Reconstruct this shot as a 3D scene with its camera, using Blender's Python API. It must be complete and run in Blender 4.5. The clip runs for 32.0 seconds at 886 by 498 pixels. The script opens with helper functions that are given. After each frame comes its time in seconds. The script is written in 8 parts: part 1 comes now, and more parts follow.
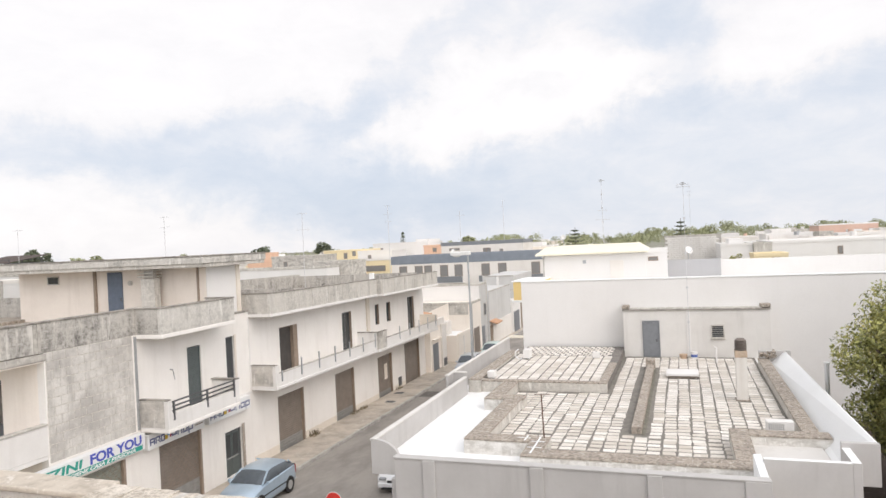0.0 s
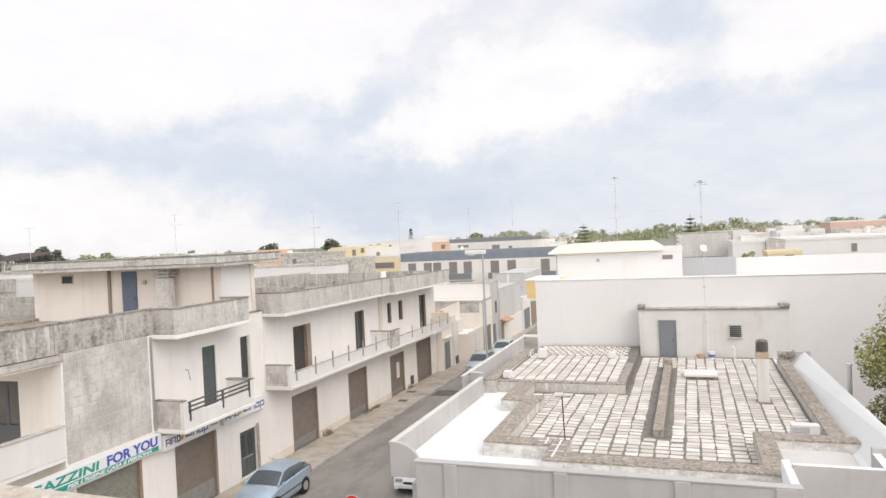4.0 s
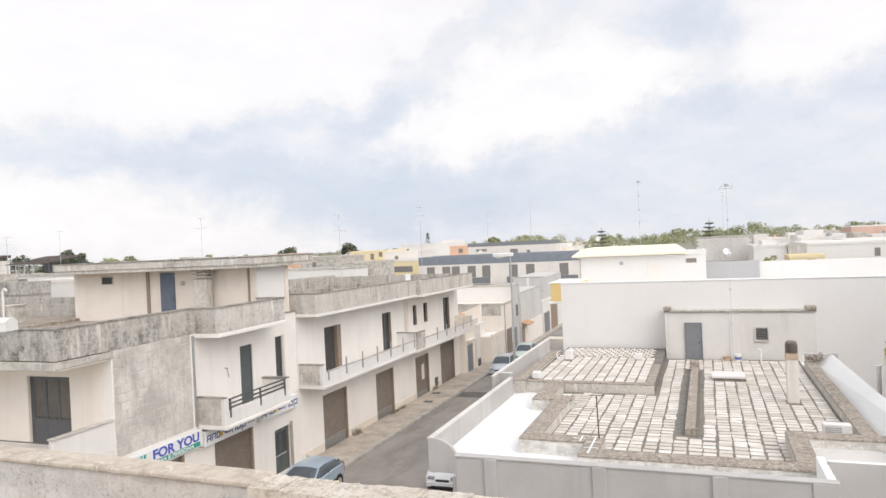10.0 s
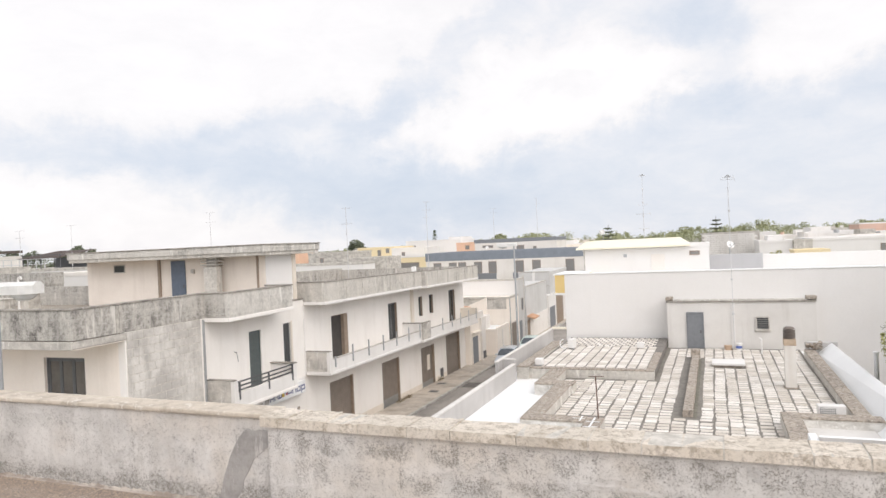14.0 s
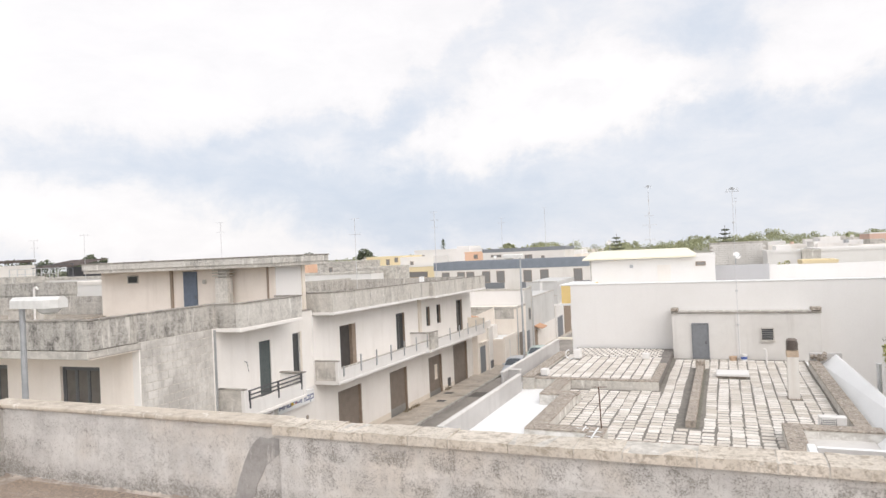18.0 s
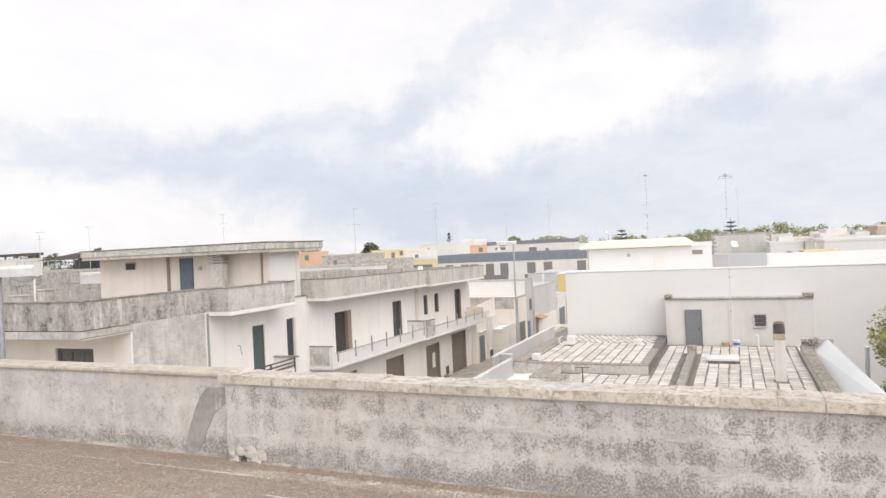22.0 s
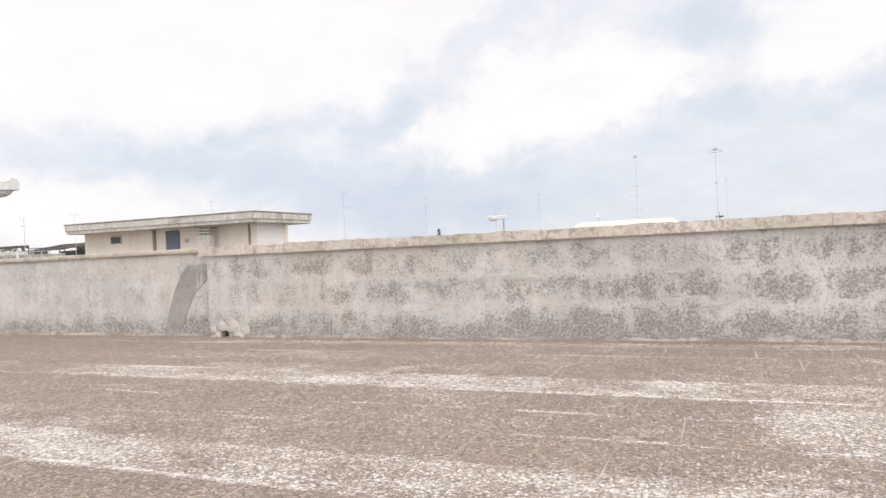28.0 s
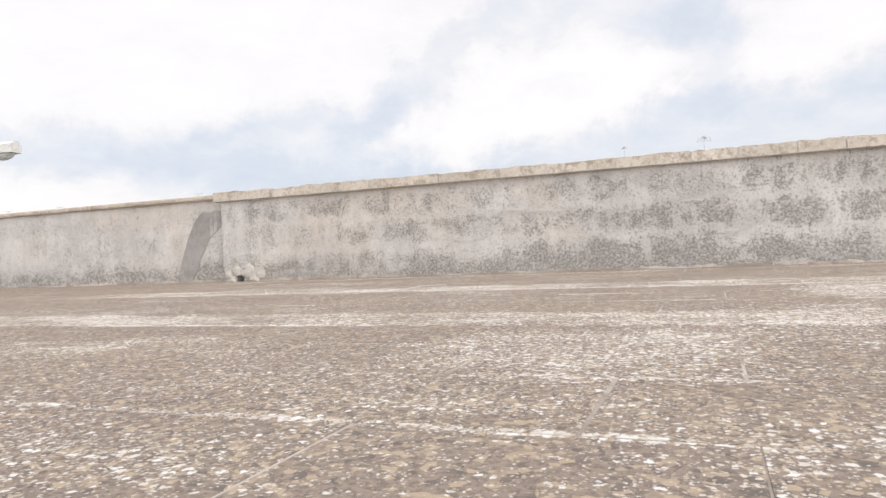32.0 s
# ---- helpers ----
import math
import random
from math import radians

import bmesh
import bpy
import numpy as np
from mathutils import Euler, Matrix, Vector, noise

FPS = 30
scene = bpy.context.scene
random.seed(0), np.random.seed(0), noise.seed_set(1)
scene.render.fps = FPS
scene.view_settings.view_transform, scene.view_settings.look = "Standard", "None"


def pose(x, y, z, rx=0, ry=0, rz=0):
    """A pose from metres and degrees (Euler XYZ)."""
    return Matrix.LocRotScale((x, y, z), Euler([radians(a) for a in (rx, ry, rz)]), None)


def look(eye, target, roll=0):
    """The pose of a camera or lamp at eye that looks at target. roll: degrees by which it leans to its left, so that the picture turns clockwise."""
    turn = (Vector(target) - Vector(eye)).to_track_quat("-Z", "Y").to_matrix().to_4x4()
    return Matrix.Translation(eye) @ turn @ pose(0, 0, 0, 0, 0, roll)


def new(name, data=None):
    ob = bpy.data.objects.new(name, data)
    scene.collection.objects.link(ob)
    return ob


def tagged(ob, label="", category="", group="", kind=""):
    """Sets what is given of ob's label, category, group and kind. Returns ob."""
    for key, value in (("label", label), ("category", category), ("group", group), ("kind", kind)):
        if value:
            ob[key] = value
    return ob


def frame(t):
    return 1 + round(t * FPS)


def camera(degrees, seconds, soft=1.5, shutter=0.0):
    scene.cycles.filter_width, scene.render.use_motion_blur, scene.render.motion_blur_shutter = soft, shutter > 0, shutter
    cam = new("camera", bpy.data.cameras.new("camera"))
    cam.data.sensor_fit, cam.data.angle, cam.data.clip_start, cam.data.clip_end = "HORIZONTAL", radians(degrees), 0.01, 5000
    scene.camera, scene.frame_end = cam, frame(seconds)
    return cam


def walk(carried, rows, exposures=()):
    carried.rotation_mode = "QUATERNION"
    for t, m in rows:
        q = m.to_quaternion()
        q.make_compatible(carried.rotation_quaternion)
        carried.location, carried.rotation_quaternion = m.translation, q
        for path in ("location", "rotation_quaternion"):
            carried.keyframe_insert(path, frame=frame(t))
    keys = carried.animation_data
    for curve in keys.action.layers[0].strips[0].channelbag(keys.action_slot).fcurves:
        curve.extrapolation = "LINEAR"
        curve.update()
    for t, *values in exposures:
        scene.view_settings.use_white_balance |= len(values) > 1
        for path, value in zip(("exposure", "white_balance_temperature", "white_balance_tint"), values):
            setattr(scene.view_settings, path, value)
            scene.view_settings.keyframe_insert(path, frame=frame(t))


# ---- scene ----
cam = camera(66.32, 32.0, soft=1.5)
# t, x, y, z, yaw, pitch, roll
PATH = [
    (0, 4.458, -4.471, 10.270, 17.56, -0.52, -2.72),
    (0.5, 4.778, -4.457, 10.144, 17.55, -0.60, -2.72),
    (1, 5.039, -4.443, 10.055, 17.55, -0.71, -2.66),
    (1.5, 5.117, -4.423, 9.986, 17.72, -0.66, -2.64),
    (2, 5.002, -4.378, 9.973, 17.70, -0.62, -2.70),
    (2.5, 4.749, -4.387, 10.078, 17.67, -0.70, -2.66),
    (3, 4.492, -4.376, 10.206, 17.86, -0.74, -2.57),
    (3.5, 4.224, -4.352, 10.322, 18.02, -0.78, -2.66),
    (5.5, 3.518, -4.137, 10.553, 18.58, -0.82, -2.66),
    (6, 3.416, -4.050, 10.484, 18.74, -0.59, -2.67),
    (6.5, 3.343, -3.983, 10.370, 18.79, -0.50, -2.56),
    (7, 3.283, -3.937, 10.289, 18.84, -0.51, -2.83),
    (7.5, 3.253, -3.948, 10.299, 19.00, -0.48, -2.80),
    (8, 3.207, -3.978, 10.344, 19.06, -0.49, -2.79),
    (8.5, 3.220, -4.020, 10.382, 19.02, -0.20, -2.73),
    (9, 3.277, -4.287, 10.371, 19.11, -0.23, -2.65),
    (9.5, 3.386, -4.683, 10.333, 19.34, -0.17, -2.53),
    (10, 3.485, -5.114, 10.356, 19.36, -0.37, -2.62),
    (10.5, 3.548, -5.394, 10.397, 19.42, -0.56, -2.64),
    (11, 3.609, -5.523, 10.355, 19.45, -0.47, -2.53),
    (11.5, 3.641, -5.573, 10.199, 19.47, -0.38, -2.65),
    (12, 3.673, -5.566, 10.024, 19.60, -0.40, -2.64),
    (12.5, 3.739, -5.619, 9.932, 19.54, -0.45, -2.69),
    (13, 3.804, -5.686, 9.909, 19.67, -0.54, -2.65),
    (13.5, 3.796, -5.713, 9.917, 19.77, -0.54, -2.65),
    (14, 3.794, -5.657, 9.898, 19.98, -0.47, -2.56),
    (14.5, 3.811, -5.621, 9.880, 20.07, -0.22, -2.52),
    (16.5, 3.967, -5.940, 10.011, 20.39, 0.26, -2.44),
    (17, 4.020, -6.010, 10.060, 20.30, 0.19, -2.59),
    (17.5, 4.037, -6.055, 10.065, 20.41, 0.32, -2.67),
    (18, 4.070, -6.104, 10.029, 20.69, 0.30, -2.50),
    (18.5, 4.095, -6.099, 9.963, 20.70, 0.34, -2.73),
    (19, 4.187, -6.097, 9.867, 20.75, 0.18, -2.88),
    (19.5, 4.397, -6.118, 9.760, 20.80, -0.03, -2.86),
    (20, 4.605, -6.129, 9.681, 20.96, 0.16, -2.91),
    (20.5, 4.712, -6.086, 9.608, 21.03, 0.09, -2.81),
    (21, 4.749, -6.059, 9.555, 21.01, 0.21, -2.87),
    (21.5, 4.824, -6.094, 9.567, 21.19, 0.02, -2.65),
    (22, 4.902, -6.121, 9.566, 21.41, -0.10, -2.61),
    (22.5, 4.939, -6.108, 9.486, 21.36, -0.02, -2.58),
    (23, 4.960, -6.122, 9.276, 21.48, 0.07, -2.58),
    (23.5, 4.908, -6.148, 8.960, 21.71, -0.01, -2.55),
    (24, 4.786, -6.113, 8.608, 21.68, 0.23, -2.55),
    (24.5, 4.720, -6.015, 8.343, 21.66, 0.21, -2.47),
    (25, 4.746, -5.902, 8.207, 21.71, 0.14, -2.31),
    (25.5, 4.724, -5.881, 8.152, 21.97, -0.12, -2.45),
    (27.5, 4.785, -5.899, 8.157, 21.65, -0.07, -2.49),
    (28, 4.746, -5.906, 8.138, 20.56, -0.09, -2.72),
    (28.5, 4.682, -5.952, 8.108, 20.39, -0.05, -2.66),
    (29, 4.646, -6.055, 8.059, 21.81, -0.29, -2.72),
    (29.5, 4.576, -6.115, 7.988, 23.97, -0.35, -2.78),
    (30, 4.509, -6.155, 7.889, 22.99, -0.25, -2.68),
    (30.5, 4.485, -6.171, 7.803, 21.90, -0.43, -2.61),
    (31, 4.482, -6.135, 7.747, 22.25, -0.22, -2.55),
    (31.5, 4.471, -6.129, 7.669, 21.40, -0.18, -2.81),
    (32, 4.479, -6.103, 7.585, 19.42, -0.32, -2.77),
]


def eye_pose(x, y, z, yaw, pitch, roll):
    return pose(x, y, z, 90 + pitch, 0, yaw) @ pose(0, 0, 0, 0, 0, roll)


walk(cam, [(r[0], eye_pose(*r[1:])) for r in PATH], exposures=[(0, 0.0, 6600, 12.6), (32, 0.0, 6600, 12.6)])

# ---- light: bright broken overcast, hazy sun high on the right ----
SUN_EL, SUN_AZ = 40.0, 122.0    # degrees; azimuth clockwise from +y
world = bpy.data.worlds.new("sky")
scene.world = world
world.use_nodes = True
wn, wl = world.node_tree.nodes, world.node_tree.links
wn.clear()
w_out, w_bg = wn.new("ShaderNodeOutputWorld"), wn.new("ShaderNodeBackground")
sky = wn.new("ShaderNodeTexSky")
sky.sky_type, sky.sun_disc = "NISHITA", False
sky.sun_elevation, sky.sun_rotation = radians(SUN_EL), radians(SUN_AZ)
sky.air_density, sky.dust_density = 1.0, 2.5
w_co = wn.new("ShaderNodeTexCoord")


def w_math(op, a, b=None, clamp=False):
    n = wn.new("ShaderNodeMath")
    n.operation, n.use_clamp = op, clamp
    for i, v in enumerate((a, b)):
        if v is None:
            continue
        if isinstance(v, (int, float)):
            n.inputs[i].default_value = v
        else:
            wl.new(v, n.inputs[i])
    return n.outputs[0]


w_sep = wn.new("ShaderNodeSeparateXYZ")
wl.new(w_co.outputs["Generated"], w_sep.inputs[0])
w_h = w_math("ADD", w_math("MAXIMUM", w_sep.outputs[2], 0.0), 0.16)
w_cmb = wn.new("ShaderNodeCombineXYZ")
wl.new(w_math("DIVIDE", w_sep.outputs[0], w_h), w_cmb.inputs[0])
wl.new(w_math("DIVIDE", w_sep.outputs[1], w_h), w_cmb.inputs[1])
w_cmb.inputs[2].default_value = 3.3


def w_noise(scale, detail, rough, dist, off=(0, 0, 0)):
    m = wn.new("ShaderNodeMapping")
    m.inputs["Location"].default_value = off
    wl.new(w_cmb.outputs[0], m.inputs[0])
    n = wn.new("ShaderNodeTexNoise")
    for k, v in (("Scale", scale), ("Detail", detail), ("Roughness", rough), ("Distortion", dist)):
        n.inputs[k].default_value = v
    wl.new(m.outputs[0], n.inputs["Vector"])
    return n.outputs[0]


def w_ramp(v, stops):
    n = wn.new("ShaderNodeValToRGB")
    e = n.color_ramp.elements
    while len(e) < len(stops):
        e.new(0.5)
    for i, (p, c) in enumerate(stops):
        e[i].position, e[i].color = p, (*c, 1)
    wl.new(v, n.inputs[0])
    return n.outputs[0]


# cloud masses in degrees: azimuth from +y, elevation, half-length, half-height, tilt, weight; first the blue-grey gaps, then the bright banks
GAPS = [(-30.3, 10.1, 11.3, 2.7, 12, -0.34), (-20.2, 14.1, 11.9, 2.7, 35, -0.32), (-12.4, 18.4, 9.0, 3.6, 20, -0.2), (-30.1, 4.8, 28.1, 4.5, -3, -0.36), (-23.6, 4.1, 13.7, 3.0, -3, -0.16), (-46.3, 8.3, 13.1, 2.7, 5, -0.26), (-2.4, 16.6, 10.1, 2.7, -5, -0.3), (2.0, 13.9, 3.6, 4.2, 0, -0.32), (9.5, 10.1, 13.1, 2.3, 3, -0.28), (-2.3, 9.0, 7.2, 2.1, 15, -0.18), (-8.4, 12.9, 5.4, 1.2, 0, -0.24), (2.7, 5.2, 23.9, 5.4, 0, -0.15), (-18.0, 0.7, 35.8, 2.4, 0, -0.08)]
BANKS = [(-42.8, 16.0, 38.2, 10.1, 5, 0.42), (-48.3, 3.7, 24.0, 3.6, -8, 0.55), (-9.8, 13.5, 11.9, 6.3, 0, 0.4), (-16.2, 9.1, 10.1, 2.5, 3, 0.36), (-3.4, 13.7, 7.8, 4.5, 0, 0.28), (10.1, 13.8, 11.3, 4.2, 0, 0.42), (-33.1, 8.4, 6.6, 1.3, 8, 0.3), (2.8, 9.1, 5.4, 1.5, 0, 0.12)]
w_az = w_math("ARCTAN2", w_sep.outputs[0], w_sep.outputs[1])
w_el = w_math("ARCSINE", w_sep.outputs[2])
w_flat = wn.new("ShaderNodeCombineXYZ")
wl.new(w_az, w_flat.inputs[0])
wl.new(w_el, w_flat.inputs[1])
w_turb = wn.new("ShaderNodeTexNoise")
for key, v in (("Scale", 11.0), ("Detail", 10.0), ("Roughness", 0.62), ("Distortion", 0.2)):
    w_turb.inputs[key].default_value = v
wl.new(w_flat.outputs[0], w_turb.inputs["Vector"])
w_warp = wn.new("ShaderNodeVectorMath")
w_warp.operation = "MULTIPLY_ADD"
wl.new(w_turb.outputs["Color"], w_warp.inputs[0])
w_warp.inputs[1].default_value = (0.19, 0.13, 0)
w_back = wn.new("ShaderNodeVectorMath")
w_back.operation = "SUBTRACT"
wl.new(w_flat.outputs[0], w_back.inputs[0])
w_back.inputs[1].default_value = (0.095, 0.065, 0)
wl.new(w_back.outputs[0], w_warp.inputs[2])
w_sum = w_math("MULTIPLY", w_math("SUBTRACT", w_noise(1.1, 12, 0.6, 0.3, (1.2, 0.4, 0)), 0.5), 0.22)
w_puff = wn.new("ShaderNodeTexNoise")
for key, v in (("Scale", 9.0), ("Detail", 14.0), ("Roughness", 0.66), ("Distortion", 0.35)):
    w_puff.inputs[key].default_value = v
w_long = wn.new("ShaderNodeVectorMath")     # wisps lie flat
w_long.operation = "MULTIPLY"
wl.new(w_flat.outputs[0], w_long.inputs[0])
w_long.inputs[1].default_value = (1, 2.2, 1)
wl.new(w_long.outputs[0], w_puff.inputs["Vector"])
w_sum = w_math("ADD", w_sum, w_math("MULTIPLY", w_math("SUBTRACT", w_puff.outputs[0], 0.5), 0.66))
for azim, elev, half_l, half_h, tilt, weight in GAPS + BANKS:
    place = wn.new("ShaderNodeMapping")
    place.vector_type = "TEXTURE"
    wl.new(w_warp.outputs[0], place.inputs["Vector"])
    place.inputs["Location"].default_value = (radians(azim), radians(elev), 0)
    place.inputs["Rotation"].default_value = (0, 0, radians(tilt))
    place.inputs["Scale"].default_value = (radians(half_l), radians(half_h), 1)
    dist = wn.new("ShaderNodeVectorMath")
    dist.operation = "LENGTH"
    wl.new(place.outputs[0], dist.inputs[0])
    fall = wn.new("ShaderNodeMapRange")
    fall.interpolation_type = "SMOOTHSTEP"
    for key, v in (("From Min", 0.25), ("From Max", 1.25), ("To Min", weight * (0.75 if weight > 0 else 0.85)), ("To Max", 0.0)):
        fall.inputs[key].default_value = v
    wl.new(dist.outputs["Value"], fall.inputs["Value"])
    w_sum = w_math("ADD", w_sum, fall.outputs[0])
w_clouds = w_ramp(w_math("ADD", w_sum, 0.55), [(0.0, (0.655, 0.745, 0.86)), (0.22, (0.73, 0.805, 0.90)), (0.42, (0.825, 0.875, 0.94)), (0.54, (0.895, 0.925, 0.965)), (0.68, (0.985, 0.99, 1.0)), (1.0, (1.08, 1.08, 1.08))])
# the veil glows round the hidden sun, behind and above the viewer
w_sunward = wn.new("ShaderNodeVectorMath")
w_sunward.operation = "DOT_PRODUCT"
wl.new(w_co.outputs["Generated"], w_sunward.inputs[0])
ga, ge = radians(SUN_AZ + 22), radians(22)
w_sunward.inputs[1].default_value = (math.sin(ga) * math.cos(ge), math.cos(ga) * math.cos(ge), math.sin(ge))
w_glow = w_math("POWER", w_math("MAXIMUM", w_sunward.outputs["Value"], 0.0), 2.0)
w_up = wn.new("ShaderNodeVectorMath")
w_up.operation = "SCALE"
wl.new(w_clouds, w_up.inputs[0])
wl.new(w_math("ADD", w_math("ADD", 1.0, w_math("MULTIPLY", w_glow, 1.15)), w_math("MULTIPLY", w_math("MAXIMUM", w_math("SUBTRACT", w_sep.outputs[2], 0.38), 0.0), 0.15)), w_up.inputs["Scale"])
w_clouds = w_up.outputs[0]
w_mix = wn.new("ShaderNodeMix")
w_mix.data_type = "RGBA"
w_mix.inputs["Factor"].default_value = 0.93
w_tone = wn.new("ShaderNodeVectorMath")
w_tone.operation = "SCALE"
w_tone.inputs["Scale"].default_value = 0.12
wl.new(sky.outputs[0], w_tone.inputs[0])
wl.new(w_tone.outputs[0], w_mix.inputs["A"])
wl.new(w_clouds, w_mix.inputs["B"])
wl.new(w_mix.outputs["Result"], w_bg.inputs["Color"])
w_bg.inputs["Strength"].default_value = 1.0
wl.new(w_bg.outputs[0], w_out.inputs[0])

sun_lamp = bpy.data.lights.new("sun", "SUN")
sun_lamp.energy, sun_lamp.angle, sun_lamp.color = 1.22, radians(50), (1.0, 0.94, 0.86)
sun = new("sun", sun_lamp)
az, el = radians(SUN_AZ), radians(SUN_EL)
sun.matrix_world = look((60 * math.sin(az) * math.cos(el), 60 * math.cos(az) * math.cos(el), 60 * math.sin(el)), (0, 0, 0))


# ---- materials ----
class Mat:
    """A small node builder round one Principled material."""

    def __init__(self, name, rough=0.85, metal=0.0):
        self.m = bpy.data.materials.new(name)
        self.m.use_nodes = True
        self.t = self.m.node_tree
        self.b = self.t.nodes["Principled BSDF"]
        self.b.inputs["Roughness"].default_value = rough
        self.b.inputs["Metallic"].default_value = metal
        self.co = self.t.nodes.new("ShaderNodeTexCoord").outputs["Object"]

    def node(self, kind):
        return self.t.nodes.new(kind)

    def put(self, sock, v):
        if isinstance(v, (int, float)):
            sock.default_value = v
        elif isinstance(v, tuple):
            sock.default_value = (*v, 1) if len(v) == 3 and sock.type == "RGBA" else v
        else:
            self.t.links.new(v, sock)

    def world(self):
        return self.node("ShaderNodeNewGeometry").outputs["Position"]

    def noise(self, scale, detail=5, rough=0.55, stretch=(1, 1, 1), src=None, dist=0.0, off=(0, 0, 0)):
        m = self.node("ShaderNodeMapping")
        m.inputs["Scale"].default_value = stretch
        m.inputs["Location"].default_value = off
        self.put(m.inputs[0], src or self.co)
        n = self.node("ShaderNodeTexNoise")
        n.inputs["Scale"].default_value, n.inputs["Detail"].default_value = scale, detail
        n.inputs["Roughness"].default_value, n.inputs["Distortion"].default_value = rough, dist
        self.put(n.inputs["Vector"], m.outputs[0])
        return n.outputs[0]

    def voronoi(self, scale, src=None, out="Distance", stretch=(1, 1, 1)):
        m = self.node("ShaderNodeMapping")
        m.inputs["Scale"].default_value = stretch
        self.put(m.inputs[0], src or self.co)
        n = self.node("ShaderNodeTexVoronoi")
        n.inputs["Scale"].default_value = scale
        self.put(n.inputs["Vector"], m.outputs[0])
        return n.outputs[out]

    def ramp(self, v, lo, hi):
        n = self.node("ShaderNodeMapRange")
        n.inputs["From Min"].default_value, n.inputs["From Max"].default_value = lo, hi
        self.put(n.inputs["Value"], v)
        return n.outputs[0]

    def math(self, op, a, b):
        n = self.node("ShaderNodeMath")
        n.operation = op
        self.put(n.inputs[0], a)
        self.put(n.inputs[1], b)
        return n.outputs[0]

    def mix(self, f, a, b):
        n = self.node("ShaderNodeMix")
        n.data_type = "RGBA"
        self.put(n.inputs["Factor"], f)
        self.put(n.inputs["A"], a)
        self.put(n.inputs["B"], b)
        return n.outputs["Result"]

    def rand(self):
        return self.node("ShaderNodeObjectInfo").outputs["Random"]

    def island(self):
        return self.node("ShaderNodeNewGeometry").outputs["Random Per Island"]

    def done(self, colour, bump=None, strength=0.3, dist=0.01):
        self.put(self.b.inputs["Base Color"], colour)
        if bump is not None:
            n = self.node("ShaderNodeBump")
            n.inputs["Strength"].default_value, n.inputs["Distance"].default_value = strength, dist
            self.put(n.inputs["Height"], bump)
            self.t.links.new(n.outputs[0], self.b.inputs["Normal"])
        return self.m


def plaster(name, base, dirt, amount=0.5, streak=0.4, rough=0.9):
    """Painted render: faint cloudiness, grey streaks running down, fine grain."""
    k = Mat(name, rough)
    p = k.world()
    big = k.ramp(k.noise(0.35, 5, 0.6, src=p), 0.42, 0.72)
    run = k.ramp(k.noise(1.6, 6, 0.65, (1, 1, 0.12), src=p), 0.52, 0.78)
    fine = k.noise(14, 6, 0.7, src=p)
    c = k.mix(k.math("MULTIPLY", big, amount), base, dirt)
    c = k.mix(k.math("MULTIPLY", run, streak), c, dirt)
    c = k.mix(k.math("MULTIPLY", k.ramp(fine, 0.45, 0.8), 0.25), c, tuple(0.8 * v for v in base))
    return k.done(c, fine, 0.25, 0.008)


def weathered(name, base, dark, light, size=1.0, streak=0.7, rough=0.95, lo=0.42, course=None):
    """Bare concrete or stone with black lichen, pale runs and a rough skin."""
    k = Mat(name, rough)
    p = k.world()
    blot = k.ramp(k.noise(1.3 / size, 7, 0.68, (1, 1, 1.6), src=p), lo, 0.68)
    run = k.ramp(k.noise(4.0 / size, 8, 0.8, (1, 1, 0.22), src=p), 0.47, 0.66)
    pale = k.ramp(k.noise(3.0 / size, 8, 0.8, (1, 1, 0.16), src=p, off=(7, 3, 1)), 0.56, 0.61)
    fine = k.noise(22 / size, 8, 0.75, src=p)
    c = k.mix(k.math("MULTIPLY", blot, 0.85), base, dark)
    c = k.mix(k.math("MULTIPLY", run, k.math("MULTIPLY", k.math("ADD", k.math("MULTIPLY", blot, 0.6), 0.4), streak)), c, dark)
    c = k.mix(k.math("MULTIPLY", pale, 0.85), c, light)
    c = k.mix(k.math("MULTIPLY", k.ramp(fine, 0.5, 0.75), 0.45), c, dark)
    if course:
        sep = k.node("ShaderNodeSeparateXYZ")
        k.put(sep.inputs[0], p)
        uv = k.node("ShaderNodeCombineXYZ")
        k.put(uv.inputs[0], k.math("ADD", k.math("ADD", sep.outputs[0], sep.outputs[1]), k.math("MULTIPLY", fine, 0.05)))
        k.put(uv.inputs[1], k.math("ADD", sep.outputs[2], k.math("MULTIPLY", fine, 0.05)))
        br = k.node("ShaderNodeTexBrick")
        for key, v in (("Scale", 1.0), ("Mortar Size", 0.018), ("Mortar Smooth", 0.8), ("Brick Width", course[0]), ("Row Height", course[1])):
            br.inputs[key].default_value = v
        k.put(br.inputs["Vector"], uv.outputs[0])
        c = k.mix(k.math("MULTIPLY", k.math("MULTIPLY", br.outputs["Fac"], k.ramp(blot, 1.0, 0.2)), 0.4), c, light)
    return k.done(c, fine, 0.5, 0.012)


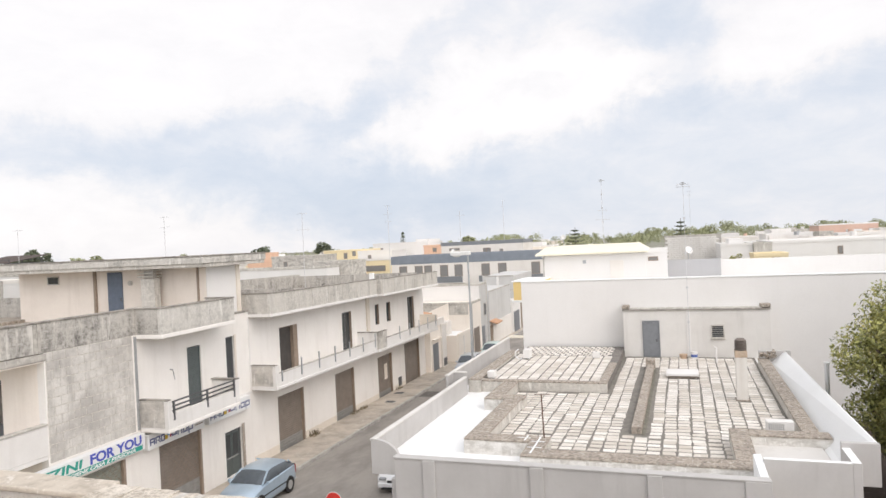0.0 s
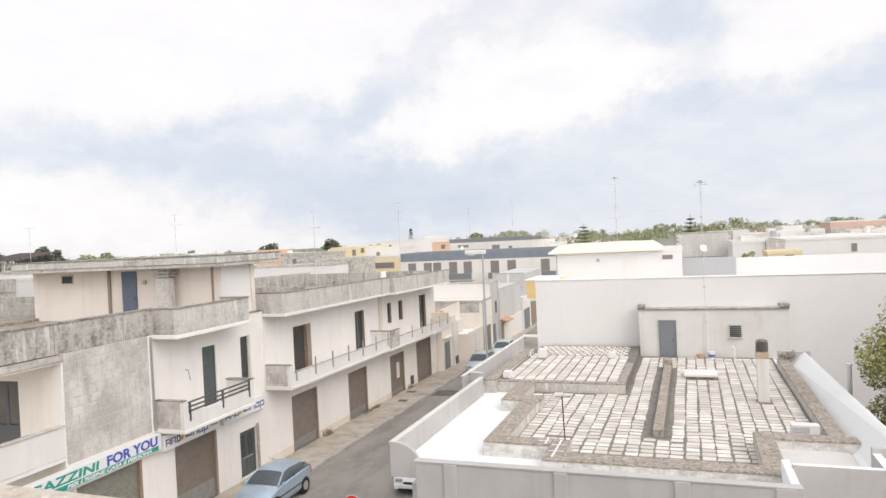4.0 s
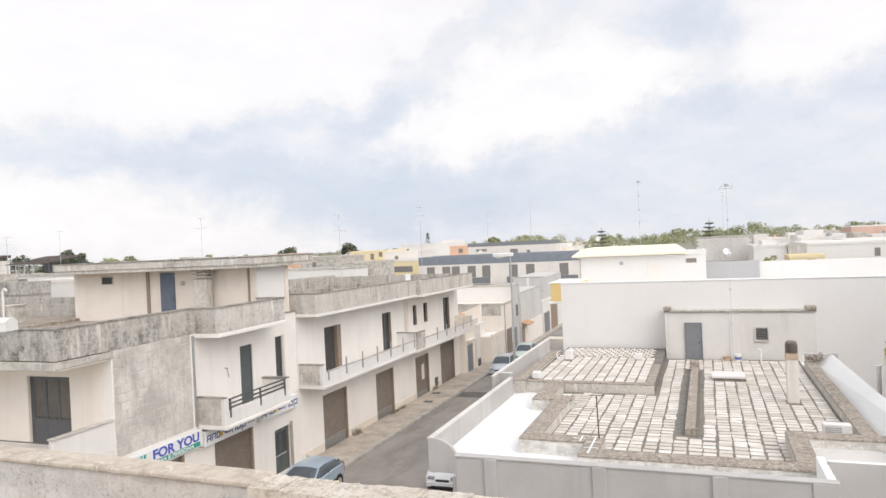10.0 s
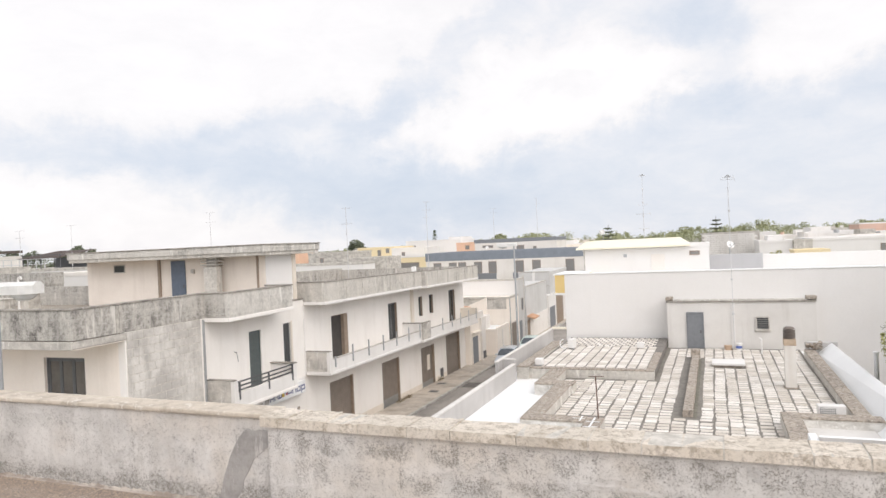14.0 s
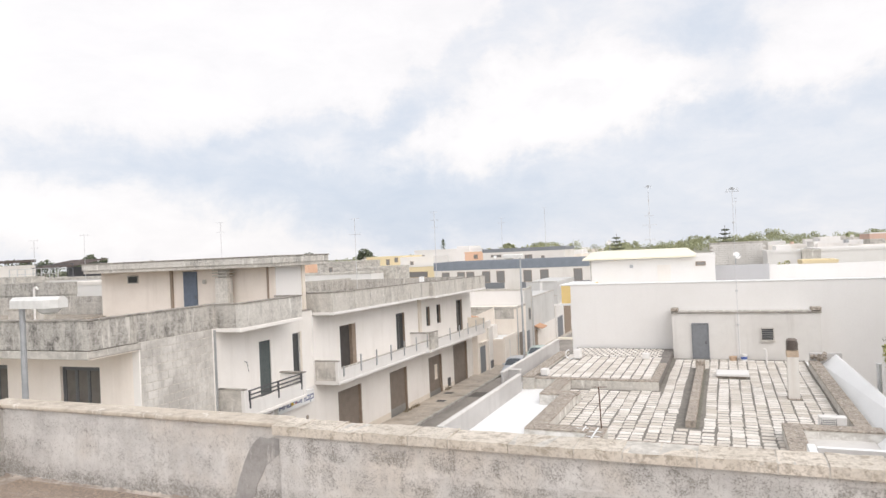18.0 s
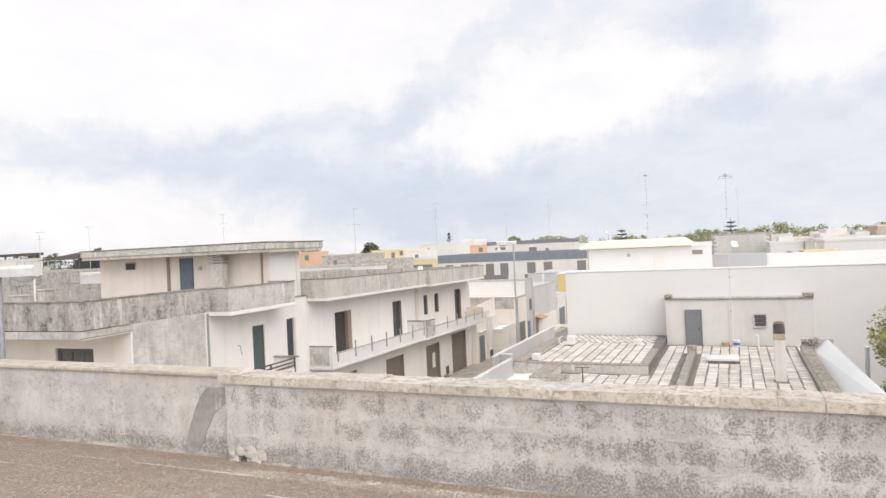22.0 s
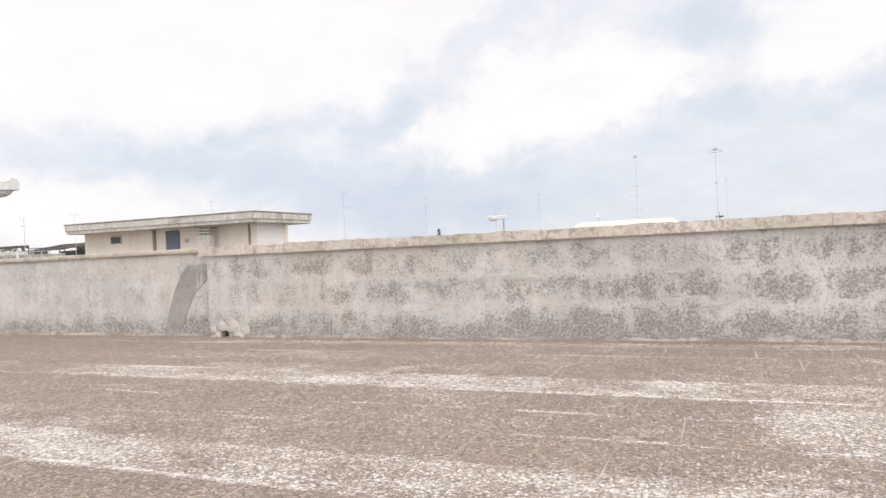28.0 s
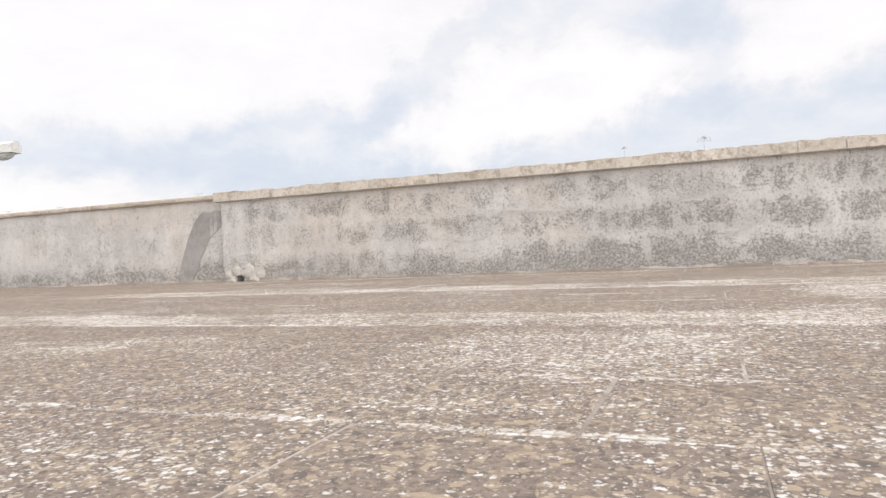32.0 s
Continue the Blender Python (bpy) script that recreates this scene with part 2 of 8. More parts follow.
def streaked(name, base, dark, light, amount):
    """Block parapet with black drips, pale washed runs and faint courses."""
    k = Mat(name, 0.95)
    p = k.world()
    warp = k.noise(6.0, 5, 0.7, src=p)
    sep = k.node("ShaderNodeSeparateXYZ")
    k.put(sep.inputs[0], p)
    along = k.math("ADD", sep.outputs[0], sep.outputs[1])
    uv = k.node("ShaderNodeCombineXYZ")
    k.put(uv.inputs[0], along)
    k.put(uv.inputs[1], k.math("MULTIPLY", sep.outputs[2], 0.22))
    cloud = k.ramp(k.noise(0.55, 4, 0.6, (1, 1, 1.5), src=p, off=(3, 1, 0)), 0.36, 0.62)
    drip = k.ramp(k.noise(2.2, 7, 0.66, src=uv.outputs[0], dist=0.5), 0.44, 0.66)
    wash = k.ramp(k.noise(2.1, 7, 0.7, (1, 0.6, 1), src=uv.outputs[0], off=(9, 4, 0)), 0.57, 0.63)
    fine = k.noise(24, 8, 0.78, src=p)
    spot = k.ramp(k.noise(7, 8, 0.8, src=p, off=(2, 2, 2)), 0.44, 0.62)
    f = k.math("MULTIPLY", k.math("ADD", k.math("MULTIPLY", drip, 0.52), k.math("MULTIPLY", spot, 0.60)), k.math("ADD", k.math("MULTIPLY", cloud, 0.8), 0.42))
    c = k.mix(k.math("MULTIPLY", f, amount), base, dark)
    c = k.mix(k.math("MULTIPLY", k.ramp(fine, 0.48, 0.7), 0.3), c, dark)
    c = k.mix(k.math("MULTIPLY", wash, 0.75), c, light)
    bv = k.node("ShaderNodeCombineXYZ")
    k.put(bv.inputs[0], k.math("ADD", along, k.math("MULTIPLY", warp, 0.12)))
    k.put(bv.inputs[1], k.math("ADD", sep.outputs[2], k.math("MULTIPLY", warp, 0.06)))
    br = k.node("ShaderNodeTexBrick")
    for key, v in (("Scale", 1.0), ("Mortar Size", 0.02), ("Mortar Smooth", 0.9), ("Brick Width", 0.5), ("Row Height", 0.26)):
        br.inputs[key].default_value = v
    k.put(br.inputs["Vector"], bv.outputs[0])
    c = k.mix(k.math("MULTIPLY", k.math("MULTIPLY", br.outputs["Fac"], k.ramp(k.noise(1.6, 5, 0.7, src=p), 0.45, 0.60)), 0.42), c, light)
    return k.done(c, fine, 0.5, 0.012)


def plain(name, colour, rough=0.5, metal=0.0, vary=0.18, scale=6.0):
    k = Mat(name, rough, metal)
    n = k.noise(scale, 6, 0.65)
    dark = tuple(v * (1 - vary) for v in colour)
    return k.done(k.mix(k.ramp(n, 0.35, 0.7), colour, dark), n, 0.08, 0.004)


WHITE = plaster("white_plaster", (0.775, 0.75, 0.72), (0.52, 0.485, 0.435), 0.32, 0.38)
CREAM = plaster("cream_plaster", (0.79, 0.72, 0.63), (0.50, 0.44, 0.36), 0.5, 0.35)
WARM = plaster("warm_white_plaster", (0.785, 0.745, 0.695), (0.58, 0.53, 0.47), 0.35, 0.3)
BRIGHT = plaster("fresh_white_plaster", (0.765, 0.745, 0.72), (0.66, 0.635, 0.60), 0.3, 0.2)
GREYW = plaster("greyish_plaster", (0.60, 0.59, 0.57), (0.40, 0.385, 0.36), 0.35, 0.4)
LIME = plaster("limewash", (0.86, 0.86, 0.85), (0.72, 0.71, 0.68), 0.2, 0.1)
CONCD = streaked("black_streaked_concrete", (0.53, 0.50, 0.455), (0.08, 0.075, 0.067), (0.68, 0.65, 0.60), 0.85)
CONC = streaked("stained_concrete", (0.62, 0.585, 0.53), (0.19, 0.18, 0.162), (0.76, 0.74, 0.69), 0.6)
CONCP = streaked("black_dripped_concrete", (0.64, 0.61, 0.56), (0.15, 0.14, 0.125), (0.76, 0.74, 0.69), 0.7)
COPEDARK = weathered("dark_weathered_coping", (0.36, 0.33, 0.29), (0.12, 0.11, 0.10), (0.52, 0.49, 0.44), 0.5, 0.2)
CONCL = weathered("pale_stained_concrete", (0.60, 0.565, 0.51), (0.27, 0.25, 0.225), (0.74, 0.72, 0.68), 1.0, 0.6)


def lichen_stone(name):
    """Rough brown-grey stone, pitted dark and flecked with pale lichen."""
    k = Mat(name, 0.95)
    p = k.world()
    fine = k.noise(9, 8, 0.8, src=p)
    c = k.mix(k.ramp(k.noise(1.6, 6, 0.65, src=p), 0.38, 0.64), (0.46, 0.395, 0.33), (0.36, 0.31, 0.26))
    c = k.mix(k.ramp(fine, 0.47, 0.60), c, (0.17, 0.145, 0.12))
    c = k.mix(k.math("MULTIPLY", k.ramp(k.noise(6, 8, 0.85, src=p, off=(4, 2, 7)), 0.55, 0.61), 0.85), c, (0.62, 0.58, 0.52))
    c = k.mix(k.math("MULTIPLY", k.ramp(k.noise(2.4, 6, 0.7, src=p, off=(1, 8, 3)), 0.6, 0.7), 0.5), c, (0.60, 0.56, 0.49))
    return k.done(c, fine, 0.6, 0.015)


STONE = lichen_stone("lichen_stone_kerb")


# ---- mesh helpers ----
def box(bm, x0, x1, y0, y1, z0, z1, m=None):
    vs = [bm.verts.new(v) for v in ((x0, y0, z0), (x1, y0, z0), (x1, y1, z0), (x0, y1, z0),
                                    (x0, y0, z1), (x1, y0, z1), (x1, y1, z1), (x0, y1, z1))]
    for f in ((3, 2, 1, 0), (4, 5, 6, 7), (0, 1, 5, 4), (1, 2, 6, 5), (2, 3, 7, 6), (3, 0, 4, 7)):
        bm.faces.new([vs[i] for i in f])
    if m is not None:
        for v in vs:
            v.co = m @ v.co
    return vs


def cyl(bm, p0, p1, r0, r1=None, n=10):
    p0, p1 = Vector(p0), Vector(p1)
    q = (p1 - p0).to_track_quat("Z", "Y")
    r1 = r0 if r1 is None else r1
    rings = []
    for p, r in ((p0, r0), (p1, r1)):
        rings.append([bm.verts.new(p + q @ Vector((r * math.cos(a), r * math.sin(a), 0))) for a in [2 * math.pi * i / n for i in range(n)]])
    for i in range(n):
        j = (i + 1) % n
        bm.faces.new((rings[0][i], rings[0][j], rings[1][j], rings[1][i]))
    bm.faces.new(rings[0][::-1])
    bm.faces.new(rings[1])


def boxes(*rows):
    bm = bmesh.new()
    for r in rows:
        box(bm, *r)
    return bm


def bevel(bm, w=0.01, seg=1):
    bmesh.ops.bevel(bm, geom=bm.edges[:], offset=w, segments=seg, affect="EDGES", profile=0.6)
    return bm


def mesh(name, bm, material, smooth=False):
    me = bpy.data.meshes.new(name)
    bmesh.ops.recalc_face_normals(bm, faces=bm.faces[:])
    bm.to_mesh(me)
    bm.free()
    me.materials.append(material)
    if smooth:
        me.polygons.foreach_set("use_smooth", [True] * len(me.polygons))
        me.set_sharp_from_angle(angle=radians(40))
    return me


def thing(name, label, category, m=None, group="", kind=""):
    ob = new(name)
    ob.empty_display_size = 0.2
    if m is not None:
        ob.matrix_world = m
    return tagged(ob, label, category, group, kind)


def solid(name, bm, material, label, category, m=None, group="", kind="", smooth=False):
    ob = new(name, mesh(name, bm, material, smooth))
    if m is not None:
        ob.matrix_world = m
    return tagged(ob, label, category, group, kind)


def part(name, bm, material, parent, label="", smooth=False):
    ob = new(name, mesh(name, bm, material, smooth))
    ob.parent = parent
    return tagged(ob, label)


def slope(bm, k, y0):
    for v in bm.verts:
        v.co.z -= k * (v.co.y - y0)
    return bm


def wall_y(bm, x0, x1, y, thick, z0, z1, holes=()):
    """A wall in the x-z plane from y to y + thick, with holes (x0, x1, z0, z1)."""
    xs = sorted({x0, x1, *[h[0] for h in holes], *[h[1] for h in holes]})
    zs = sorted({z0, z1, *[h[2] for h in holes], *[h[3] for h in holes]})
    _grid_wall(bm, xs, zs, holes, lambda a, b, d: (a, y + d, b), thick)


def wall_x(bm, x, thick, y0, y1, z0, z1, holes=()):
    """A wall in the y-z plane from x - thick to x, with holes (y0, y1, z0, z1)."""
    ys = sorted({y0, y1, *[h[0] for h in holes], *[h[1] for h in holes]})
    zs = sorted({z0, z1, *[h[2] for h in holes], *[h[3] for h in holes]})
    _grid_wall(bm, ys, zs, holes, lambda a, b, d: (x - d, a, b), thick)


def _grid_wall(bm, us, vs, holes, at, thick):
    def full(i, j):
        if not (0 <= i < len(us) - 1 and 0 <= j < len(vs) - 1):
            return False
        u, v = (us[i] + us[i + 1]) / 2, (vs[j] + vs[j + 1]) / 2
        return not any(h[0] < u < h[1] and h[2] < v < h[3] for h in holes)

    cache = {}

    def vert(i, j, d):
        key = (i, j, d)
        if key not in cache:
            cache[key] = bm.verts.new(at(us[i], vs[j], d))
        return cache[key]

    for i in range(len(us) - 1):
        for j in range(len(vs) - 1):
            if not full(i, j):
                continue
            for d in (0, thick):
                bm.faces.new([vert(i, j, d), vert(i + 1, j, d), vert(i + 1, j + 1, d), vert(i, j + 1, d)])
            for di, dj, (a, b) in ((-1, 0, ((0, 0), (0, 1))), (1, 0, ((1, 0), (1, 1))), (0, -1, ((0, 0), (1, 0))), (0, 1, ((0, 1), (1, 1)))):
                if not full(i + di, j + dj):
                    p = [vert(i + a[0], j + a[1], 0), vert(i + b[0], j + b[1], 0), vert(i + b[0], j + b[1], thick), vert(i + a[0], j + a[1], thick)]
                    bm.faces.new(p)


# ---- ground, road, pavement ----
def gz(y):
    """The street falls gently away from the crossing."""
    return -0.02 * (min(max(y, 18.0), 95.0) - 18.0)


def strip(x0, x1, ys, dz, thick=0.0):
    bm = bmesh.new()
    rows = [[bm.verts.new((x, y, gz(y) + dz)) for x in (x0, x1)] for y in ys]
    for a, b in zip(rows, rows[1:]):
        bm.faces.new((a[0], a[1], b[1], b[0]))
    if thick:
        low = [[bm.verts.new((v.co.x, v.co.y, v.co.z - thick)) for v in r] for r in rows]
        for s in (0, 1):
            for i in range(len(rows) - 1):
                bm.faces.new((rows[i][s], rows[i + 1][s], low[i + 1][s], low[i][s]))
        for i in (0, -1):
            bm.faces.new((rows[i][0], rows[i][1], low[i][1], low[i][0]))
    return bm


ASPHALT = Mat("asphalt", 0.9)
_p = ASPHALT.world()
_n = ASPHALT.noise(60, 6, 0.7, src=_p)
_c = ASPHALT.mix(ASPHALT.ramp(ASPHALT.noise(0.45, 8, 0.7, (1, 0.4, 1), src=_p), 0.42, 0.60), (0.345, 0.313, 0.28), (0.24, 0.218, 0.195))
_c = ASPHALT.mix(ASPHALT.math("MULTIPLY", ASPHALT.ramp(_n, 0.5, 0.75), 0.5), _c, (0.28, 0.27, 0.25))
ASPHALT = ASPHALT.done(_c, _n, 0.4, 0.01)
PAVE = weathered("pavement_concrete", (0.54, 0.475, 0.40), (0.30, 0.26, 0.215), (0.60, 0.56, 0.50), 1.5, 0.2)
KERB = weathered("kerb_stone", (0.48, 0.46, 0.42), (0.28, 0.26, 0.24), (0.6, 0.58, 0.55), 0.8, 0.2)
EARTH = Mat("ground_cover", 0.95)
_p = EARTH.world()
_c = EARTH.mix(EARTH.ramp(EARTH.noise(0.05, 6, 0.6, src=_p), 0.4, 0.6), (0.30, 0.28, 0.24), (0.16, 0.17, 0.10))
EARTH = EARTH.done(_c)

bm = bmesh.new()
_ys = [-2600, -60, 18, 55, 95, 400, 2600]
_rows = [[bm.verts.new((x, y, gz(y) - 0.03)) for x in (-2600, -60, 60, 2600)] for y in _ys]
for a, b in zip(_rows, _rows[1:]):
    for i in range(3):
        bm.faces.new((a[i], a[i + 1], b[i + 1], b[i]))
solid("ground", bm, EARTH, "dry bare ground reaching the horizon", "ground", kind="structure")
solid("road", strip(-12.05, -4.9, [-3, 18, 40, 60, 95, 130], 0.0), ASPHALT, "worn grey asphalt side street", "road", kind="structure")
bm = boxes((-90, -12.05, 1.9, 10.2, -0.03, 0.001), (-4.9, 90, 1.9, 11.3, -0.03, 0.001))
solid("cross_road", bm, ASPHALT, "asphalt road passing under the terrace", "road", kind="structure")
solid("pavement", strip(-14.35, -12.2, [10.4, 18, 40, 60, 95, 120], 0.13, 0.2), PAVE, "stained concrete pavement along the shopfronts", "pavement", kind="structure")
solid("pavement_right", strip(-4.75, -3.9, [12.6, 18, 40, 60, 95, 120], 0.13, 0.2), PAVE, "narrow concrete pavement", "pavement", kind="structure")
solid("kerb", strip(-12.2, -12.05, [10.4, 18, 40, 60, 95, 120], 0.135, 0.2), KERB, "pale stone kerb", "kerb", kind="structure")

# ---- the terrace we look from ----
FZ = 7.30
TM = Matrix.Translation((0, 0.02, 0)) @ Matrix.Rotation(radians(-2.07), 4, "Z")
FLOOR = Mat("terrace_floor", 0.92)
_p = FLOOR.world()
_sep = FLOOR.node("ShaderNodeSeparateXYZ")
FLOOR.put(_sep.inputs[0], _p)
# old whitewash clings to some courses of slabs more than to others
_ly = FLOOR.math("ADD", FLOOR.math("MULTIPLY", _sep.outputs[0], 0.0361), FLOOR.math("SUBTRACT", _sep.outputs[1], 0.02))
_wave = FLOOR.math("ADD", _ly, FLOOR.math("MULTIPLY", FLOOR.math("SUBTRACT", FLOOR.noise(7, 7, 0.82, src=_p), 0.5), 0.36))
_rampn = FLOOR.node("ShaderNodeValToRGB")
_e = _rampn.color_ramp.elements
# distance from the parapet at which a course ends, and how much whitewash it keeps
COURSES = [(0.16, 0.0), (0.36, 0.62), (0.78, 0.27), (1.20, 0.36), (1.62, 0.27), (2.04, 0.78), (2.46, 0.29), (2.88, 0.27), (3.30, 0.27), (3.72, 0.80), (4.14, 0.26), (4.56, 0.34), (4.98, 0.36), (7.0, 0.40)]
_bands, _at = [], 0.0
for _end, _v in COURSES:
    _bands += [((_at + 0.012) / 7.0, _v), ((_end - 0.012) / 7.0, _v)]
    _at = _end
while len(_e) < len(_bands):
    _e.new(0.5)
for _i, (_q, _v) in enumerate(_bands):
    _e[_i].position, _e[_i].color = min(_q, 1.0), (_v, _v, _v, 1)
FLOOR.put(_rampn.inputs[0], FLOOR.ramp(_wave, 0.0, -7.0))
_patch = FLOOR.ramp(FLOOR.noise(2.6, 8, 0.78, (0.5, 1.0, 1), src=_p, off=(2, 5, 0)), 0.38, 0.60)
_dens = FLOOR.math("MULTIPLY", FLOOR.math("ADD", _rampn.outputs[0], FLOOR.math("MULTIPLY", FLOOR.rand(), 0.12)), FLOOR.math("ADD", FLOOR.math("MULTIPLY", _patch, 0.62), 0.46))
_dens = FLOOR.math("ADD", _dens, FLOOR.math("MULTIPLY", FLOOR.ramp(FLOOR.noise(1.6, 7, 0.75, (0.7, 1.2, 1), src=_p, off=(8, 1, 0)), 0.52, 0.66), 0.35))

_dens = FLOOR.math("MULTIPLY", _dens, FLOOR.math("ADD", FLOOR.math("MULTIPLY", FLOOR.ramp(FLOOR.math("ADD", _sep.outputs[0], FLOOR.noise(1.2, 6, 0.7, src=_p, off=(1, 1, 0))), -0.2, 0.7), 0.6), 0.4))
# whitewash left in the long joints
_joint = FLOOR.math("PINGPONG", FLOOR.math("ADD", _ly, FLOOR.math("ADD", FLOOR.math("MULTIPLY", FLOOR.noise(5, 5, 0.7, src=_p), 0.03), 0.345)), 0.21)
_keep = FLOOR.ramp(FLOOR.noise(0.8, 6, 0.7, (0.8, 2.5, 1), src=_p, off=(5, 9, 0)), 0.50, 0.60)
_dens = FLOOR.math("ADD", _dens, FLOOR.math("MULTIPLY", FLOOR.math("MULTIPLY", FLOOR.ramp(_joint, 0.026, 0.010), _keep), 0.62))
# single slabs that kept most of their whitewash: centre and half-size
for _x, _y, _hx, _hy, _v in ((4.2, -4.30, 0.44, 0.36, 0.40), (5.3, -2.65, 0.34, 0.42, 0.5), (5.0, -4.0, 0.5, 0.25, 0.2), (1.7, -1.55, 0.55, 0.16, 0.3), (6.3, -1.0, 0.8, 0.12, 0.3)):
    _m = FLOOR.node("ShaderNodeMapping")
    _m.vector_type = "TEXTURE"
    _m.inputs["Location"].default_value, _m.inputs["Scale"].default_value = (_x, _y, FZ), (_hx, _hy, 1)
    FLOOR.put(_m.inputs["Vector"], _p)
    _l = FLOOR.node("ShaderNodeVectorMath")
    _l.operation = "LENGTH"
    FLOOR.put(_l.inputs[0], _m.outputs[0])
    _edge = FLOOR.math("ADD", _l.outputs["Value"], FLOOR.math("MULTIPLY", FLOOR.math("SUBTRACT", FLOOR.noise(6, 6, 0.75, src=_p), 0.5), 1.2))
    _dens = FLOOR.math("ADD", _dens, FLOOR.math("MULTIPLY", FLOOR.ramp(_edge, 1.3, 0.7), _v))


def flakes(scale, low, span):
    warp = FLOOR.node("ShaderNodeVectorMath")
    warp.operation = "ADD"
    n = FLOOR.node("ShaderNodeTexNoise")
    n.inputs["Scale"].default_value, n.inputs["Detail"].default_value, n.inputs["Roughness"].default_value = scale * 0.8, 5.0, 0.75
    FLOOR.put(n.inputs["Vector"], _p)
    sc = FLOOR.node("ShaderNodeVectorMath")
    sc.operation = "SCALE"
    sc.inputs["Scale"].default_value = 1.9 / scale
    FLOOR.put(sc.inputs[0], n.outputs["Color"])
    FLOOR.put(warp.inputs[0], _p)
    FLOOR.put(warp.inputs[1], sc.outputs[0])
    v = FLOOR.node("ShaderNodeTexVoronoi")
    v.inputs["Scale"].default_value = scale
    FLOOR.put(v.inputs["Vector"], warp.outputs[0])
    pick = FLOOR.node("ShaderNodeSeparateXYZ")
    FLOOR.put(pick.inputs[0], v.outputs["Color"])
    size = FLOOR.math("ADD", FLOOR.math("MULTIPLY", pick.outputs[0], span), low)
    size = FLOOR.math("ADD", size, FLOOR.math("MULTIPLY", _dens, 0.62))
    return FLOOR.ramp(FLOOR.math("SUBTRACT", size, v.outputs["Distance"]), 0.0, 0.03), pick.outputs[1]


_f1, _t1 = flakes(56, -0.30, 0.45)
_f2, _t2 = flakes(125, -0.20, 0.46)
_warm = FLOOR.ramp(FLOOR.noise(0.9, 6, 0.65, src=_p, off=(3, 1, 0)), 0.4, 0.65)
_c = FLOOR.mix(_warm, (0.305, 0.240, 0.198), (0.36, 0.285, 0.222))
_c = FLOOR.mix(FLOOR.math("MULTIPLY", FLOOR.rand(), 0.35), _c, (0.28, 0.225, 0.19))
_gr = FLOOR.noise(70, 6, 0.8, src=_p)
_c = FLOOR.mix(FLOOR.ramp(_gr, 0.46, 0.64), _c, (0.155, 0.122, 0.102))
_agg = FLOOR.voronoi(70, src=_p, out="Color")
_pick = FLOOR.node("ShaderNodeSeparateXYZ")
FLOOR.put(_pick.inputs[0], _agg)
_c = FLOOR.mix(FLOOR.math("MULTIPLY", FLOOR.ramp(_pick.outputs[0], 0.72, 0.9), 0.7), _c, (0.54, 0.42, 0.29))
_c = FLOOR.mix(FLOOR.math("MULTIPLY", FLOOR.ramp(_pick.outputs[1], 0.75, 0.95), 0.7), _c, (0.13, 0.112, 0.10))
_c = FLOOR.mix(FLOOR.math("MULTIPLY", _f2, 0.8), _c, FLOOR.mix(_t2, (0.50, 0.38, 0.26), (0.80, 0.76, 0.70)))
_c = FLOOR.mix(FLOOR.math("MULTIPLY", _f1, 0.92), _c, FLOOR.mix(_t1, (0.67, 0.61, 0.53), (0.86, 0.845, 0.82)))
FLOOR = FLOOR.done(_c, FLOOR.math("ADD", _gr, _f1), 0.6, 0.005)
_k = Mat("worn_pale_mortar", 0.95)
_p = _k.world()
_f = _k.noise(60, 6, 0.8, src=_p)
_c = _k.mix(_k.ramp(_k.noise(1.5, 7, 0.75, src=_p, off=(4, 7, 0)), 0.44, 0.58), (0.34, 0.285, 0.24), (0.56, 0.50, 0.44))
MORTAR = _k.done(_k.mix(_k.math("MULTIPLY", _k.ramp(_f, 0.5, 0.66), 0.5), _c, (0.30, 0.245, 0.205)), _f, 0.4, 0.006)
MORTAR2 = weathered("pale_lime_mortar", (0.66, 0.62, 0.56), (0.36, 0.335, 0.295), (0.74, 0.71, 0.66), 0.2, 0.1)
floor = solid("floor", boxes((-5.0, 26, -16, 0.1, FZ - 0.3, FZ - 0.0012)), MORTAR, "brown stone-slab terrace floor with flaking whitewash", "floor", TM, kind="structure")


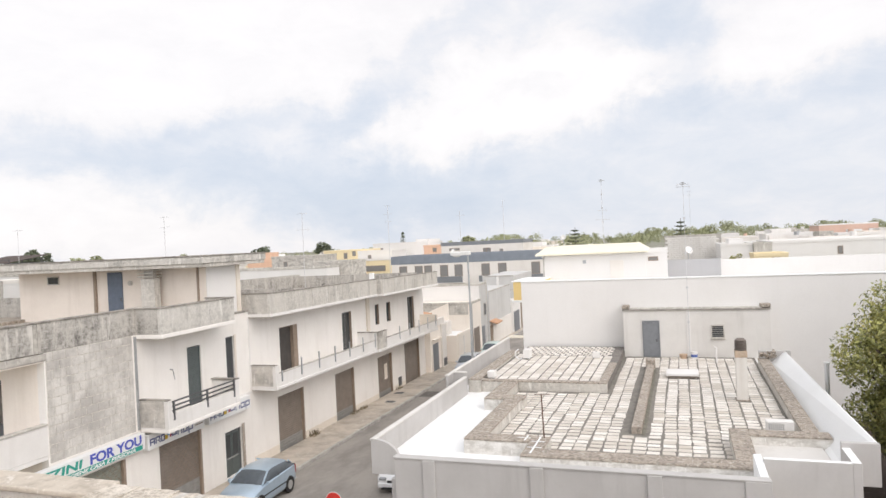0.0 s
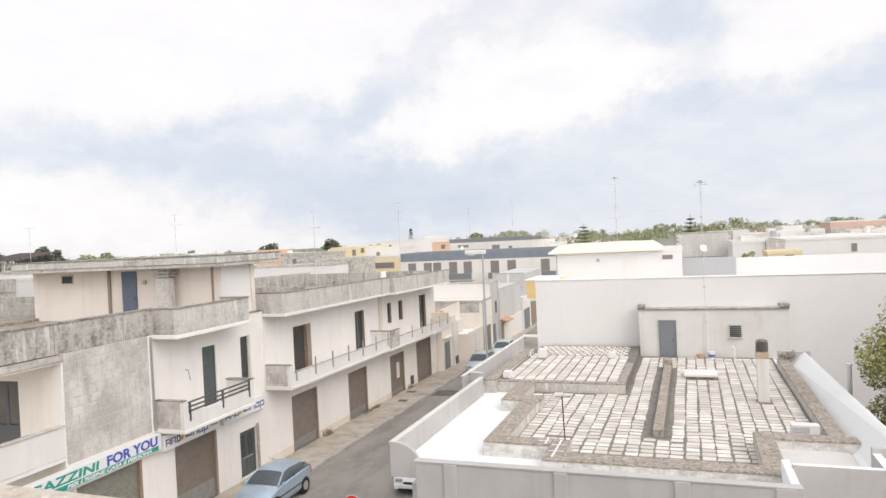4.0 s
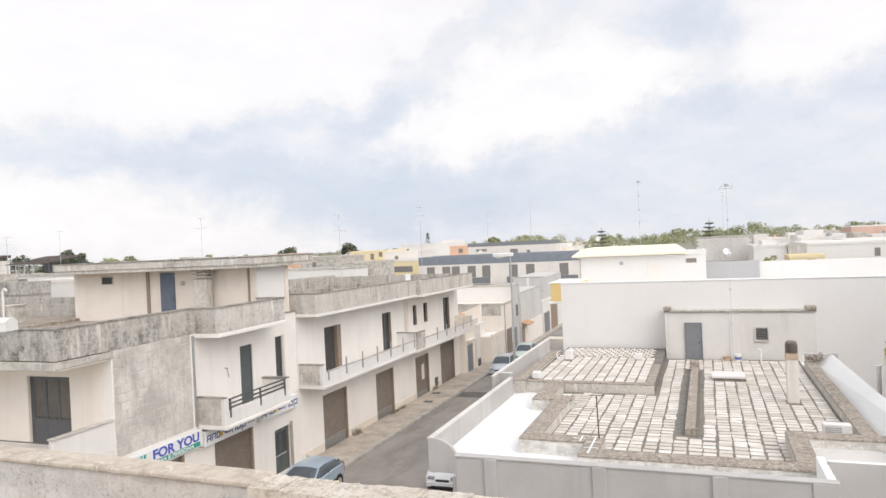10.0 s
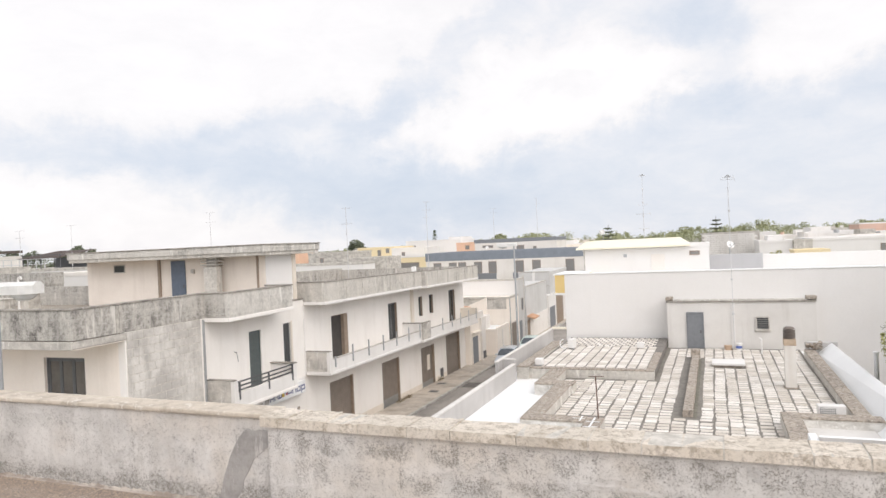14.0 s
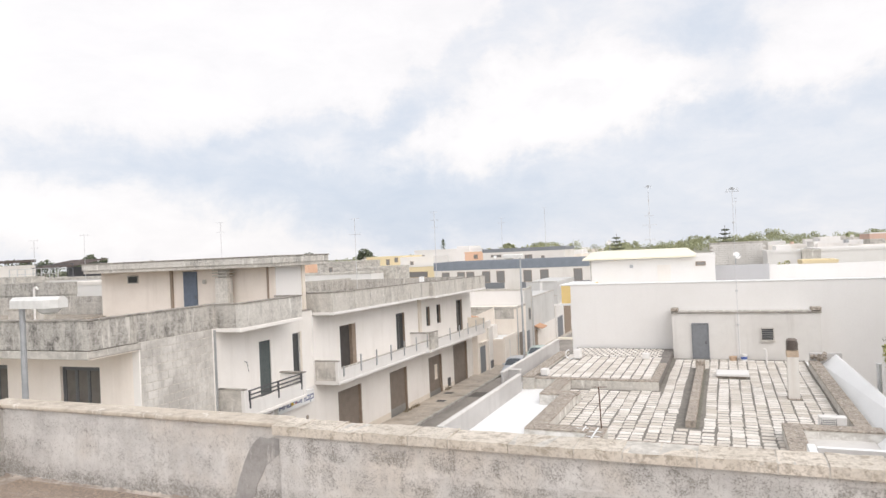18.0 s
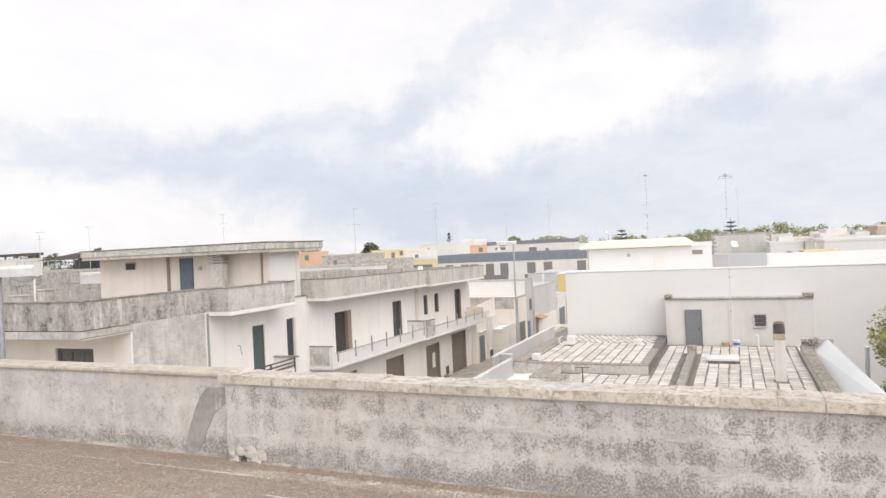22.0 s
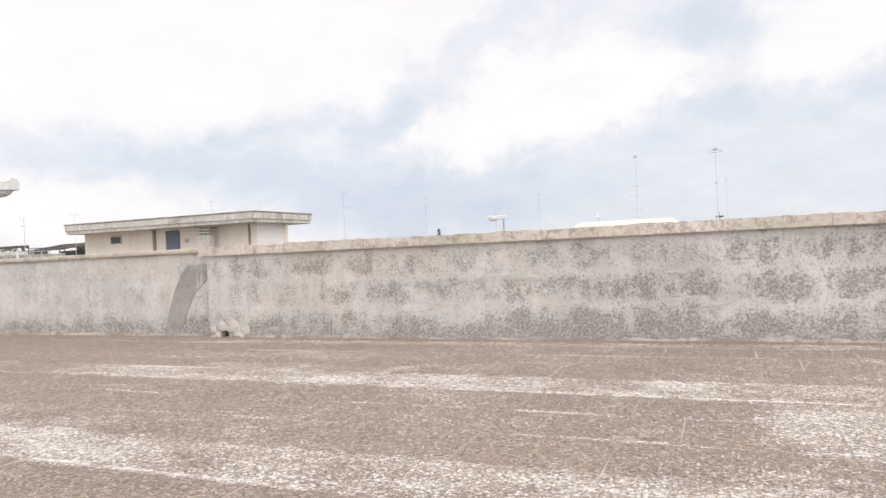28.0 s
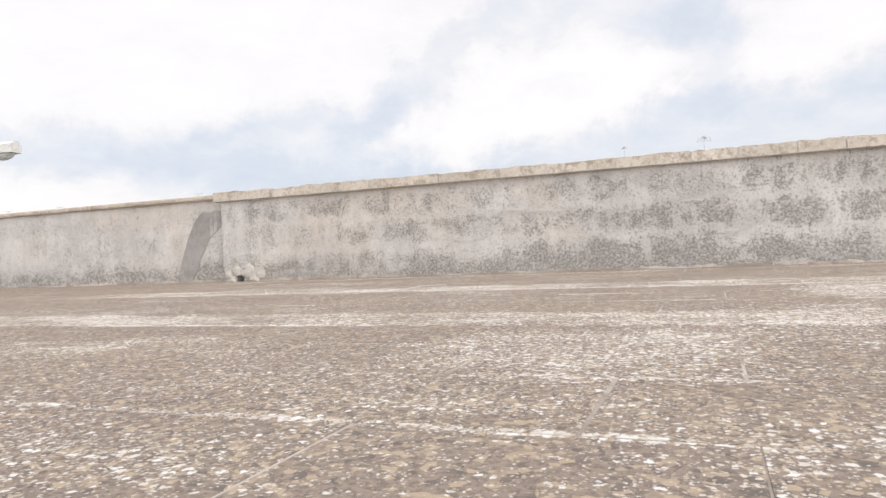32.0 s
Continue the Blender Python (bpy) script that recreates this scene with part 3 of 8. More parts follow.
def parapet_skin(name, density, pale):
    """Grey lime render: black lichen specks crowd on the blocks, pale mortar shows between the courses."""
    k = Mat(name, 0.95)
    sep = k.node("ShaderNodeSeparateXYZ")
    k.put(sep.inputs[0], k.co)
    flat = k.node("ShaderNodeCombineXYZ")
    k.put(flat.inputs[0], sep.outputs[0])
    k.put(flat.inputs[1], k.math("SUBTRACT", sep.outputs[2], 7.335))
    wob = k.node("ShaderNodeVectorMath")
    wob.operation = "MULTIPLY_ADD"
    nn = k.node("ShaderNodeTexNoise")
    nn.inputs["Scale"].default_value, nn.inputs["Detail"].default_value, nn.inputs["Roughness"].default_value = 5.0, 9.0, 0.8
    k.put(nn.inputs["Vector"], k.co)
    k.put(wob.inputs[0], nn.outputs["Color"])
    wob.inputs[1].default_value = (0.95, 0.5, 0)
    k.put(wob.inputs[2], flat.outputs[0])
    shift = k.node("ShaderNodeVectorMath")
    shift.operation = "SUBTRACT"
    k.put(shift.inputs[0], wob.outputs[0])
    shift.inputs[1].default_value = (0.475, 0.25, 0)
    br = k.node("ShaderNodeTexBrick")
    for key, v in (("Scale", 1.0), ("Mortar Size", 0.085), ("Mortar Smooth", 1.0), ("Brick Width", 0.56), ("Row Height", 0.275)):
        br.inputs[key].default_value = v
    br.inputs["Color1"].default_value = (0, 0, 0, 1)
    br.inputs["Color2"].default_value = (1, 1, 1, 1)
    br.inputs["Mortar"].default_value = (0, 0, 0, 1)
    k.put(br.inputs["Vector"], shift.outputs[0])
    block = k.math("SUBTRACT", 1.0, br.outputs["Fac"])
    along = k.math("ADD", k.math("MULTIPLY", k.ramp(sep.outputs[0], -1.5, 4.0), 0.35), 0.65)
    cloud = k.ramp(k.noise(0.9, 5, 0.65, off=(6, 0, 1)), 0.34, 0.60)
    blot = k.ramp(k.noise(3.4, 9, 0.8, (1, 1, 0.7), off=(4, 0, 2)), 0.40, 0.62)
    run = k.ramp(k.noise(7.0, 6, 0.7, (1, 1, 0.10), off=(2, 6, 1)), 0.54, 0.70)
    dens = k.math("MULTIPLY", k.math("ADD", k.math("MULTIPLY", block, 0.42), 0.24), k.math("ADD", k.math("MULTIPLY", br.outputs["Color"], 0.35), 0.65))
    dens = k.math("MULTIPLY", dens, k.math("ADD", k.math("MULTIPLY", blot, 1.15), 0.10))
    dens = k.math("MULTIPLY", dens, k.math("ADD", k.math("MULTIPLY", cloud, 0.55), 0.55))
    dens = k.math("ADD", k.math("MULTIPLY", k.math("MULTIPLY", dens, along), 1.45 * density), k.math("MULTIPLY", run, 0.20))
    # dark specks thicken unevenly towards the floor
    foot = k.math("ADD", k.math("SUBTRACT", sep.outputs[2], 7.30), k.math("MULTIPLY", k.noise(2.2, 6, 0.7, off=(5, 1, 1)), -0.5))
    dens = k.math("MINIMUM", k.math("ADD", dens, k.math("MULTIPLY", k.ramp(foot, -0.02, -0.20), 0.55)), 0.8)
    # they also thicken low down near the west end
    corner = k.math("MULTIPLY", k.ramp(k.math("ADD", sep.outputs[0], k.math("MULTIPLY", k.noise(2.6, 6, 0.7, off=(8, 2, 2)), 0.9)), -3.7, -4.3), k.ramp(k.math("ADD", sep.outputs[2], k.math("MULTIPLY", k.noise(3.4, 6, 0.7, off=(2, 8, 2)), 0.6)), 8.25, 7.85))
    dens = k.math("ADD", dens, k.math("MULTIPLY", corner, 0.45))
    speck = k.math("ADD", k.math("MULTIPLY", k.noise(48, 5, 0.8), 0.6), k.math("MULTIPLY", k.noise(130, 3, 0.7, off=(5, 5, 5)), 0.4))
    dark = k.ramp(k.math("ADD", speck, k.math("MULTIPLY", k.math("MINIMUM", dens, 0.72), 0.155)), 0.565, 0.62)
    grime = k.noise(1.4, 7, 0.7, (1, 1, 1.3), off=(1, 2, 3))
    c = k.mix(k.ramp(grime, 0.40, 0.62), pale, tuple(0.80 * v for v in pale))
    c = k.mix(k.math("MULTIPLY", k.ramp(k.noise(0.8, 5, 0.6, off=(7, 7, 2)), 0.5, 0.66), 0.5), c, (0.66, 0.575, 0.48))
    c = k.mix(k.math("MULTIPLY", k.ramp(k.noise(8, 7, 0.75, (1, 1, 0.25)), 0.48, 0.68), 0.5), c, (0.47, 0.44, 0.40))
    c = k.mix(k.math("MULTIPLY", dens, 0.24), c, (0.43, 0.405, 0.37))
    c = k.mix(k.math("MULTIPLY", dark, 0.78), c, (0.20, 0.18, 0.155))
    # trowelled repairs of white mortar, smeared along the joints
    smear = k.ramp(k.math("ADD", k.noise(2.0, 7, 0.72, (0.7, 1, 2.4), off=(9, 1, 4)), k.math("MULTIPLY", br.outputs["Fac"], 0.07)), 0.60, 0.70)
    c = k.mix(k.math("MULTIPLY", smear, 0.7), c, (0.71, 0.68, 0.645))
    chip = k.ramp(k.noise(60, 6, 0.8, off=(8, 3, 6)), 0.64, 0.68)
    c = k.mix(k.math("MULTIPLY", chip, 0.6), c, (0.78, 0.74, 0.68))
    return k.done(c, k.math("ADD", k.math("SUBTRACT", k.noise(9, 5, 0.65), k.math("MULTIPLY", dark, 0.25)), smear), 0.7, 0.012)


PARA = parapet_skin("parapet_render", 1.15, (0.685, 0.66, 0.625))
# side wall's copy, darkened in colour in place of its weaker light
PARA3 = parapet_skin("parapet_render_shaded", 0.7, (0.50, 0.485, 0.465))
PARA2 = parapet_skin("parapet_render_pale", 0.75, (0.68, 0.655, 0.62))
_k = Mat("coping_stone", 0.95)
_p = _k.world()
_f = _k.noise(26, 8, 0.8, src=_p)
_c = _k.mix(_k.ramp(_k.noise(2.2, 6, 0.7, src=_p), 0.38, 0.64), (0.76, 0.69, 0.60), (0.62, 0.55, 0.46))
_c = _k.mix(_k.math("MULTIPLY", _k.rand(), 0.35), _c, (0.50, 0.46, 0.40))
_c = _k.mix(_k.math("MULTIPLY", _k.ramp(_k.noise(9, 9, 0.82, src=_p, off=(3, 9, 2)), 0.50, 0.58), 0.75), _c, (0.34, 0.285, 0.22))
_c = _k.mix(_k.math("MULTIPLY", _k.ramp(_f, 0.5, 0.66), 0.6), _c, (0.24, 0.205, 0.165))
COPE = _k.done(_c, _f, 0.6, 0.015)
bm = bmesh.new()
wall_y(bm, -0.2, 26, 0.0, 0.26, FZ - 0.3, 8.17, [(-0.035, 0.055, FZ - 0.01, FZ + 0.075)])
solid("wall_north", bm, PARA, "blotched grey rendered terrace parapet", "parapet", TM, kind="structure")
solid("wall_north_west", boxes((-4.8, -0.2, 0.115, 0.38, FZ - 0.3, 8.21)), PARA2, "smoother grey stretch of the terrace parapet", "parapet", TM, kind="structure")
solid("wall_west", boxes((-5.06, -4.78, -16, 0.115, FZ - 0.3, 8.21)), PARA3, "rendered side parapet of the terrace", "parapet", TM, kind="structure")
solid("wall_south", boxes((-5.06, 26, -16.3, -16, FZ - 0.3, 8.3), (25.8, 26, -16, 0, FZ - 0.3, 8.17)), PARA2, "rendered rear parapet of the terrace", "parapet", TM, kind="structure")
solid("wall_building", boxes((-5.06, 26, -16, 0.38, -0.2, FZ - 0.3)), WARM, "plastered house under the terrace", "building", TM, kind="structure")
solid("coping_bed", boxes((-0.26, 26.02, -0.042, 0.312, 8.165, 8.252)), MORTAR2, "pale mortar bed between the coping blocks", "mortar", TM, kind="structure")
cope_run = thing("coping", "row of worn limestone coping blocks on the parapet", "coping", TM, kind="structure")
_r = random.Random(11)
_x = -0.27
while _x < 26:
    _w = min(_r.choice((0.5, 0.42, 0.36, 0.33, 0.6)), 26.03 - _x)
    if _w < 0.2:
        break
    _dz = _r.uniform(-0.008, 0.008)
    _bm = boxes((_x + 0.006, _x + _w - 0.006, -0.05 + _r.uniform(-0.004, 0.004), 0.32, 8.17, 8.262 + _dz))
    bmesh.ops.subdivide_edges(_bm, edges=[e for e in _bm.edges if abs(e.verts[0].co.x - e.verts[1].co.x) > 0.1], cuts=5)
    for _v in _bm.verts:
        if _v.co.z > 8.2:
            _v.co.z += _r.uniform(-0.008, 0.004)
            _v.co.y += _r.uniform(-0.006, 0.006)
    part("coping_block", _bm, COPE, cope_run)
    _x += _w
solid("coping_west", bevel(boxes((-5.1, -0.27, 0.075, 0.42, 8.208, 8.262), (-5.1, -4.745, -16, 0.075, 8.208, 8.262)), 0.02, 3), weathered("pale_mortar_coping", (0.58, 0.51, 0.425), (0.32, 0.27, 0.215), (0.72, 0.67, 0.60), 0.4, 0.1, 0.95, 0.46), "thin rounded mortar coping on the parapet", "coping", TM, kind="structure")
solid("wall_end", bevel(boxes((-0.24, -0.18, 0.03, 0.36, FZ - 0.2, 8.17)), 0.012), PARA2, "end face of the thicker parapet", "parapet", TM, kind="structure")
# darker mortar repair on the smoother stretch
_bm = bmesh.new()
_pts = [(-0.955, 7.31), (-0.90, 7.45), (-0.87, 7.56), (-0.81, 7.70), (-0.77, 7.80), (-0.68, 7.96), (-0.60, 8.05), (-0.54, 8.09), (-0.46, 8.07), (-0.38, 8.09), (-0.275, 8.08), (-0.28, 7.93), (-0.40, 7.84), (-0.485, 7.77), (-0.54, 7.66), (-0.615, 7.55), (-0.64, 7.44), (-0.70, 7.37), (-0.735, 7.31)]
_f = _bm.faces.new([_bm.verts.new((x, 0.108, z)) for x, z in _pts])
_ext = bmesh.ops.extrude_face_region(_bm, geom=[_f])
bmesh.ops.translate(_bm, vec=(0, 0.006, 0), verts=[v for v in _ext["geom"] if isinstance(v, bmesh.types.BMVert)])
solid("wall_patch", _bm, weathered("grey_cement_repair", (0.41, 0.39, 0.37), (0.24, 0.225, 0.21), (0.58, 0.55, 0.52), 0.5, 0.5), "grey cement repair running down the parapet", "repair", TM, kind="structure")
_bm = bmesh.new()
_r = random.Random(5)
for _i in range(15):
    _a, _q = _r.uniform(-0.15, 0.28), _r.uniform(0, 0.13)
    if -0.06 < _a < 0.07 and _q < 0.07:
        continue
    _s = _r.uniform(0.03, 0.06)
    _m = Matrix.Translation((_a, -0.005, FZ + _q)) @ Euler((0, _r.uniform(0, 3), 0)).to_matrix().to_4x4()
    bmesh.ops.create_icosphere(_bm, subdivisions=2, radius=_s * 1.2, matrix=_m @ Matrix.Diagonal((1.2, 0.16, 0.8, 1)))
solid("drain_collar", _bm, MORTAR2, "lumpy pale mortar round the drain hole", "mortar", TM, kind="structure", smooth=True)
_bm = bmesh.new()
_x = -4.75
while _x < 12:
    _w = _r.uniform(0.05, 0.16)
    _y = 0.115 if _x < -0.3 else 0.0
    if abs(_x) > 0.12:
        bmesh.ops.create_icosphere(_bm, subdivisions=1, radius=1.0, matrix=Matrix.Translation((_x, _y, FZ)) @ Matrix.Diagonal((_w, _r.uniform(0.012, 0.03), _r.uniform(0.012, 0.035), 1)))
    _x += _w * 1.4
solid("mortar_fillet", _bm, MORTAR, "crumbling mortar fillet along the foot of the parapet", "mortar", TM, kind="structure", smooth=True)

# ---- corner house with the shops (left) ----
FX = -14.37
# dark paints and glass here are lifted in colour to stand in for glare
SHUTTER = plain("brown_roller_shutter", (0.26, 0.215, 0.18), 0.55, 0.0, 0.25, 3)
SHUTGREY = plain("grey_metal_shutter", (0.33, 0.32, 0.30), 0.5, 0.2, 0.2, 4)
SHUTGREEN = plain("greenish_shutter", (0.30, 0.31, 0.26), 0.55, 0.0, 0.25, 4)
DARKGREEN = plain("dark_green_shutter_paint", (0.105, 0.125, 0.122), 0.5, 0.0, 0.25, 8)
DARKFRAME = plain("dark_grey_frame_paint", (0.115, 0.118, 0.122), 0.45, 0.0, 0.2, 8)
BROWNF = plain("brown_frame_paint", (0.33, 0.255, 0.195), 0.6, 0.0, 0.25, 6)
BLUEDOOR = plain("blue_grey_metal_door", (0.135, 0.165, 0.215), 0.5, 0.1, 0.2, 5)
GREYDOOR = plain("slate_grey_door", (0.225, 0.235, 0.25), 0.5, 0.1, 0.15, 5)
IRON = plain("dark_iron", (0.145, 0.145, 0.15), 0.55, 0.4, 0.3, 20)
STEEL = plain("galvanised_steel", (0.46, 0.47, 0.48), 0.45, 0.6, 0.2, 10)
ALU = plain("bare_aluminium", (0.62, 0.62, 0.61), 0.4, 0.7, 0.15, 15)
GLASS = plain("window_glass", (0.06, 0.064, 0.066), 0.06, 0.0, 0.1, 2)
LIGHTGLASS = plain("curtained_glass", (0.17, 0.155, 0.14), 0.08, 0.0, 0.35, 1.5)
ROOFBROWN = weathered("brown_roof_screed", (0.36, 0.315, 0.26), (0.22, 0.19, 0.155), (0.48, 0.44, 0.38), 1.2, 0.1)
PEACH = plaster("pale_peach_plaster", (0.83, 0.755, 0.675), (0.56, 0.485, 0.41), 0.45, 0.4)
BLOCK = Mat("tuff_block", 0.95)
_p = BLOCK.world()
_n = BLOCK.noise(18, 7, 0.7, src=_p)
_c = BLOCK.mix(BLOCK.rand(), (0.70, 0.67, 0.625), (0.645, 0.615, 0.57))
_c = BLOCK.mix(BLOCK.math("MULTIPLY", BLOCK.ramp(BLOCK.noise(3.2, 7, 0.72, (1, 1, 0.14), src=_p, off=(6, 2, 0)), 0.5, 0.66), 0.45), _c, (0.36, 0.335, 0.30))
_c = BLOCK.mix(BLOCK.math("MULTIPLY", BLOCK.ramp(BLOCK.noise(0.75, 6, 0.65, src=_p), 0.40, 0.60), 0.75), _c, (0.40, 0.375, 0.345))
_c = BLOCK.mix(BLOCK.math("MULTIPLY", BLOCK.ramp(BLOCK.noise(2.4, 6, 0.7, (1, 1, 0.4), src=_p, off=(3, 0, 0)), 0.52, 0.68), 0.5), _c, (0.34, 0.32, 0.295))
_c = BLOCK.mix(BLOCK.math("MULTIPLY", BLOCK.ramp(_n, 0.5, 0.72), 0.35), _c, (0.28, 0.26, 0.235))
BLOCK = BLOCK.done(_c, _n, 0.5, 0.01)


def slats_x(x, y0, y1, z0, z1, pitch=0.11, depth=0.02):
    """A ribbed roller shutter in the plane x."""
    bm = bmesh.new()
    n = max(2, round((z1 - z0) / pitch))
    rows = []
    for i in range(n + 1):
        z = z0 + (z1 - z0) * i / n
        for d, dz in ((0, 0), (depth, 0.012), (depth, (z1 - z0) / n - 0.02)):
            if i == n and dz > 0.0:
                continue
            rows.append([bm.verts.new((x + d, y, z + dz)) for y in (y0, y1)])
    for a, b in zip(rows, rows[1:]):
        bm.faces.new((a[0], a[1], b[1], b[0]))
    back = [[bm.verts.new((x - 0.03, y, z)) for y in (y0, y1)] for z in (z0, z1)]
    bm.faces.new((back[0][0], back[0][1], back[1][1], back[1][0]))
    bm.faces.new((rows[0][0], rows[0][1], back[0][1], back[0][0]))
    bm.faces.new((rows[-1][0], rows[-1][1], back[1][1], back[1][0]))
    return bm


def ring_x(x0, x1, y0, y1, z0, z1, w, sill=True):
    """A rectangular frame of width w in a wall that faces +x."""
    rows = [(x0, x1, y0, y0 + w, z0, z1), (x0, x1, y1 - w, y1, z0, z1), (x0, x1, y0 + w, y1 - w, z1 - w, z1)]
    if sill:
        rows.append((x0, x1, y0 + w, y1 - w, z0, z0 + w))
    return boxes(*rows)


def ring_y(y0, y1, x0, x1, z0, z1, w, sill=True):
    rows = [(x0, x0 + w, y0, y1, z0, z1), (x1 - w, x1, y0, y1, z0, z1), (x0 + w, x1 - w, y0, y1, z1 - w, z1)]
    if sill:
        rows.append((x0 + w, x1 - w, y0, y1, z0, z0 + w))
    return boxes(*rows)


def roller(parent, x, y0, y1, z0, z1, material, low=0.0, lowmat=None, k=0.0):
    """A roller shutter with guide rails; its lowest part may be of open grille."""
    sh = part("roller_shutter", slope(slats_x(x, y0 + 0.05, y1 - 0.05, z0 + low, z1), k, 25), material, parent, "brown ribbed metal roller shutter, closed")
    for a in (y0, y1 - 0.05):
        part("guide_rail", slope(boxes((x - 0.02, x + 0.05, a, a + 0.05, z0, z1)), k, 25), STEEL, sh)
    if low:
        part("lower_panel", slope(slats_x(x + 0.005, y0 + 0.05, y1 - 0.05, z0, z0 + low, 0.16, 0.03), k, 25), lowmat, sh, "grey horizontal-barred lower panel")
    return sh


def french(parent, x, y0, y1, z0, z1, leaf, open_leaf=True, k=0.0):
    """A tall window in a wall facing +x, with a frame, glass set back and one shutter leaf folded in the reveal."""
    w = part("window", slope(ring_x(x - 0.2, x - 0.14, y0, y1, z0, z1, 0.07), k, 25), leaf, parent)
    part("pane", slope(boxes((x - 0.18, x - 0.17, y0 + 0.07, (y0 + y1) / 2 - 0.02, z0 + 0.07, z1 - 0.07)), k, 25), GLASS, w)
    part("pane", slope(boxes((x - 0.18, x - 0.17, (y0 + y1) / 2 + 0.02, y1 - 0.07, z0 + 0.07, z1 - 0.07)), k, 25), GLASS, w)
    part("mullion", slope(boxes((x - 0.19, x - 0.15, (y0 + y1) / 2 - 0.02, (y0 + y1) / 2 + 0.02, z0 + 0.07, z1 - 0.07)), k, 25), leaf, w)
    if open_leaf:
        part("shutter_leaf", slope(boxes((x - 0.14, x - 0.005, y1 - 0.05, y1 - 0.004, z0 + 0.02, z1 - 0.02)), k, 25), BROWNF, w, "brown shutter folded into the reveal")
    return w


def closed_shutter(parent, x, y0, y1, z0, z1, material, k=0.0):
    w = part("window", slope(ring_x(x - 0.12, x - 0.06, y0, y1, z0, z1, 0.05), k, 25), material, parent, "tall opening with a closed dark green shutter")
    m = (y0 + y1) / 2
    for a, b in ((y0 + 0.05, m - 0.005), (m + 0.005, y1 - 0.05)):
        part("shutter_leaf", slope(slats_x(x - 0.09, a, b, z0 + 0.05, z1 - 0.05, 0.07, 0.012), k, 25), material, w)
    return w


# ---- corner house with the shops ----
corner_house = thing("corner_house", "white two-storey corner house with shops below and a roof terrace", "building", pose(FX, 12.25, 0))
corner_house.matrix_world = Matrix()
bm = bmesh.new()
SHUT1, SHUT2, SHOPD = (11.2 + 1.4, 15.45, 0.0, 2.95), (17.2, 19.75, 0.0, 2.92), (21.38, 22.65, 0.12, 2.2)
LDOOR, LWIN = (19.1, 19.98, 3.82, 6.42), (21.75, 22.37, 4.3, 6.45)
wall_x(bm, FX, 0.3, 12.25, 23.6, 0, 7.355, [SHUT1, SHUT2, SHOPD, LDOOR, LWIN])
# white plaster lightened in colour to offset the shade under the bays
ROWW = plaster("sunny_white_plaster", (0.85, 0.815, 0.772), (0.60, 0.56, 0.50), 0.28, 0.38)
part("wall", bm, ROWW, corner_house)
bm = bmesh.new()
wall_y(bm, -46, FX - 0.3, 12.25, 0.3, 0, 7.1, [(-18.15, -16.22, 4.08, 6.45), (-22.8, -20.9, 4.08, 6.45)])
# cream plaster lightened in colour to make up for the loggia's shade
ROWLOG = plaster("sunny_cream_plaster", (0.88, 0.81, 0.73), (0.64, 0.56, 0.47), 0.3, 0.35)
part("wall", bm, ROWLOG, corner_house, "warm white loggia wall")
for row in ((-46, FX - 0.3, 23.3, 23.6, 0, 7.1), (-46, -45.7, 12.55, 23.3, 0, 7.1), (-45.7, FX - 0.3, 12.55, 23.3, 3.45, 3.75)):
    part("wall", boxes(row), WARM, corner_house)
part("roof", boxes((-46, FX - 0.003, 10.2, 23.6, 7.1, 7.25), (-45.8, FX - 0.2, 10.4, 23.5, 7.25, 7.36)), ROOFBROWN, corner_house, "brown screeded flat roof")
# roof parapet with its pale cornice
part("parapet", bevel(boxes((FX - 0.18, FX + 0.0, 10.2, 16.28, 7.36, 8.31), (-46, FX - 0.18, 10.2, 10.38, 7.36, 8.31)), 0.012), CONCD, corner_house, "black-streaked grey concrete roof parapet")
part("coping", bevel(boxes((FX - 0.21, FX + 0.03, 10.17, 16.25, 8.31, 8.37), (-46, FX - 0.21, 10.17, 10.41, 8.31, 8.37)), 0.01), COPEDARK, corner_house)
part("cornice", bevel(boxes((FX, FX + 0.05, 10.15, 12.3, 7.12, 7.34), (-46, FX, 10.13, 10.2, 7.08, 7.34)), 0.01), CONCL, corner_house)
part("loggia_ceiling", boxes((-45.9, FX - 0.004, 10.21, 12.24, 7.06, 7.098)), ROWLOG, corner_house)
for y in (11.9, 12.05):
    part("pilaster", bevel(boxes((FX + 0.001, FX + 0.025, y, y + 0.1, 7.36, 8.29)), 0.005), CONCL, corner_house)
BX, BY0, BY1 = -13.2, 16.28, 20.85     # the bay over the shop balcony
part("parapet", bevel(boxes((BX - 0.16, BX, BY0, BY1, 7.36, 8.31)), 0.012), CONCP, corner_house, "pale parapet of the projecting bay, streaked with black")
# returns take the darker concrete to stand in for their shade
for y0, y1 in ((BY0, BY0 + 0.16), (BY1 - 0.16, BY1)):
    part("parapet", bevel(boxes((FX - 0.16, BX - 0.165, y0, y1, 7.36, 8.31)), 0.012), CONCD, corner_house, "return of the bay parapet, darkened in place of its shade")
part("coping", bevel(boxes((BX - 0.2, BX + 0.03, BY0 - 0.03, BY1 + 0.03, 8.31, 8.37), (FX - 0.2, BX - 0.2, BY0 - 0.03, BY0 + 0.19, 8.31, 8.37), (FX - 0.2, BX - 0.2, BY1 - 0.19, BY1 + 0.03, 8.31, 8.37)), 0.01), COPEDARK, corner_house)
part("bay_slab", bevel(boxes((FX + 0.001, BX + 0.04, BY0 - 0.02, BY1 + 0.03, 7.2, 7.36)), 0.015), ROWW, corner_house)
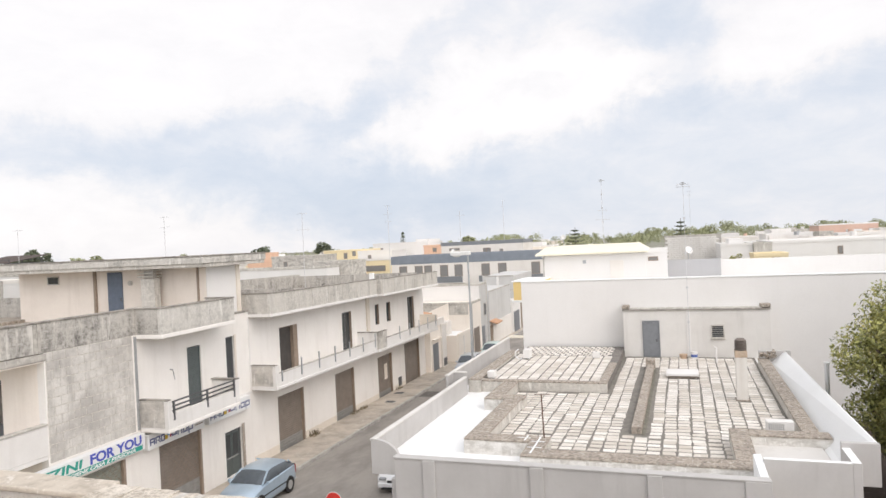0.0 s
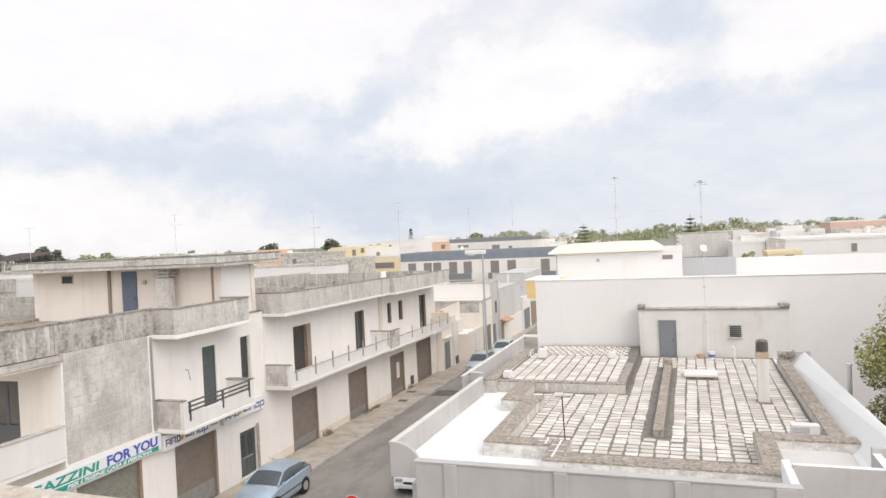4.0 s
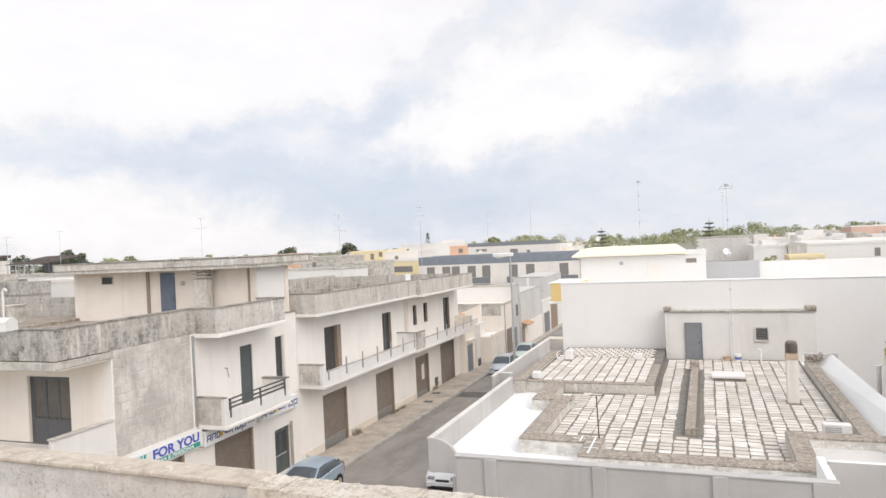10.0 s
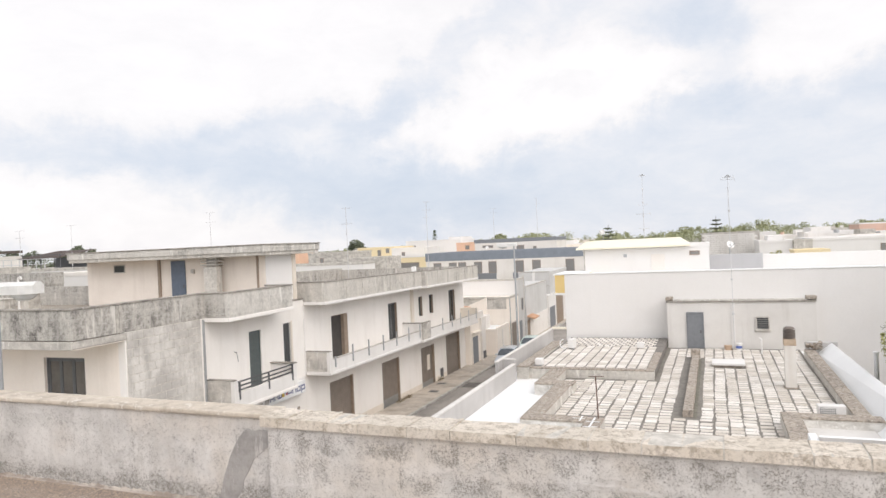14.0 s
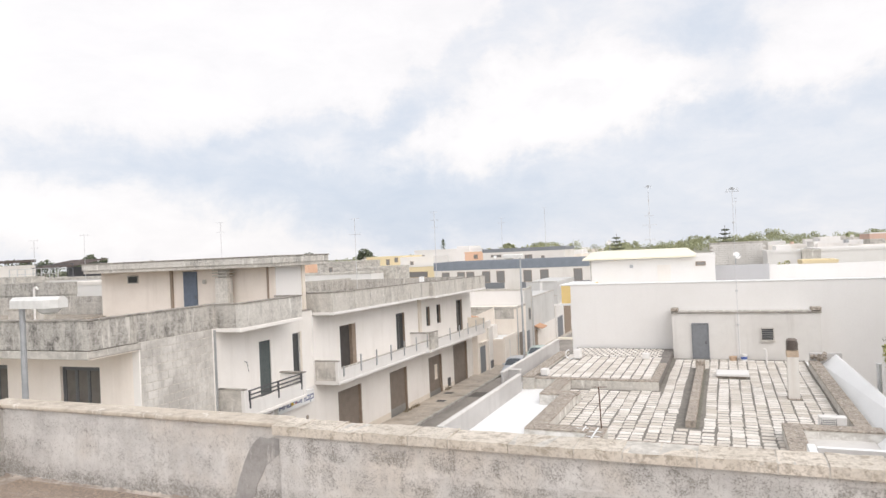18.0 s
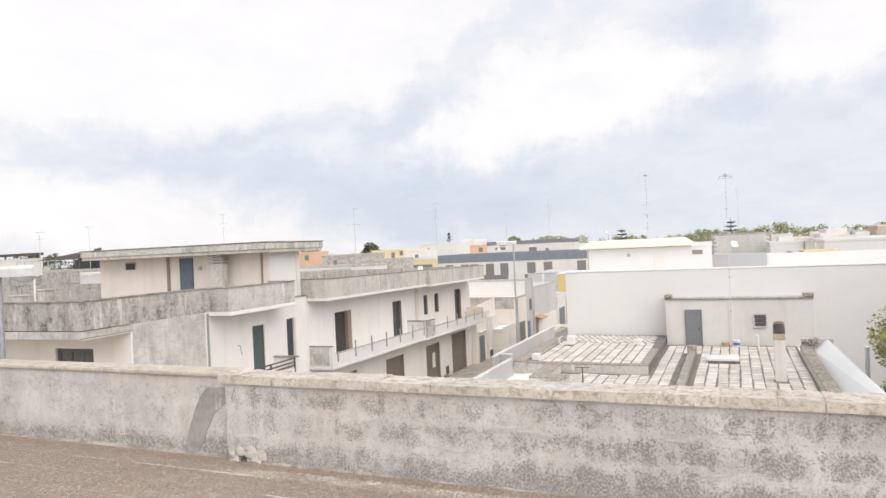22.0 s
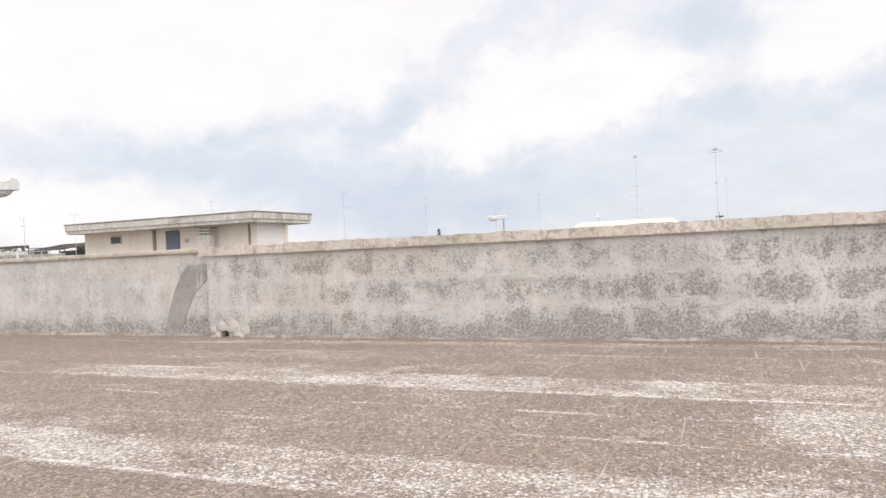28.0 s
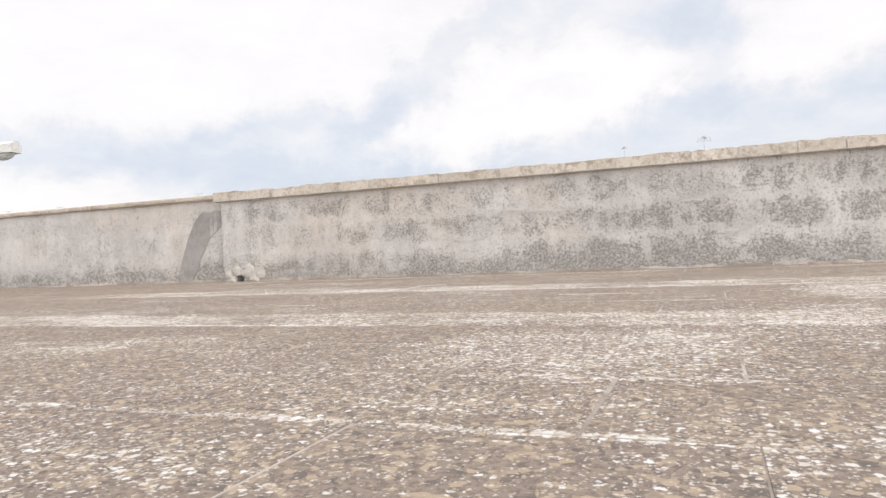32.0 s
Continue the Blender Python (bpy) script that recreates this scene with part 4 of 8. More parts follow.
part("parapet", bevel(boxes((FX - 0.18, FX + 0.004, BY1 + 0.03, 23.58, 7.26, 7.42)), 0.01), ROWW, corner_house)
part("coping", bevel(boxes((FX - 0.22, FX + 0.03, BY1 + 0.04, 23.58, 7.42, 7.49)), 0.01), COPEDARK, corner_house)
part("parapet", boxes((-45.8, -45.6, 10.4, 23.5, 7.36, 8.1), (-45.6, -25.4, 23.3, 23.5, 7.36, 8.4)), CONCD, corner_house)
part("downpipe", boxes((FX + 0.002, FX + 0.07, 16.14, 16.21, 3.8, 7.3)), STEEL, corner_house, "thin grey downpipe", )
# loggia on the cross street
part("loggia_slab", bevel(boxes((-46, FX + 0.0, 9.95, 12.25, 3.94, 4.08)), 0.015), WHITE, corner_house)
part("loggia_parapet", bevel(boxes((FX - 0.16, FX + 0.02, 9.93, 12.25, 4.08, 5.04), (-16.3, FX - 0.16, 9.93, 10.09, 4.08, 4.62), (-26, -18.4, 9.93, 10.09, 4.08, 4.62)), 0.015), WHITE, corner_house)
part("coping", bevel(boxes((FX - 0.19, FX + 0.05, 9.9, 12.25, 5.04, 5.1)), 0.01), CONCL, corner_house)
for z in (4.4, 4.62, 4.84):
    bm = bmesh.new()
    cyl(bm, (-26, 9.98, z + 0.1), (FX - 0.16, 9.98, z + 0.1), 0.02, n=8)
    part("rail", bm, IRON, corner_house, "dark iron balcony rail")
for x0, x1 in ((-18.15, -16.22), (-22.8, -20.9)):
    w = part("balcony_door", ring_y(12.36, 12.44, x0, x1, 4.08, 6.45, 0.08, False), DARKFRAME, corner_house, "dark grey glazed balcony door")
    n = 3
    for i in range(n):
        a = x0 + 0.08 + (x1 - x0 - 0.16) * i / n
        b = x0 + 0.08 + (x1 - x0 - 0.16) * (i + 1) / n
        part("pane", boxes((a + 0.07, b - 0.07, 12.4, 12.41, 5.0, 6.3)), LIGHTGLASS, w)
        part("leaf", bevel(boxes((a, a + 0.07, 12.37, 12.43, 4.1, 6.37), (b - 0.07, b, 12.37, 12.43, 4.1, 6.37), (a + 0.07, b - 0.07, 12.37, 12.43, 4.1, 4.98), (a + 0.07, b - 0.07, 12.37, 12.43, 6.3, 6.37)), 0.006), DARKFRAME, w)
# openings on the street
roller(corner_house, FX - 0.14, *SHUT1, SHUTGREEN, 0.7, SHUTGREY)
roller(corner_house, FX - 0.14, *SHUT2, SHUTTER, 0.85, SHUTGREY)
for (y0, y1, z0, z1) in (SHUT1, SHUT2):
    part("shutter_jamb", boxes((FX - 0.1, FX + 0.012, y1 - 0.12, y1, z0, z1)), BROWNF, corner_house)
    bm = bmesh.new()       # lattice grille in front of the shutter
    q = y0 + 0.1
    while q < y1 - 0.1:
        for s in (-1, 1):
            a, b = (q, 0.9) if s > 0 else (q, z1 - 0.1)
            L = min(z1 - 1.0, y1 - 0.1 - q)
            if L > 0.05:
                bm2 = (FX - 0.09, a, b), (FX - 0.09, a + L, b + s * L)
                cyl(bm, bm2[0], bm2[1], 0.008, n=4)
        q += 0.28
    part("lattice_grille", bm, BROWNF, corner_house, "open metal lattice over the shutter")
d = part("shop_door", ring_x(FX - 0.2, FX - 0.1, *SHOPD, 0.08, False), DARKFRAME, corner_house, "dark green glazed shop door in a grey surround")
part("leaf", bevel(boxes((FX - 0.18, FX - 0.13, 21.46, 22.0, 0.12, 2.12), (FX - 0.18, FX - 0.13, 22.02, 22.57, 0.12, 2.12)), 0.008), DARKGREEN, d)
part("pane", boxes((FX - 0.128, FX - 0.12, 21.55, 21.92, 1.0, 2.0), (FX - 0.128, FX - 0.12, 22.1, 22.48, 1.0, 2.0)), GLASS, d)
part("handle", boxes((FX - 0.12, FX - 0.07, 21.6, 22.4, 0.93, 0.97)), ALU, d)
part("surround", bevel(boxes((FX + 0.001, FX + 0.03, 22.65, 22.85, 0.1, 2.3)), 0.006), STONE, corner_house)
closed_shutter(corner_house, FX, *LDOOR, DARKGREEN)
w = part("window", ring_x(FX - 0.14, FX - 0.08, *LWIN, 0.06), DARKFRAME, corner_house, "narrow dark window")
part("pane", boxes((FX - 0.12, FX - 0.11, 21.81, 22.31, 4.36, 6.39)), GLASS, w)
part("window_surround", boxes((FX + 0.001, FX + 0.02, LWIN[1], LWIN[1] + 0.14, LWIN[2], LWIN[3] + 0.05)), CREAM, corner_house)
# shop balcony
BLX, BLY = -13.08, 20.75
bal = part("balcony_slab", bevel(boxes((FX + 0.001, BLX + 0.03, 16.26, BLY + 0.03, 3.68, 3.82)), 0.015), ROWW, corner_house)
part("end_panel", bevel(boxes((FX + 0.001, BLX - 0.14, 16.28, 16.4, 3.82, 4.88)), 0.01), WHITE, bal, "solid white balcony end panel")
part("end_panel", bevel(boxes((FX + 0.001, BLX - 0.14, BLY - 0.12, BLY, 3.82, 4.76)), 0.01), WHITE, bal)
part("panel_inset", bevel(boxes((FX + 0.04, BLX - 0.17, 16.268, 16.282, 3.87, 4.86)), 0.005), CONCL, bal, "stained beige panel let into the balcony end")
for y0, z1 in ((16.28, 4.88), (BLY - 0.24, 4.8)):
    part("post", bevel(boxes((BLX - 0.14, BLX, y0, y0 + 0.24, 3.82, z1)), 0.01), WHITE, bal)
part("coping", bevel(boxes((FX + 0.001, BLX + 0.02, 16.25, 16.44, 4.88, 4.93)), 0.008), COPEDARK, bal)
part("coping", bevel(boxes((FX + 0.001, BLX + 0.02, BLY - 0.2, BLY + 0.03, 4.8, 4.85)), 0.008), COPEDARK, bal)
part("low_parapet", bevel(boxes((BLX - 0.12, BLX - 0.01, 16.52, BLY - 0.24, 3.82, 4.38)), 0.01), WHITE, bal)
for z in (4.46, 4.62, 4.79):
    part("rail", bevel(boxes((BLX - 0.08, BLX - 0.04, 16.52, BLY - 0.24, z - 0.03, z + 0.03)), 0.005), IRON, bal, "dark iron balcony rail")
for y in (16.62, 18.6, 20.4):
    part("rail_post", boxes((BLX - 0.035, BLX + 0.015, y - 0.04, y + 0.04, 4.1, 4.83)), IRON, bal)
# block-work panel
bm = boxes((FX + 0.001, FX + 0.006, 12.3, 16.05, 3.8, 7.36))
blockwall = part("block_panel", bm, MORTAR2, corner_house, "panel of bare tuff blocks")
part("sill_band", bevel(boxes((FX + 0.001, FX + 0.04, 12.3, 23.55, 3.52, 3.64)), 0.008), WHITE, corner_house)
part("pipe", boxes((FX + 0.001, FX + 0.05, 23.5, 23.56, 3.7, 7.1)), WHITE, corner_house)
bm = bmesh.new()
cyl(bm, (FX + 0.0, 18.05, 5.72), (FX + 0.12, 18.05, 5.7), 0.015, n=6)
cyl(bm, (FX + 0.12, 18.05, 5.72), (FX + 0.12, 18.15, 5.3), 0.012, n=6)
part("cable_stub", bm, IRON, corner_house)

# penthouse on the roof
pent = part("penthouse", boxes((-25.4, -14.6, 20.9, 23.3, 7.3, 9.76)), PEACH, corner_house, "cream stair penthouse on the roof")
part("penthouse_side", boxes((-14.6, -14.57, 20.9, 23.3, 7.3, 9.76)), BRIGHT, corner_house, "bright white side wall of the penthouse")
part("penthouse_roof", bevel(boxes((-25.45, -13.95, 19.85, 24.6, 9.72, 9.88)), 0.012), CONCL, corner_house, "overhanging pale concrete slab")
part("roof_fascia", bevel(boxes((-25.5, -13.9, 19.8, 24.65, 9.88, 10.19)), 0.015), CONCP, corner_house, "stained upper band of the slab edge")
part("roof_edge", bevel(boxes((-25.54, -13.86, 19.76, 24.69, 10.19, 10.24)), 0.01), COPEDARK, corner_house)
w = part("small_window", ring_y(20.86, 20.9, -23.6, -22.88, 9.13, 9.53, 0.04), CONCL, corner_house, "small dark window")
part("pane", boxes((-23.56, -22.92, 20.885, 20.895, 9.17, 9.49)), GLASS, w)
d = part("roof_door", bevel(boxes((-19.98, -19.14, 20.84, 20.9, 7.36, 9.62)), 0.01), BLUEDOOR, corner_house, "blue-grey metal roof door")
part("handle", boxes((-19.24, -19.19, 20.8, 20.84, 8.3, 8.45)), IRON, d)
part("pilaster", bevel(boxes((-20.78, -20.63, 20.8, 20.9, 7.3, 9.72)), 0.01), BROWNF, corner_house)
c = part("vent_shaft", bevel(boxes((-17.52, -16.8, 20.2, 20.6, 7.3, 9.3)), 0.015), CONC, corner_house, "grey concrete vent shaft with louvres")
for z in (9.36, 9.5, 9.64):
    part("louvre", bevel(boxes((-17.6, -16.72, 20.1, 20.66, z, z + 0.06)), 0.01), CONC, c)
part("core", boxes((-17.4, -16.9, 20.3, 20.5, 9.3, 9.76)), CONC, c)
bm = bmesh.new()
cyl(bm, (-18.68, 20.8, 9.1), (-18.68, 20.9, 9.1), 0.11, n=14)
part("wall_lamp", bm, CONCL, corner_house, "round wall lamp")
part("drain_pipe", boxes((-15.05, -14.97, 20.83, 20.9, 7.3, 9.76)), BROWNF, corner_house)
part("pilaster", bevel(boxes((-14.62, -14.5, 23.05, 23.32, 7.3, 9.76)), 0.01), CREAM, corner_house)
part("roof_kerb", bevel(boxes((-33.5, -25.4, 16.8, 17.05, 7.36, 7.52), (-25.4, -25.15, 13.5, 20.9, 7.36, 7.5)), 0.01), STONE, corner_house)
part("tank_base", bevel(boxes((-20.4, -19.3, 13.6, 14.6, 7.36, 7.72), (-20.5, -19.2, 13.5, 14.7, 7.72, 7.8)), 0.01), LIME, corner_house)


# ---- row house ----
KS = 0.012
row_house = thing("row_house", "white two-storey row house with garages below and long balconies", "building")
bm = bmesh.new()
G = [(25.85, 28.5, -0.3, 2.8), (32.3, 34.95, -0.4, 2.74), (38.8, 41.4, -0.6, 2.68), (44.0, 47.3, -0.8, 2.9)]
W = [(26.3, 28.15, 3.78, 6.3), (33.6, 34.95, 3.78, 6.32), (38.75, 39.45, 4.95, 6.36), (40.8, 41.6, 4.95, 6.36), (45.1, 46.55, 3.78, 6.4)]
wall_x(bm, FX, 0.3, 23.6, 48.8, -1.4, 7.1, G + W)
part("wall", slope(bm, KS, 25), ROWW, row_house)
for row in ((-26, FX - 0.3, 48.5, 48.8, -1.4, 7.1), (-26, -25.7, 23.62, 48.5, -1, 7.1), (-25.7, FX - 0.3, 23.62, 48.5, 3.45, 3.75), (-25.7, FX - 0.3, 37, 37.2, -1, 3.45), (-20, -19.8, 23.62, 48.5, 3.75, 7)):
    part("wall", slope(boxes(row), KS, 25), WARM, row_house)
part("roof", slope(boxes((-26, FX - 0.003, 23.62, 48.8, 7.0, 7.2)), KS, 25), ROOFBROWN, row_house, "brown screeded flat roof")
part("parapet", bevel(slope(boxes((-13.31, -13.16, 23.62, 36.5, 7.27, 8.22), (FX - 0.3, -13.315, 23.62, 23.77, 7.27, 8.22)), KS, 25), 0.012), CONC, row_house, "grey concrete roof parapet with black streaks")
part("coping", bevel(slope(boxes((-13.34, -13.13, 23.6, 36.5, 8.22, 8.275), (FX - 0.3, -13.34, 23.6, 23.8, 8.22, 8.275)), KS, 25), 0.01), COPEDARK, row_house)
part("bay_slab", bevel(slope(boxes((FX + 0.001, -13.12, 23.6, 36.5, 7.12, 7.27)), KS, 25), 0.012), WHITE, row_house)
for i in range(6):
    y = 25.9 + 1.85 * i
    part("rib", bevel(slope(boxes((-13.16, -13.135, y, y + 0.1, 7.28, 8.22)), KS, 25), 0.006), CONCL, row_house)
part("parapet", bevel(slope(boxes((-12.87, -12.72, 36.5, 47.9, 7.27, 8.22)), KS, 25), 0.012), CONC, row_house, "streaked concrete parapet of the projecting bay")
# return given darker concrete than the front, its shade put into the colour
part("parapet", bevel(slope(boxes((-13.35, -12.875, 36.5, 36.65, 7.27, 8.22)), KS, 25), 0.012), CONCD, row_house, "return of the parapet, darkened in place of its shade")
part("bay_slab", bevel(slope(boxes((FX + 0.001, -12.68, 36.52, 47.9, 7.12, 7.27)), KS, 25), 0.012), WHITE, row_house)
part("coping", bevel(slope(boxes((-12.9, -12.69, 36.52, 47.9, 8.22, 8.27), (-13.38, -12.9, 36.52, 36.68, 8.222, 8.272)), KS, 25), 0.01), COPEDARK, row_house)
for i in range(5):
    y = 38.4 + 2.0 * i
    part("rib", bevel(slope(boxes((-12.72, -12.695, y, y + 0.1, 7.28, 8.22)), KS, 25), 0.006), CONCL, row_house)
part("rear_parapet", slope(boxes((-26, -25.8, 23.62, 48.8, 7.2, 8.35), (-25.8, FX - 0.4, 48.6, 48.8, 7.2, 8.2), (-25.8, FX - 0.5, 37.0, 37.25, 7.2, 7.75)), KS, 25), CONCD, row_house, "rough block rear parapet, dark with lichen")
for a in ((-15.6, -15.2, 26.3, 26.7, 7.2, 7.75), (-18.0, -17.5, 35.0, 35.5, 7.2, 7.8)):
    part("roof_stub", bevel(slope(boxes(a), KS, 25), 0.01), CONC, row_house)
for i, (y0, y1, z0, z1) in enumerate(G):
    sh = roller(row_house, FX - 0.16, y0, y1, z0 - 0.3, z1, SHUTTER, 1.05 if i < 3 else 0.0, SHUTGREY, KS)
    part("jamb", slope(boxes((FX - 0.15, FX + 0.006, y1 - 0.1, y1 - 0.003, z0, z1)), KS, 25), BROWNF, row_house)
    if i == 2:
        part("notice", slope(boxes((FX - 0.13, FX - 0.12, 40.2, 40.75, 0.9, 2.0)), KS, 25), CREAM, sh, "pale sheet pinned to the shutter")
for i, (y0, y1, z0, z1) in enumerate(W):
    if i == 0:
        w = part("window", slope(boxes((FX - 0.25, FX - 0.02, y1 - 0.42, y1 - 0.004, z0, z1), (FX - 0.25, FX - 0.2, y0, y1 - 0.42, z1 - 0.07, z1)), KS, 25), BROWNF, row_house, "open doorway with a brown reveal")
        # dark sheet added in the opening to stand in for the dim room
        part("dim_interior_sheet", slope(boxes((FX - 0.24, FX - 0.21, y0, y1 - 0.42, z0, z1 - 0.07)), KS, 25), plain("dim_interior_brown", (0.075, 0.066, 0.06), 0.8, 0, 0.3, 3), w)
    elif i in (2, 3):
        french(row_house, FX, y0, y1, z0, z1, DARKFRAME, True, KS)
    else:
        french(row_house, FX, y0, y1, z0, z1, DARKFRAME, True, KS)
KB = 0.016
RX = -13.02
bal = part("balcony_slab", bevel(slope(boxes((FX + 0.001, RX + 0.03, 23.6, 35.7, 3.62, 3.77)), KB, 25), 0.012), WHITE, row_house)
part("panel_inset", slope(boxes((FX + 0.05, RX - 0.16, 23.605, 23.622, 3.82, 4.76)), KB, 25), CONCL, bal, "stained beige panel let into the balcony end")
part("end_panel", bevel(slope(boxes((FX + 0.001, RX - 0.13, 23.62, 23.76, 3.77, 4.78)), KB, 25), 0.012), WHITE, bal, "solid white balcony end panel")
part("coping", bevel(slope(boxes((FX + 0.001, RX + 0.02, 23.59, 23.8, 4.78, 4.83)), KB, 25), 0.008), COPEDARK, bal)
part("post", bevel(slope(boxes((RX - 0.13, RX, 23.62, 23.95, 3.77, 4.78)), KB, 25), 0.01), WHITE, bal)
part("low_parapet", bevel(slope(boxes((RX - 0.11, RX - 0.01, 23.95, 35.7, 3.77, 4.38)), KB, 25), 0.01), WHITE, bal, "low white parapet, dirty along the top")
part("coping", bevel(slope(boxes((RX - 0.14, RX + 0.02, 23.95, 35.7, 4.38, 4.42)), KB, 25), 0.008), CONCL, bal)
for i in range(7):
    y = 24.15 + 1.88 * i
    part("rail_stub", slope(boxes((RX + 0.0, RX + 0.05, y - 0.035, y + 0.035, 3.98, 4.85 if i else 4.5)), KB, 25), STEEL, bal, "short iron rail post")
SX = -12.88
bal = part("balcony_slab", bevel(slope(boxes((FX + 0.001, SX + 0.03, 35.72, 47.9, 3.6, 3.77)), KB, 25), 0.012), WHITE, row_house)
part("end_panel", bevel(slope(boxes((FX + 0.001, SX - 0.13, 35.74, 35.88, 3.77, 4.86)), KB, 25), 0.012), WHITE, bal, "solid white balcony end panel")
part("end_panel", bevel(slope(boxes((SX - 0.13, SX, 35.74, 37.1, 3.77, 4.86)), KB, 25), 0.012), CONCL, bal, "solid stained balcony front panel")
part("coping", bevel(slope(boxes((FX + 0.001, SX + 0.03, 35.7, 35.92, 4.86, 4.91), (SX - 0.16, SX + 0.03, 35.92, 37.13, 4.86, 4.91)), KB, 25), 0.008), COPEDARK, bal)
part("low_parapet", bevel(slope(boxes((SX - 0.11, SX, 37.1, 47.8, 3.77, 4.37)), KB, 25), 0.01), WHITE, bal)
part("coping", bevel(slope(boxes((SX - 0.13, SX + 0.03, 37.1, 47.8, 4.37, 4.41)), KB, 25), 0.008), CONCL, bal)
part("end_panel", bevel(slope(boxes((FX + 0.001, SX, 47.8, 47.92, 3.77, 4.86)), KB, 25), 0.012), CREAM, bal)
for i in range(5):
    y = 39.4 + 2.0 * i
    part("rail_stub", slope(boxes((SX + 0.005, SX + 0.05, y - 0.035, y + 0.035, 4.0, 4.85)), KB, 25), STEEL, bal)
part("pilaster", bevel(slope(boxes((FX + 0.001, FX + 0.12, 37.2, 37.6, 3.6, 7.1)), KS, 25), 0.01), CREAM, row_house, "shallow pilaster between the two flats")
for y0, y1, zb, zt in ((23.6, 25.8, -0.4, 0.42), (28.55, 32.25, -0.6, 0.38), (35.0, 38.75, -0.6, 0.36), (41.45, 43.95, -0.7, 0.33)):
    part("plinth", slope(boxes((FX + 0.001, FX + 0.03, y0, y1, zb, zt)), 0.022, 25), CREAM, row_house, "cream painted plinth")
part("meter_box", slope(boxes((FX + 0.001, FX + 0.04, 42.5, 43.1, 0.1, 0.75)), 0.02, 25), IRON, row_house, "dark meter cupboard")
part("roof_bend", slope(boxes((-17.0, -16.7, 44.0, 44.3, 7.2, 8.4)), KS, 25), LIME, row_house)

# ---- lower houses further along the street ----
CANOPY = plain("orange_tile_canopy", (0.62, 0.36, 0.22), 0.8, 0, 0.25, 9)
low_house = thing("low_house", "low cream house end with a roof terrace", "building")
part("wall", boxes((-24, -13.9, 48.85, 52.7, -1.6, 3.15)), ROWLOG, low_house)
part("corner_pillar", bevel(boxes((-13.9, -13.72, 51.6, 52.75, -1.2, 3.2)), 0.012), WARM, low_house)
part("terrace_parapet", bevel(boxes((-14.1, -13.86, 50.0, 52.7, 3.15, 3.75)), 0.012), WARM, low_house)
part("door", slats_x(-13.9, 49.4, 50.9, -0.7, 1.75, 0.2, 0.02), GREYDOOR, low_house, "pale grey metal door")
part("door_hood", bevel(boxes((-13.9, -13.6, 49.2, 51.1, 2.1, 2.2)), 0.01), ROWLOG, low_house)
part("cellar_grille", boxes((-13.72, -13.68, 51.8, 52.6, -0.45, 0.2)), IRON, low_house, "dark cellar grille")
bm = bmesh.new()
box(bm, -0.8, 0.8, -0.9, 0.9, -0.05, 0.05, Matrix.Translation((-16.6, 54.3, 3.9)) @ Matrix.Rotation(radians(10), 4, "Y"))
part("canopy", bm, CANOPY, low_house, "small orange tiled canopy")
part("canopy_wall", boxes((-17.4, -15.9, 53.4, 55.2, 2.2, 3.82)), ROWLOG, low_house)
cream_house = thing("cream_house", "cream house with a lean-to and a stained roof edge", "building")
part("wall", boxes((-26, -13.0, 58.8, 62.5, -1.8, 4.2)), ROWLOG, cream_house)
part("parapet", bevel(boxes((-26, -12.96, 58.72, 58.95, 4.2, 4.4), (-13.2, -12.96, 58.95, 62.5, 4.2, 4.4)), 0.01), CONCL, cream_house, "grey-stained parapet")
part("stain_band", boxes((-26, -13.3, 58.78, 58.798, 3.2, 4.2)), CONCL, cream_house)
bm = bmesh.new()
v = [bm.verts.new(p) for p in ((-17.0, 57.0, 2.0), (-14.8, 57.0, 2.0), (-14.8, 57.0, 4.5), (-17.0, 57.0, 3.6), (-17.0, 57.25, 2.0), (-14.8, 57.25, 2.0), (-14.8, 57.25, 4.5), (-17.0, 57.25, 3.6))]
for f in ((0, 1, 2, 3), (7, 6, 5, 4), (3, 2, 6, 7), (1, 5, 6, 2), (4, 0, 3, 7)):
    bm.faces.new([v[q] for q in f])
part("stair_parapet", bm, ROWLOG, cream_house, "sloping cream stair parapet")
part("lean_to", boxes((-17.0, -13.1, 54.4, 58.7, -1.6, 1.6)), ROWLOG, cream_house, "cream lean-to with a white roof")
part("lean_roof", boxes((-16.8, -13.25, 54.6, 58.7, 1.6, 1.65)), LIME, cream_house)
part("lean_parapet", bevel(boxes((-13.25, -13.05, 54.4, 58.7, 1.6, 1.95), (-17.0, -13.25, 54.35, 54.5, 1.6, 1.8)), 0.012), ROWLOG, cream_house)
part("stair_block", bevel(boxes((-16.4, -14.5, 55.6, 57.0, 1.6, 2.9)), 0.012), WARM, cream_house)
part("pilaster", boxes((-13.1, -13.05, 56.0, 56.25, -1, 1.6)), WARM, cream_house)
part("garage_door", slats_x(-12.99, 59.4, 61.6, -0.8, 1.75, 0.14, 0.02), SHUTTER, cream_house, "brown ribbed garage door")
part("downpipe", boxes((-13.0, -12.93, 58.85, 58.95, -0.8, 4.2)), STEEL, cream_house)
white_house = thing("white_house", "white house behind the cream one", "building")
part("wall", boxes((-24, -13.1, 62.55, 65.5, -2, 5.75)), BRIGHT, white_house)
part("side_wall", boxes((-13.1, -13.06, 62.55, 65.5, -1.2, 5.75)), GREYW, white_house, "grey street face")
part("parapet", bevel(boxes((-24, -13.02, 62.5, 62.7, 5.75, 5.95), (-13.25, -13.02, 62.7, 65.5, 5.75, 5.95)), 0.01), CONC, white_house)
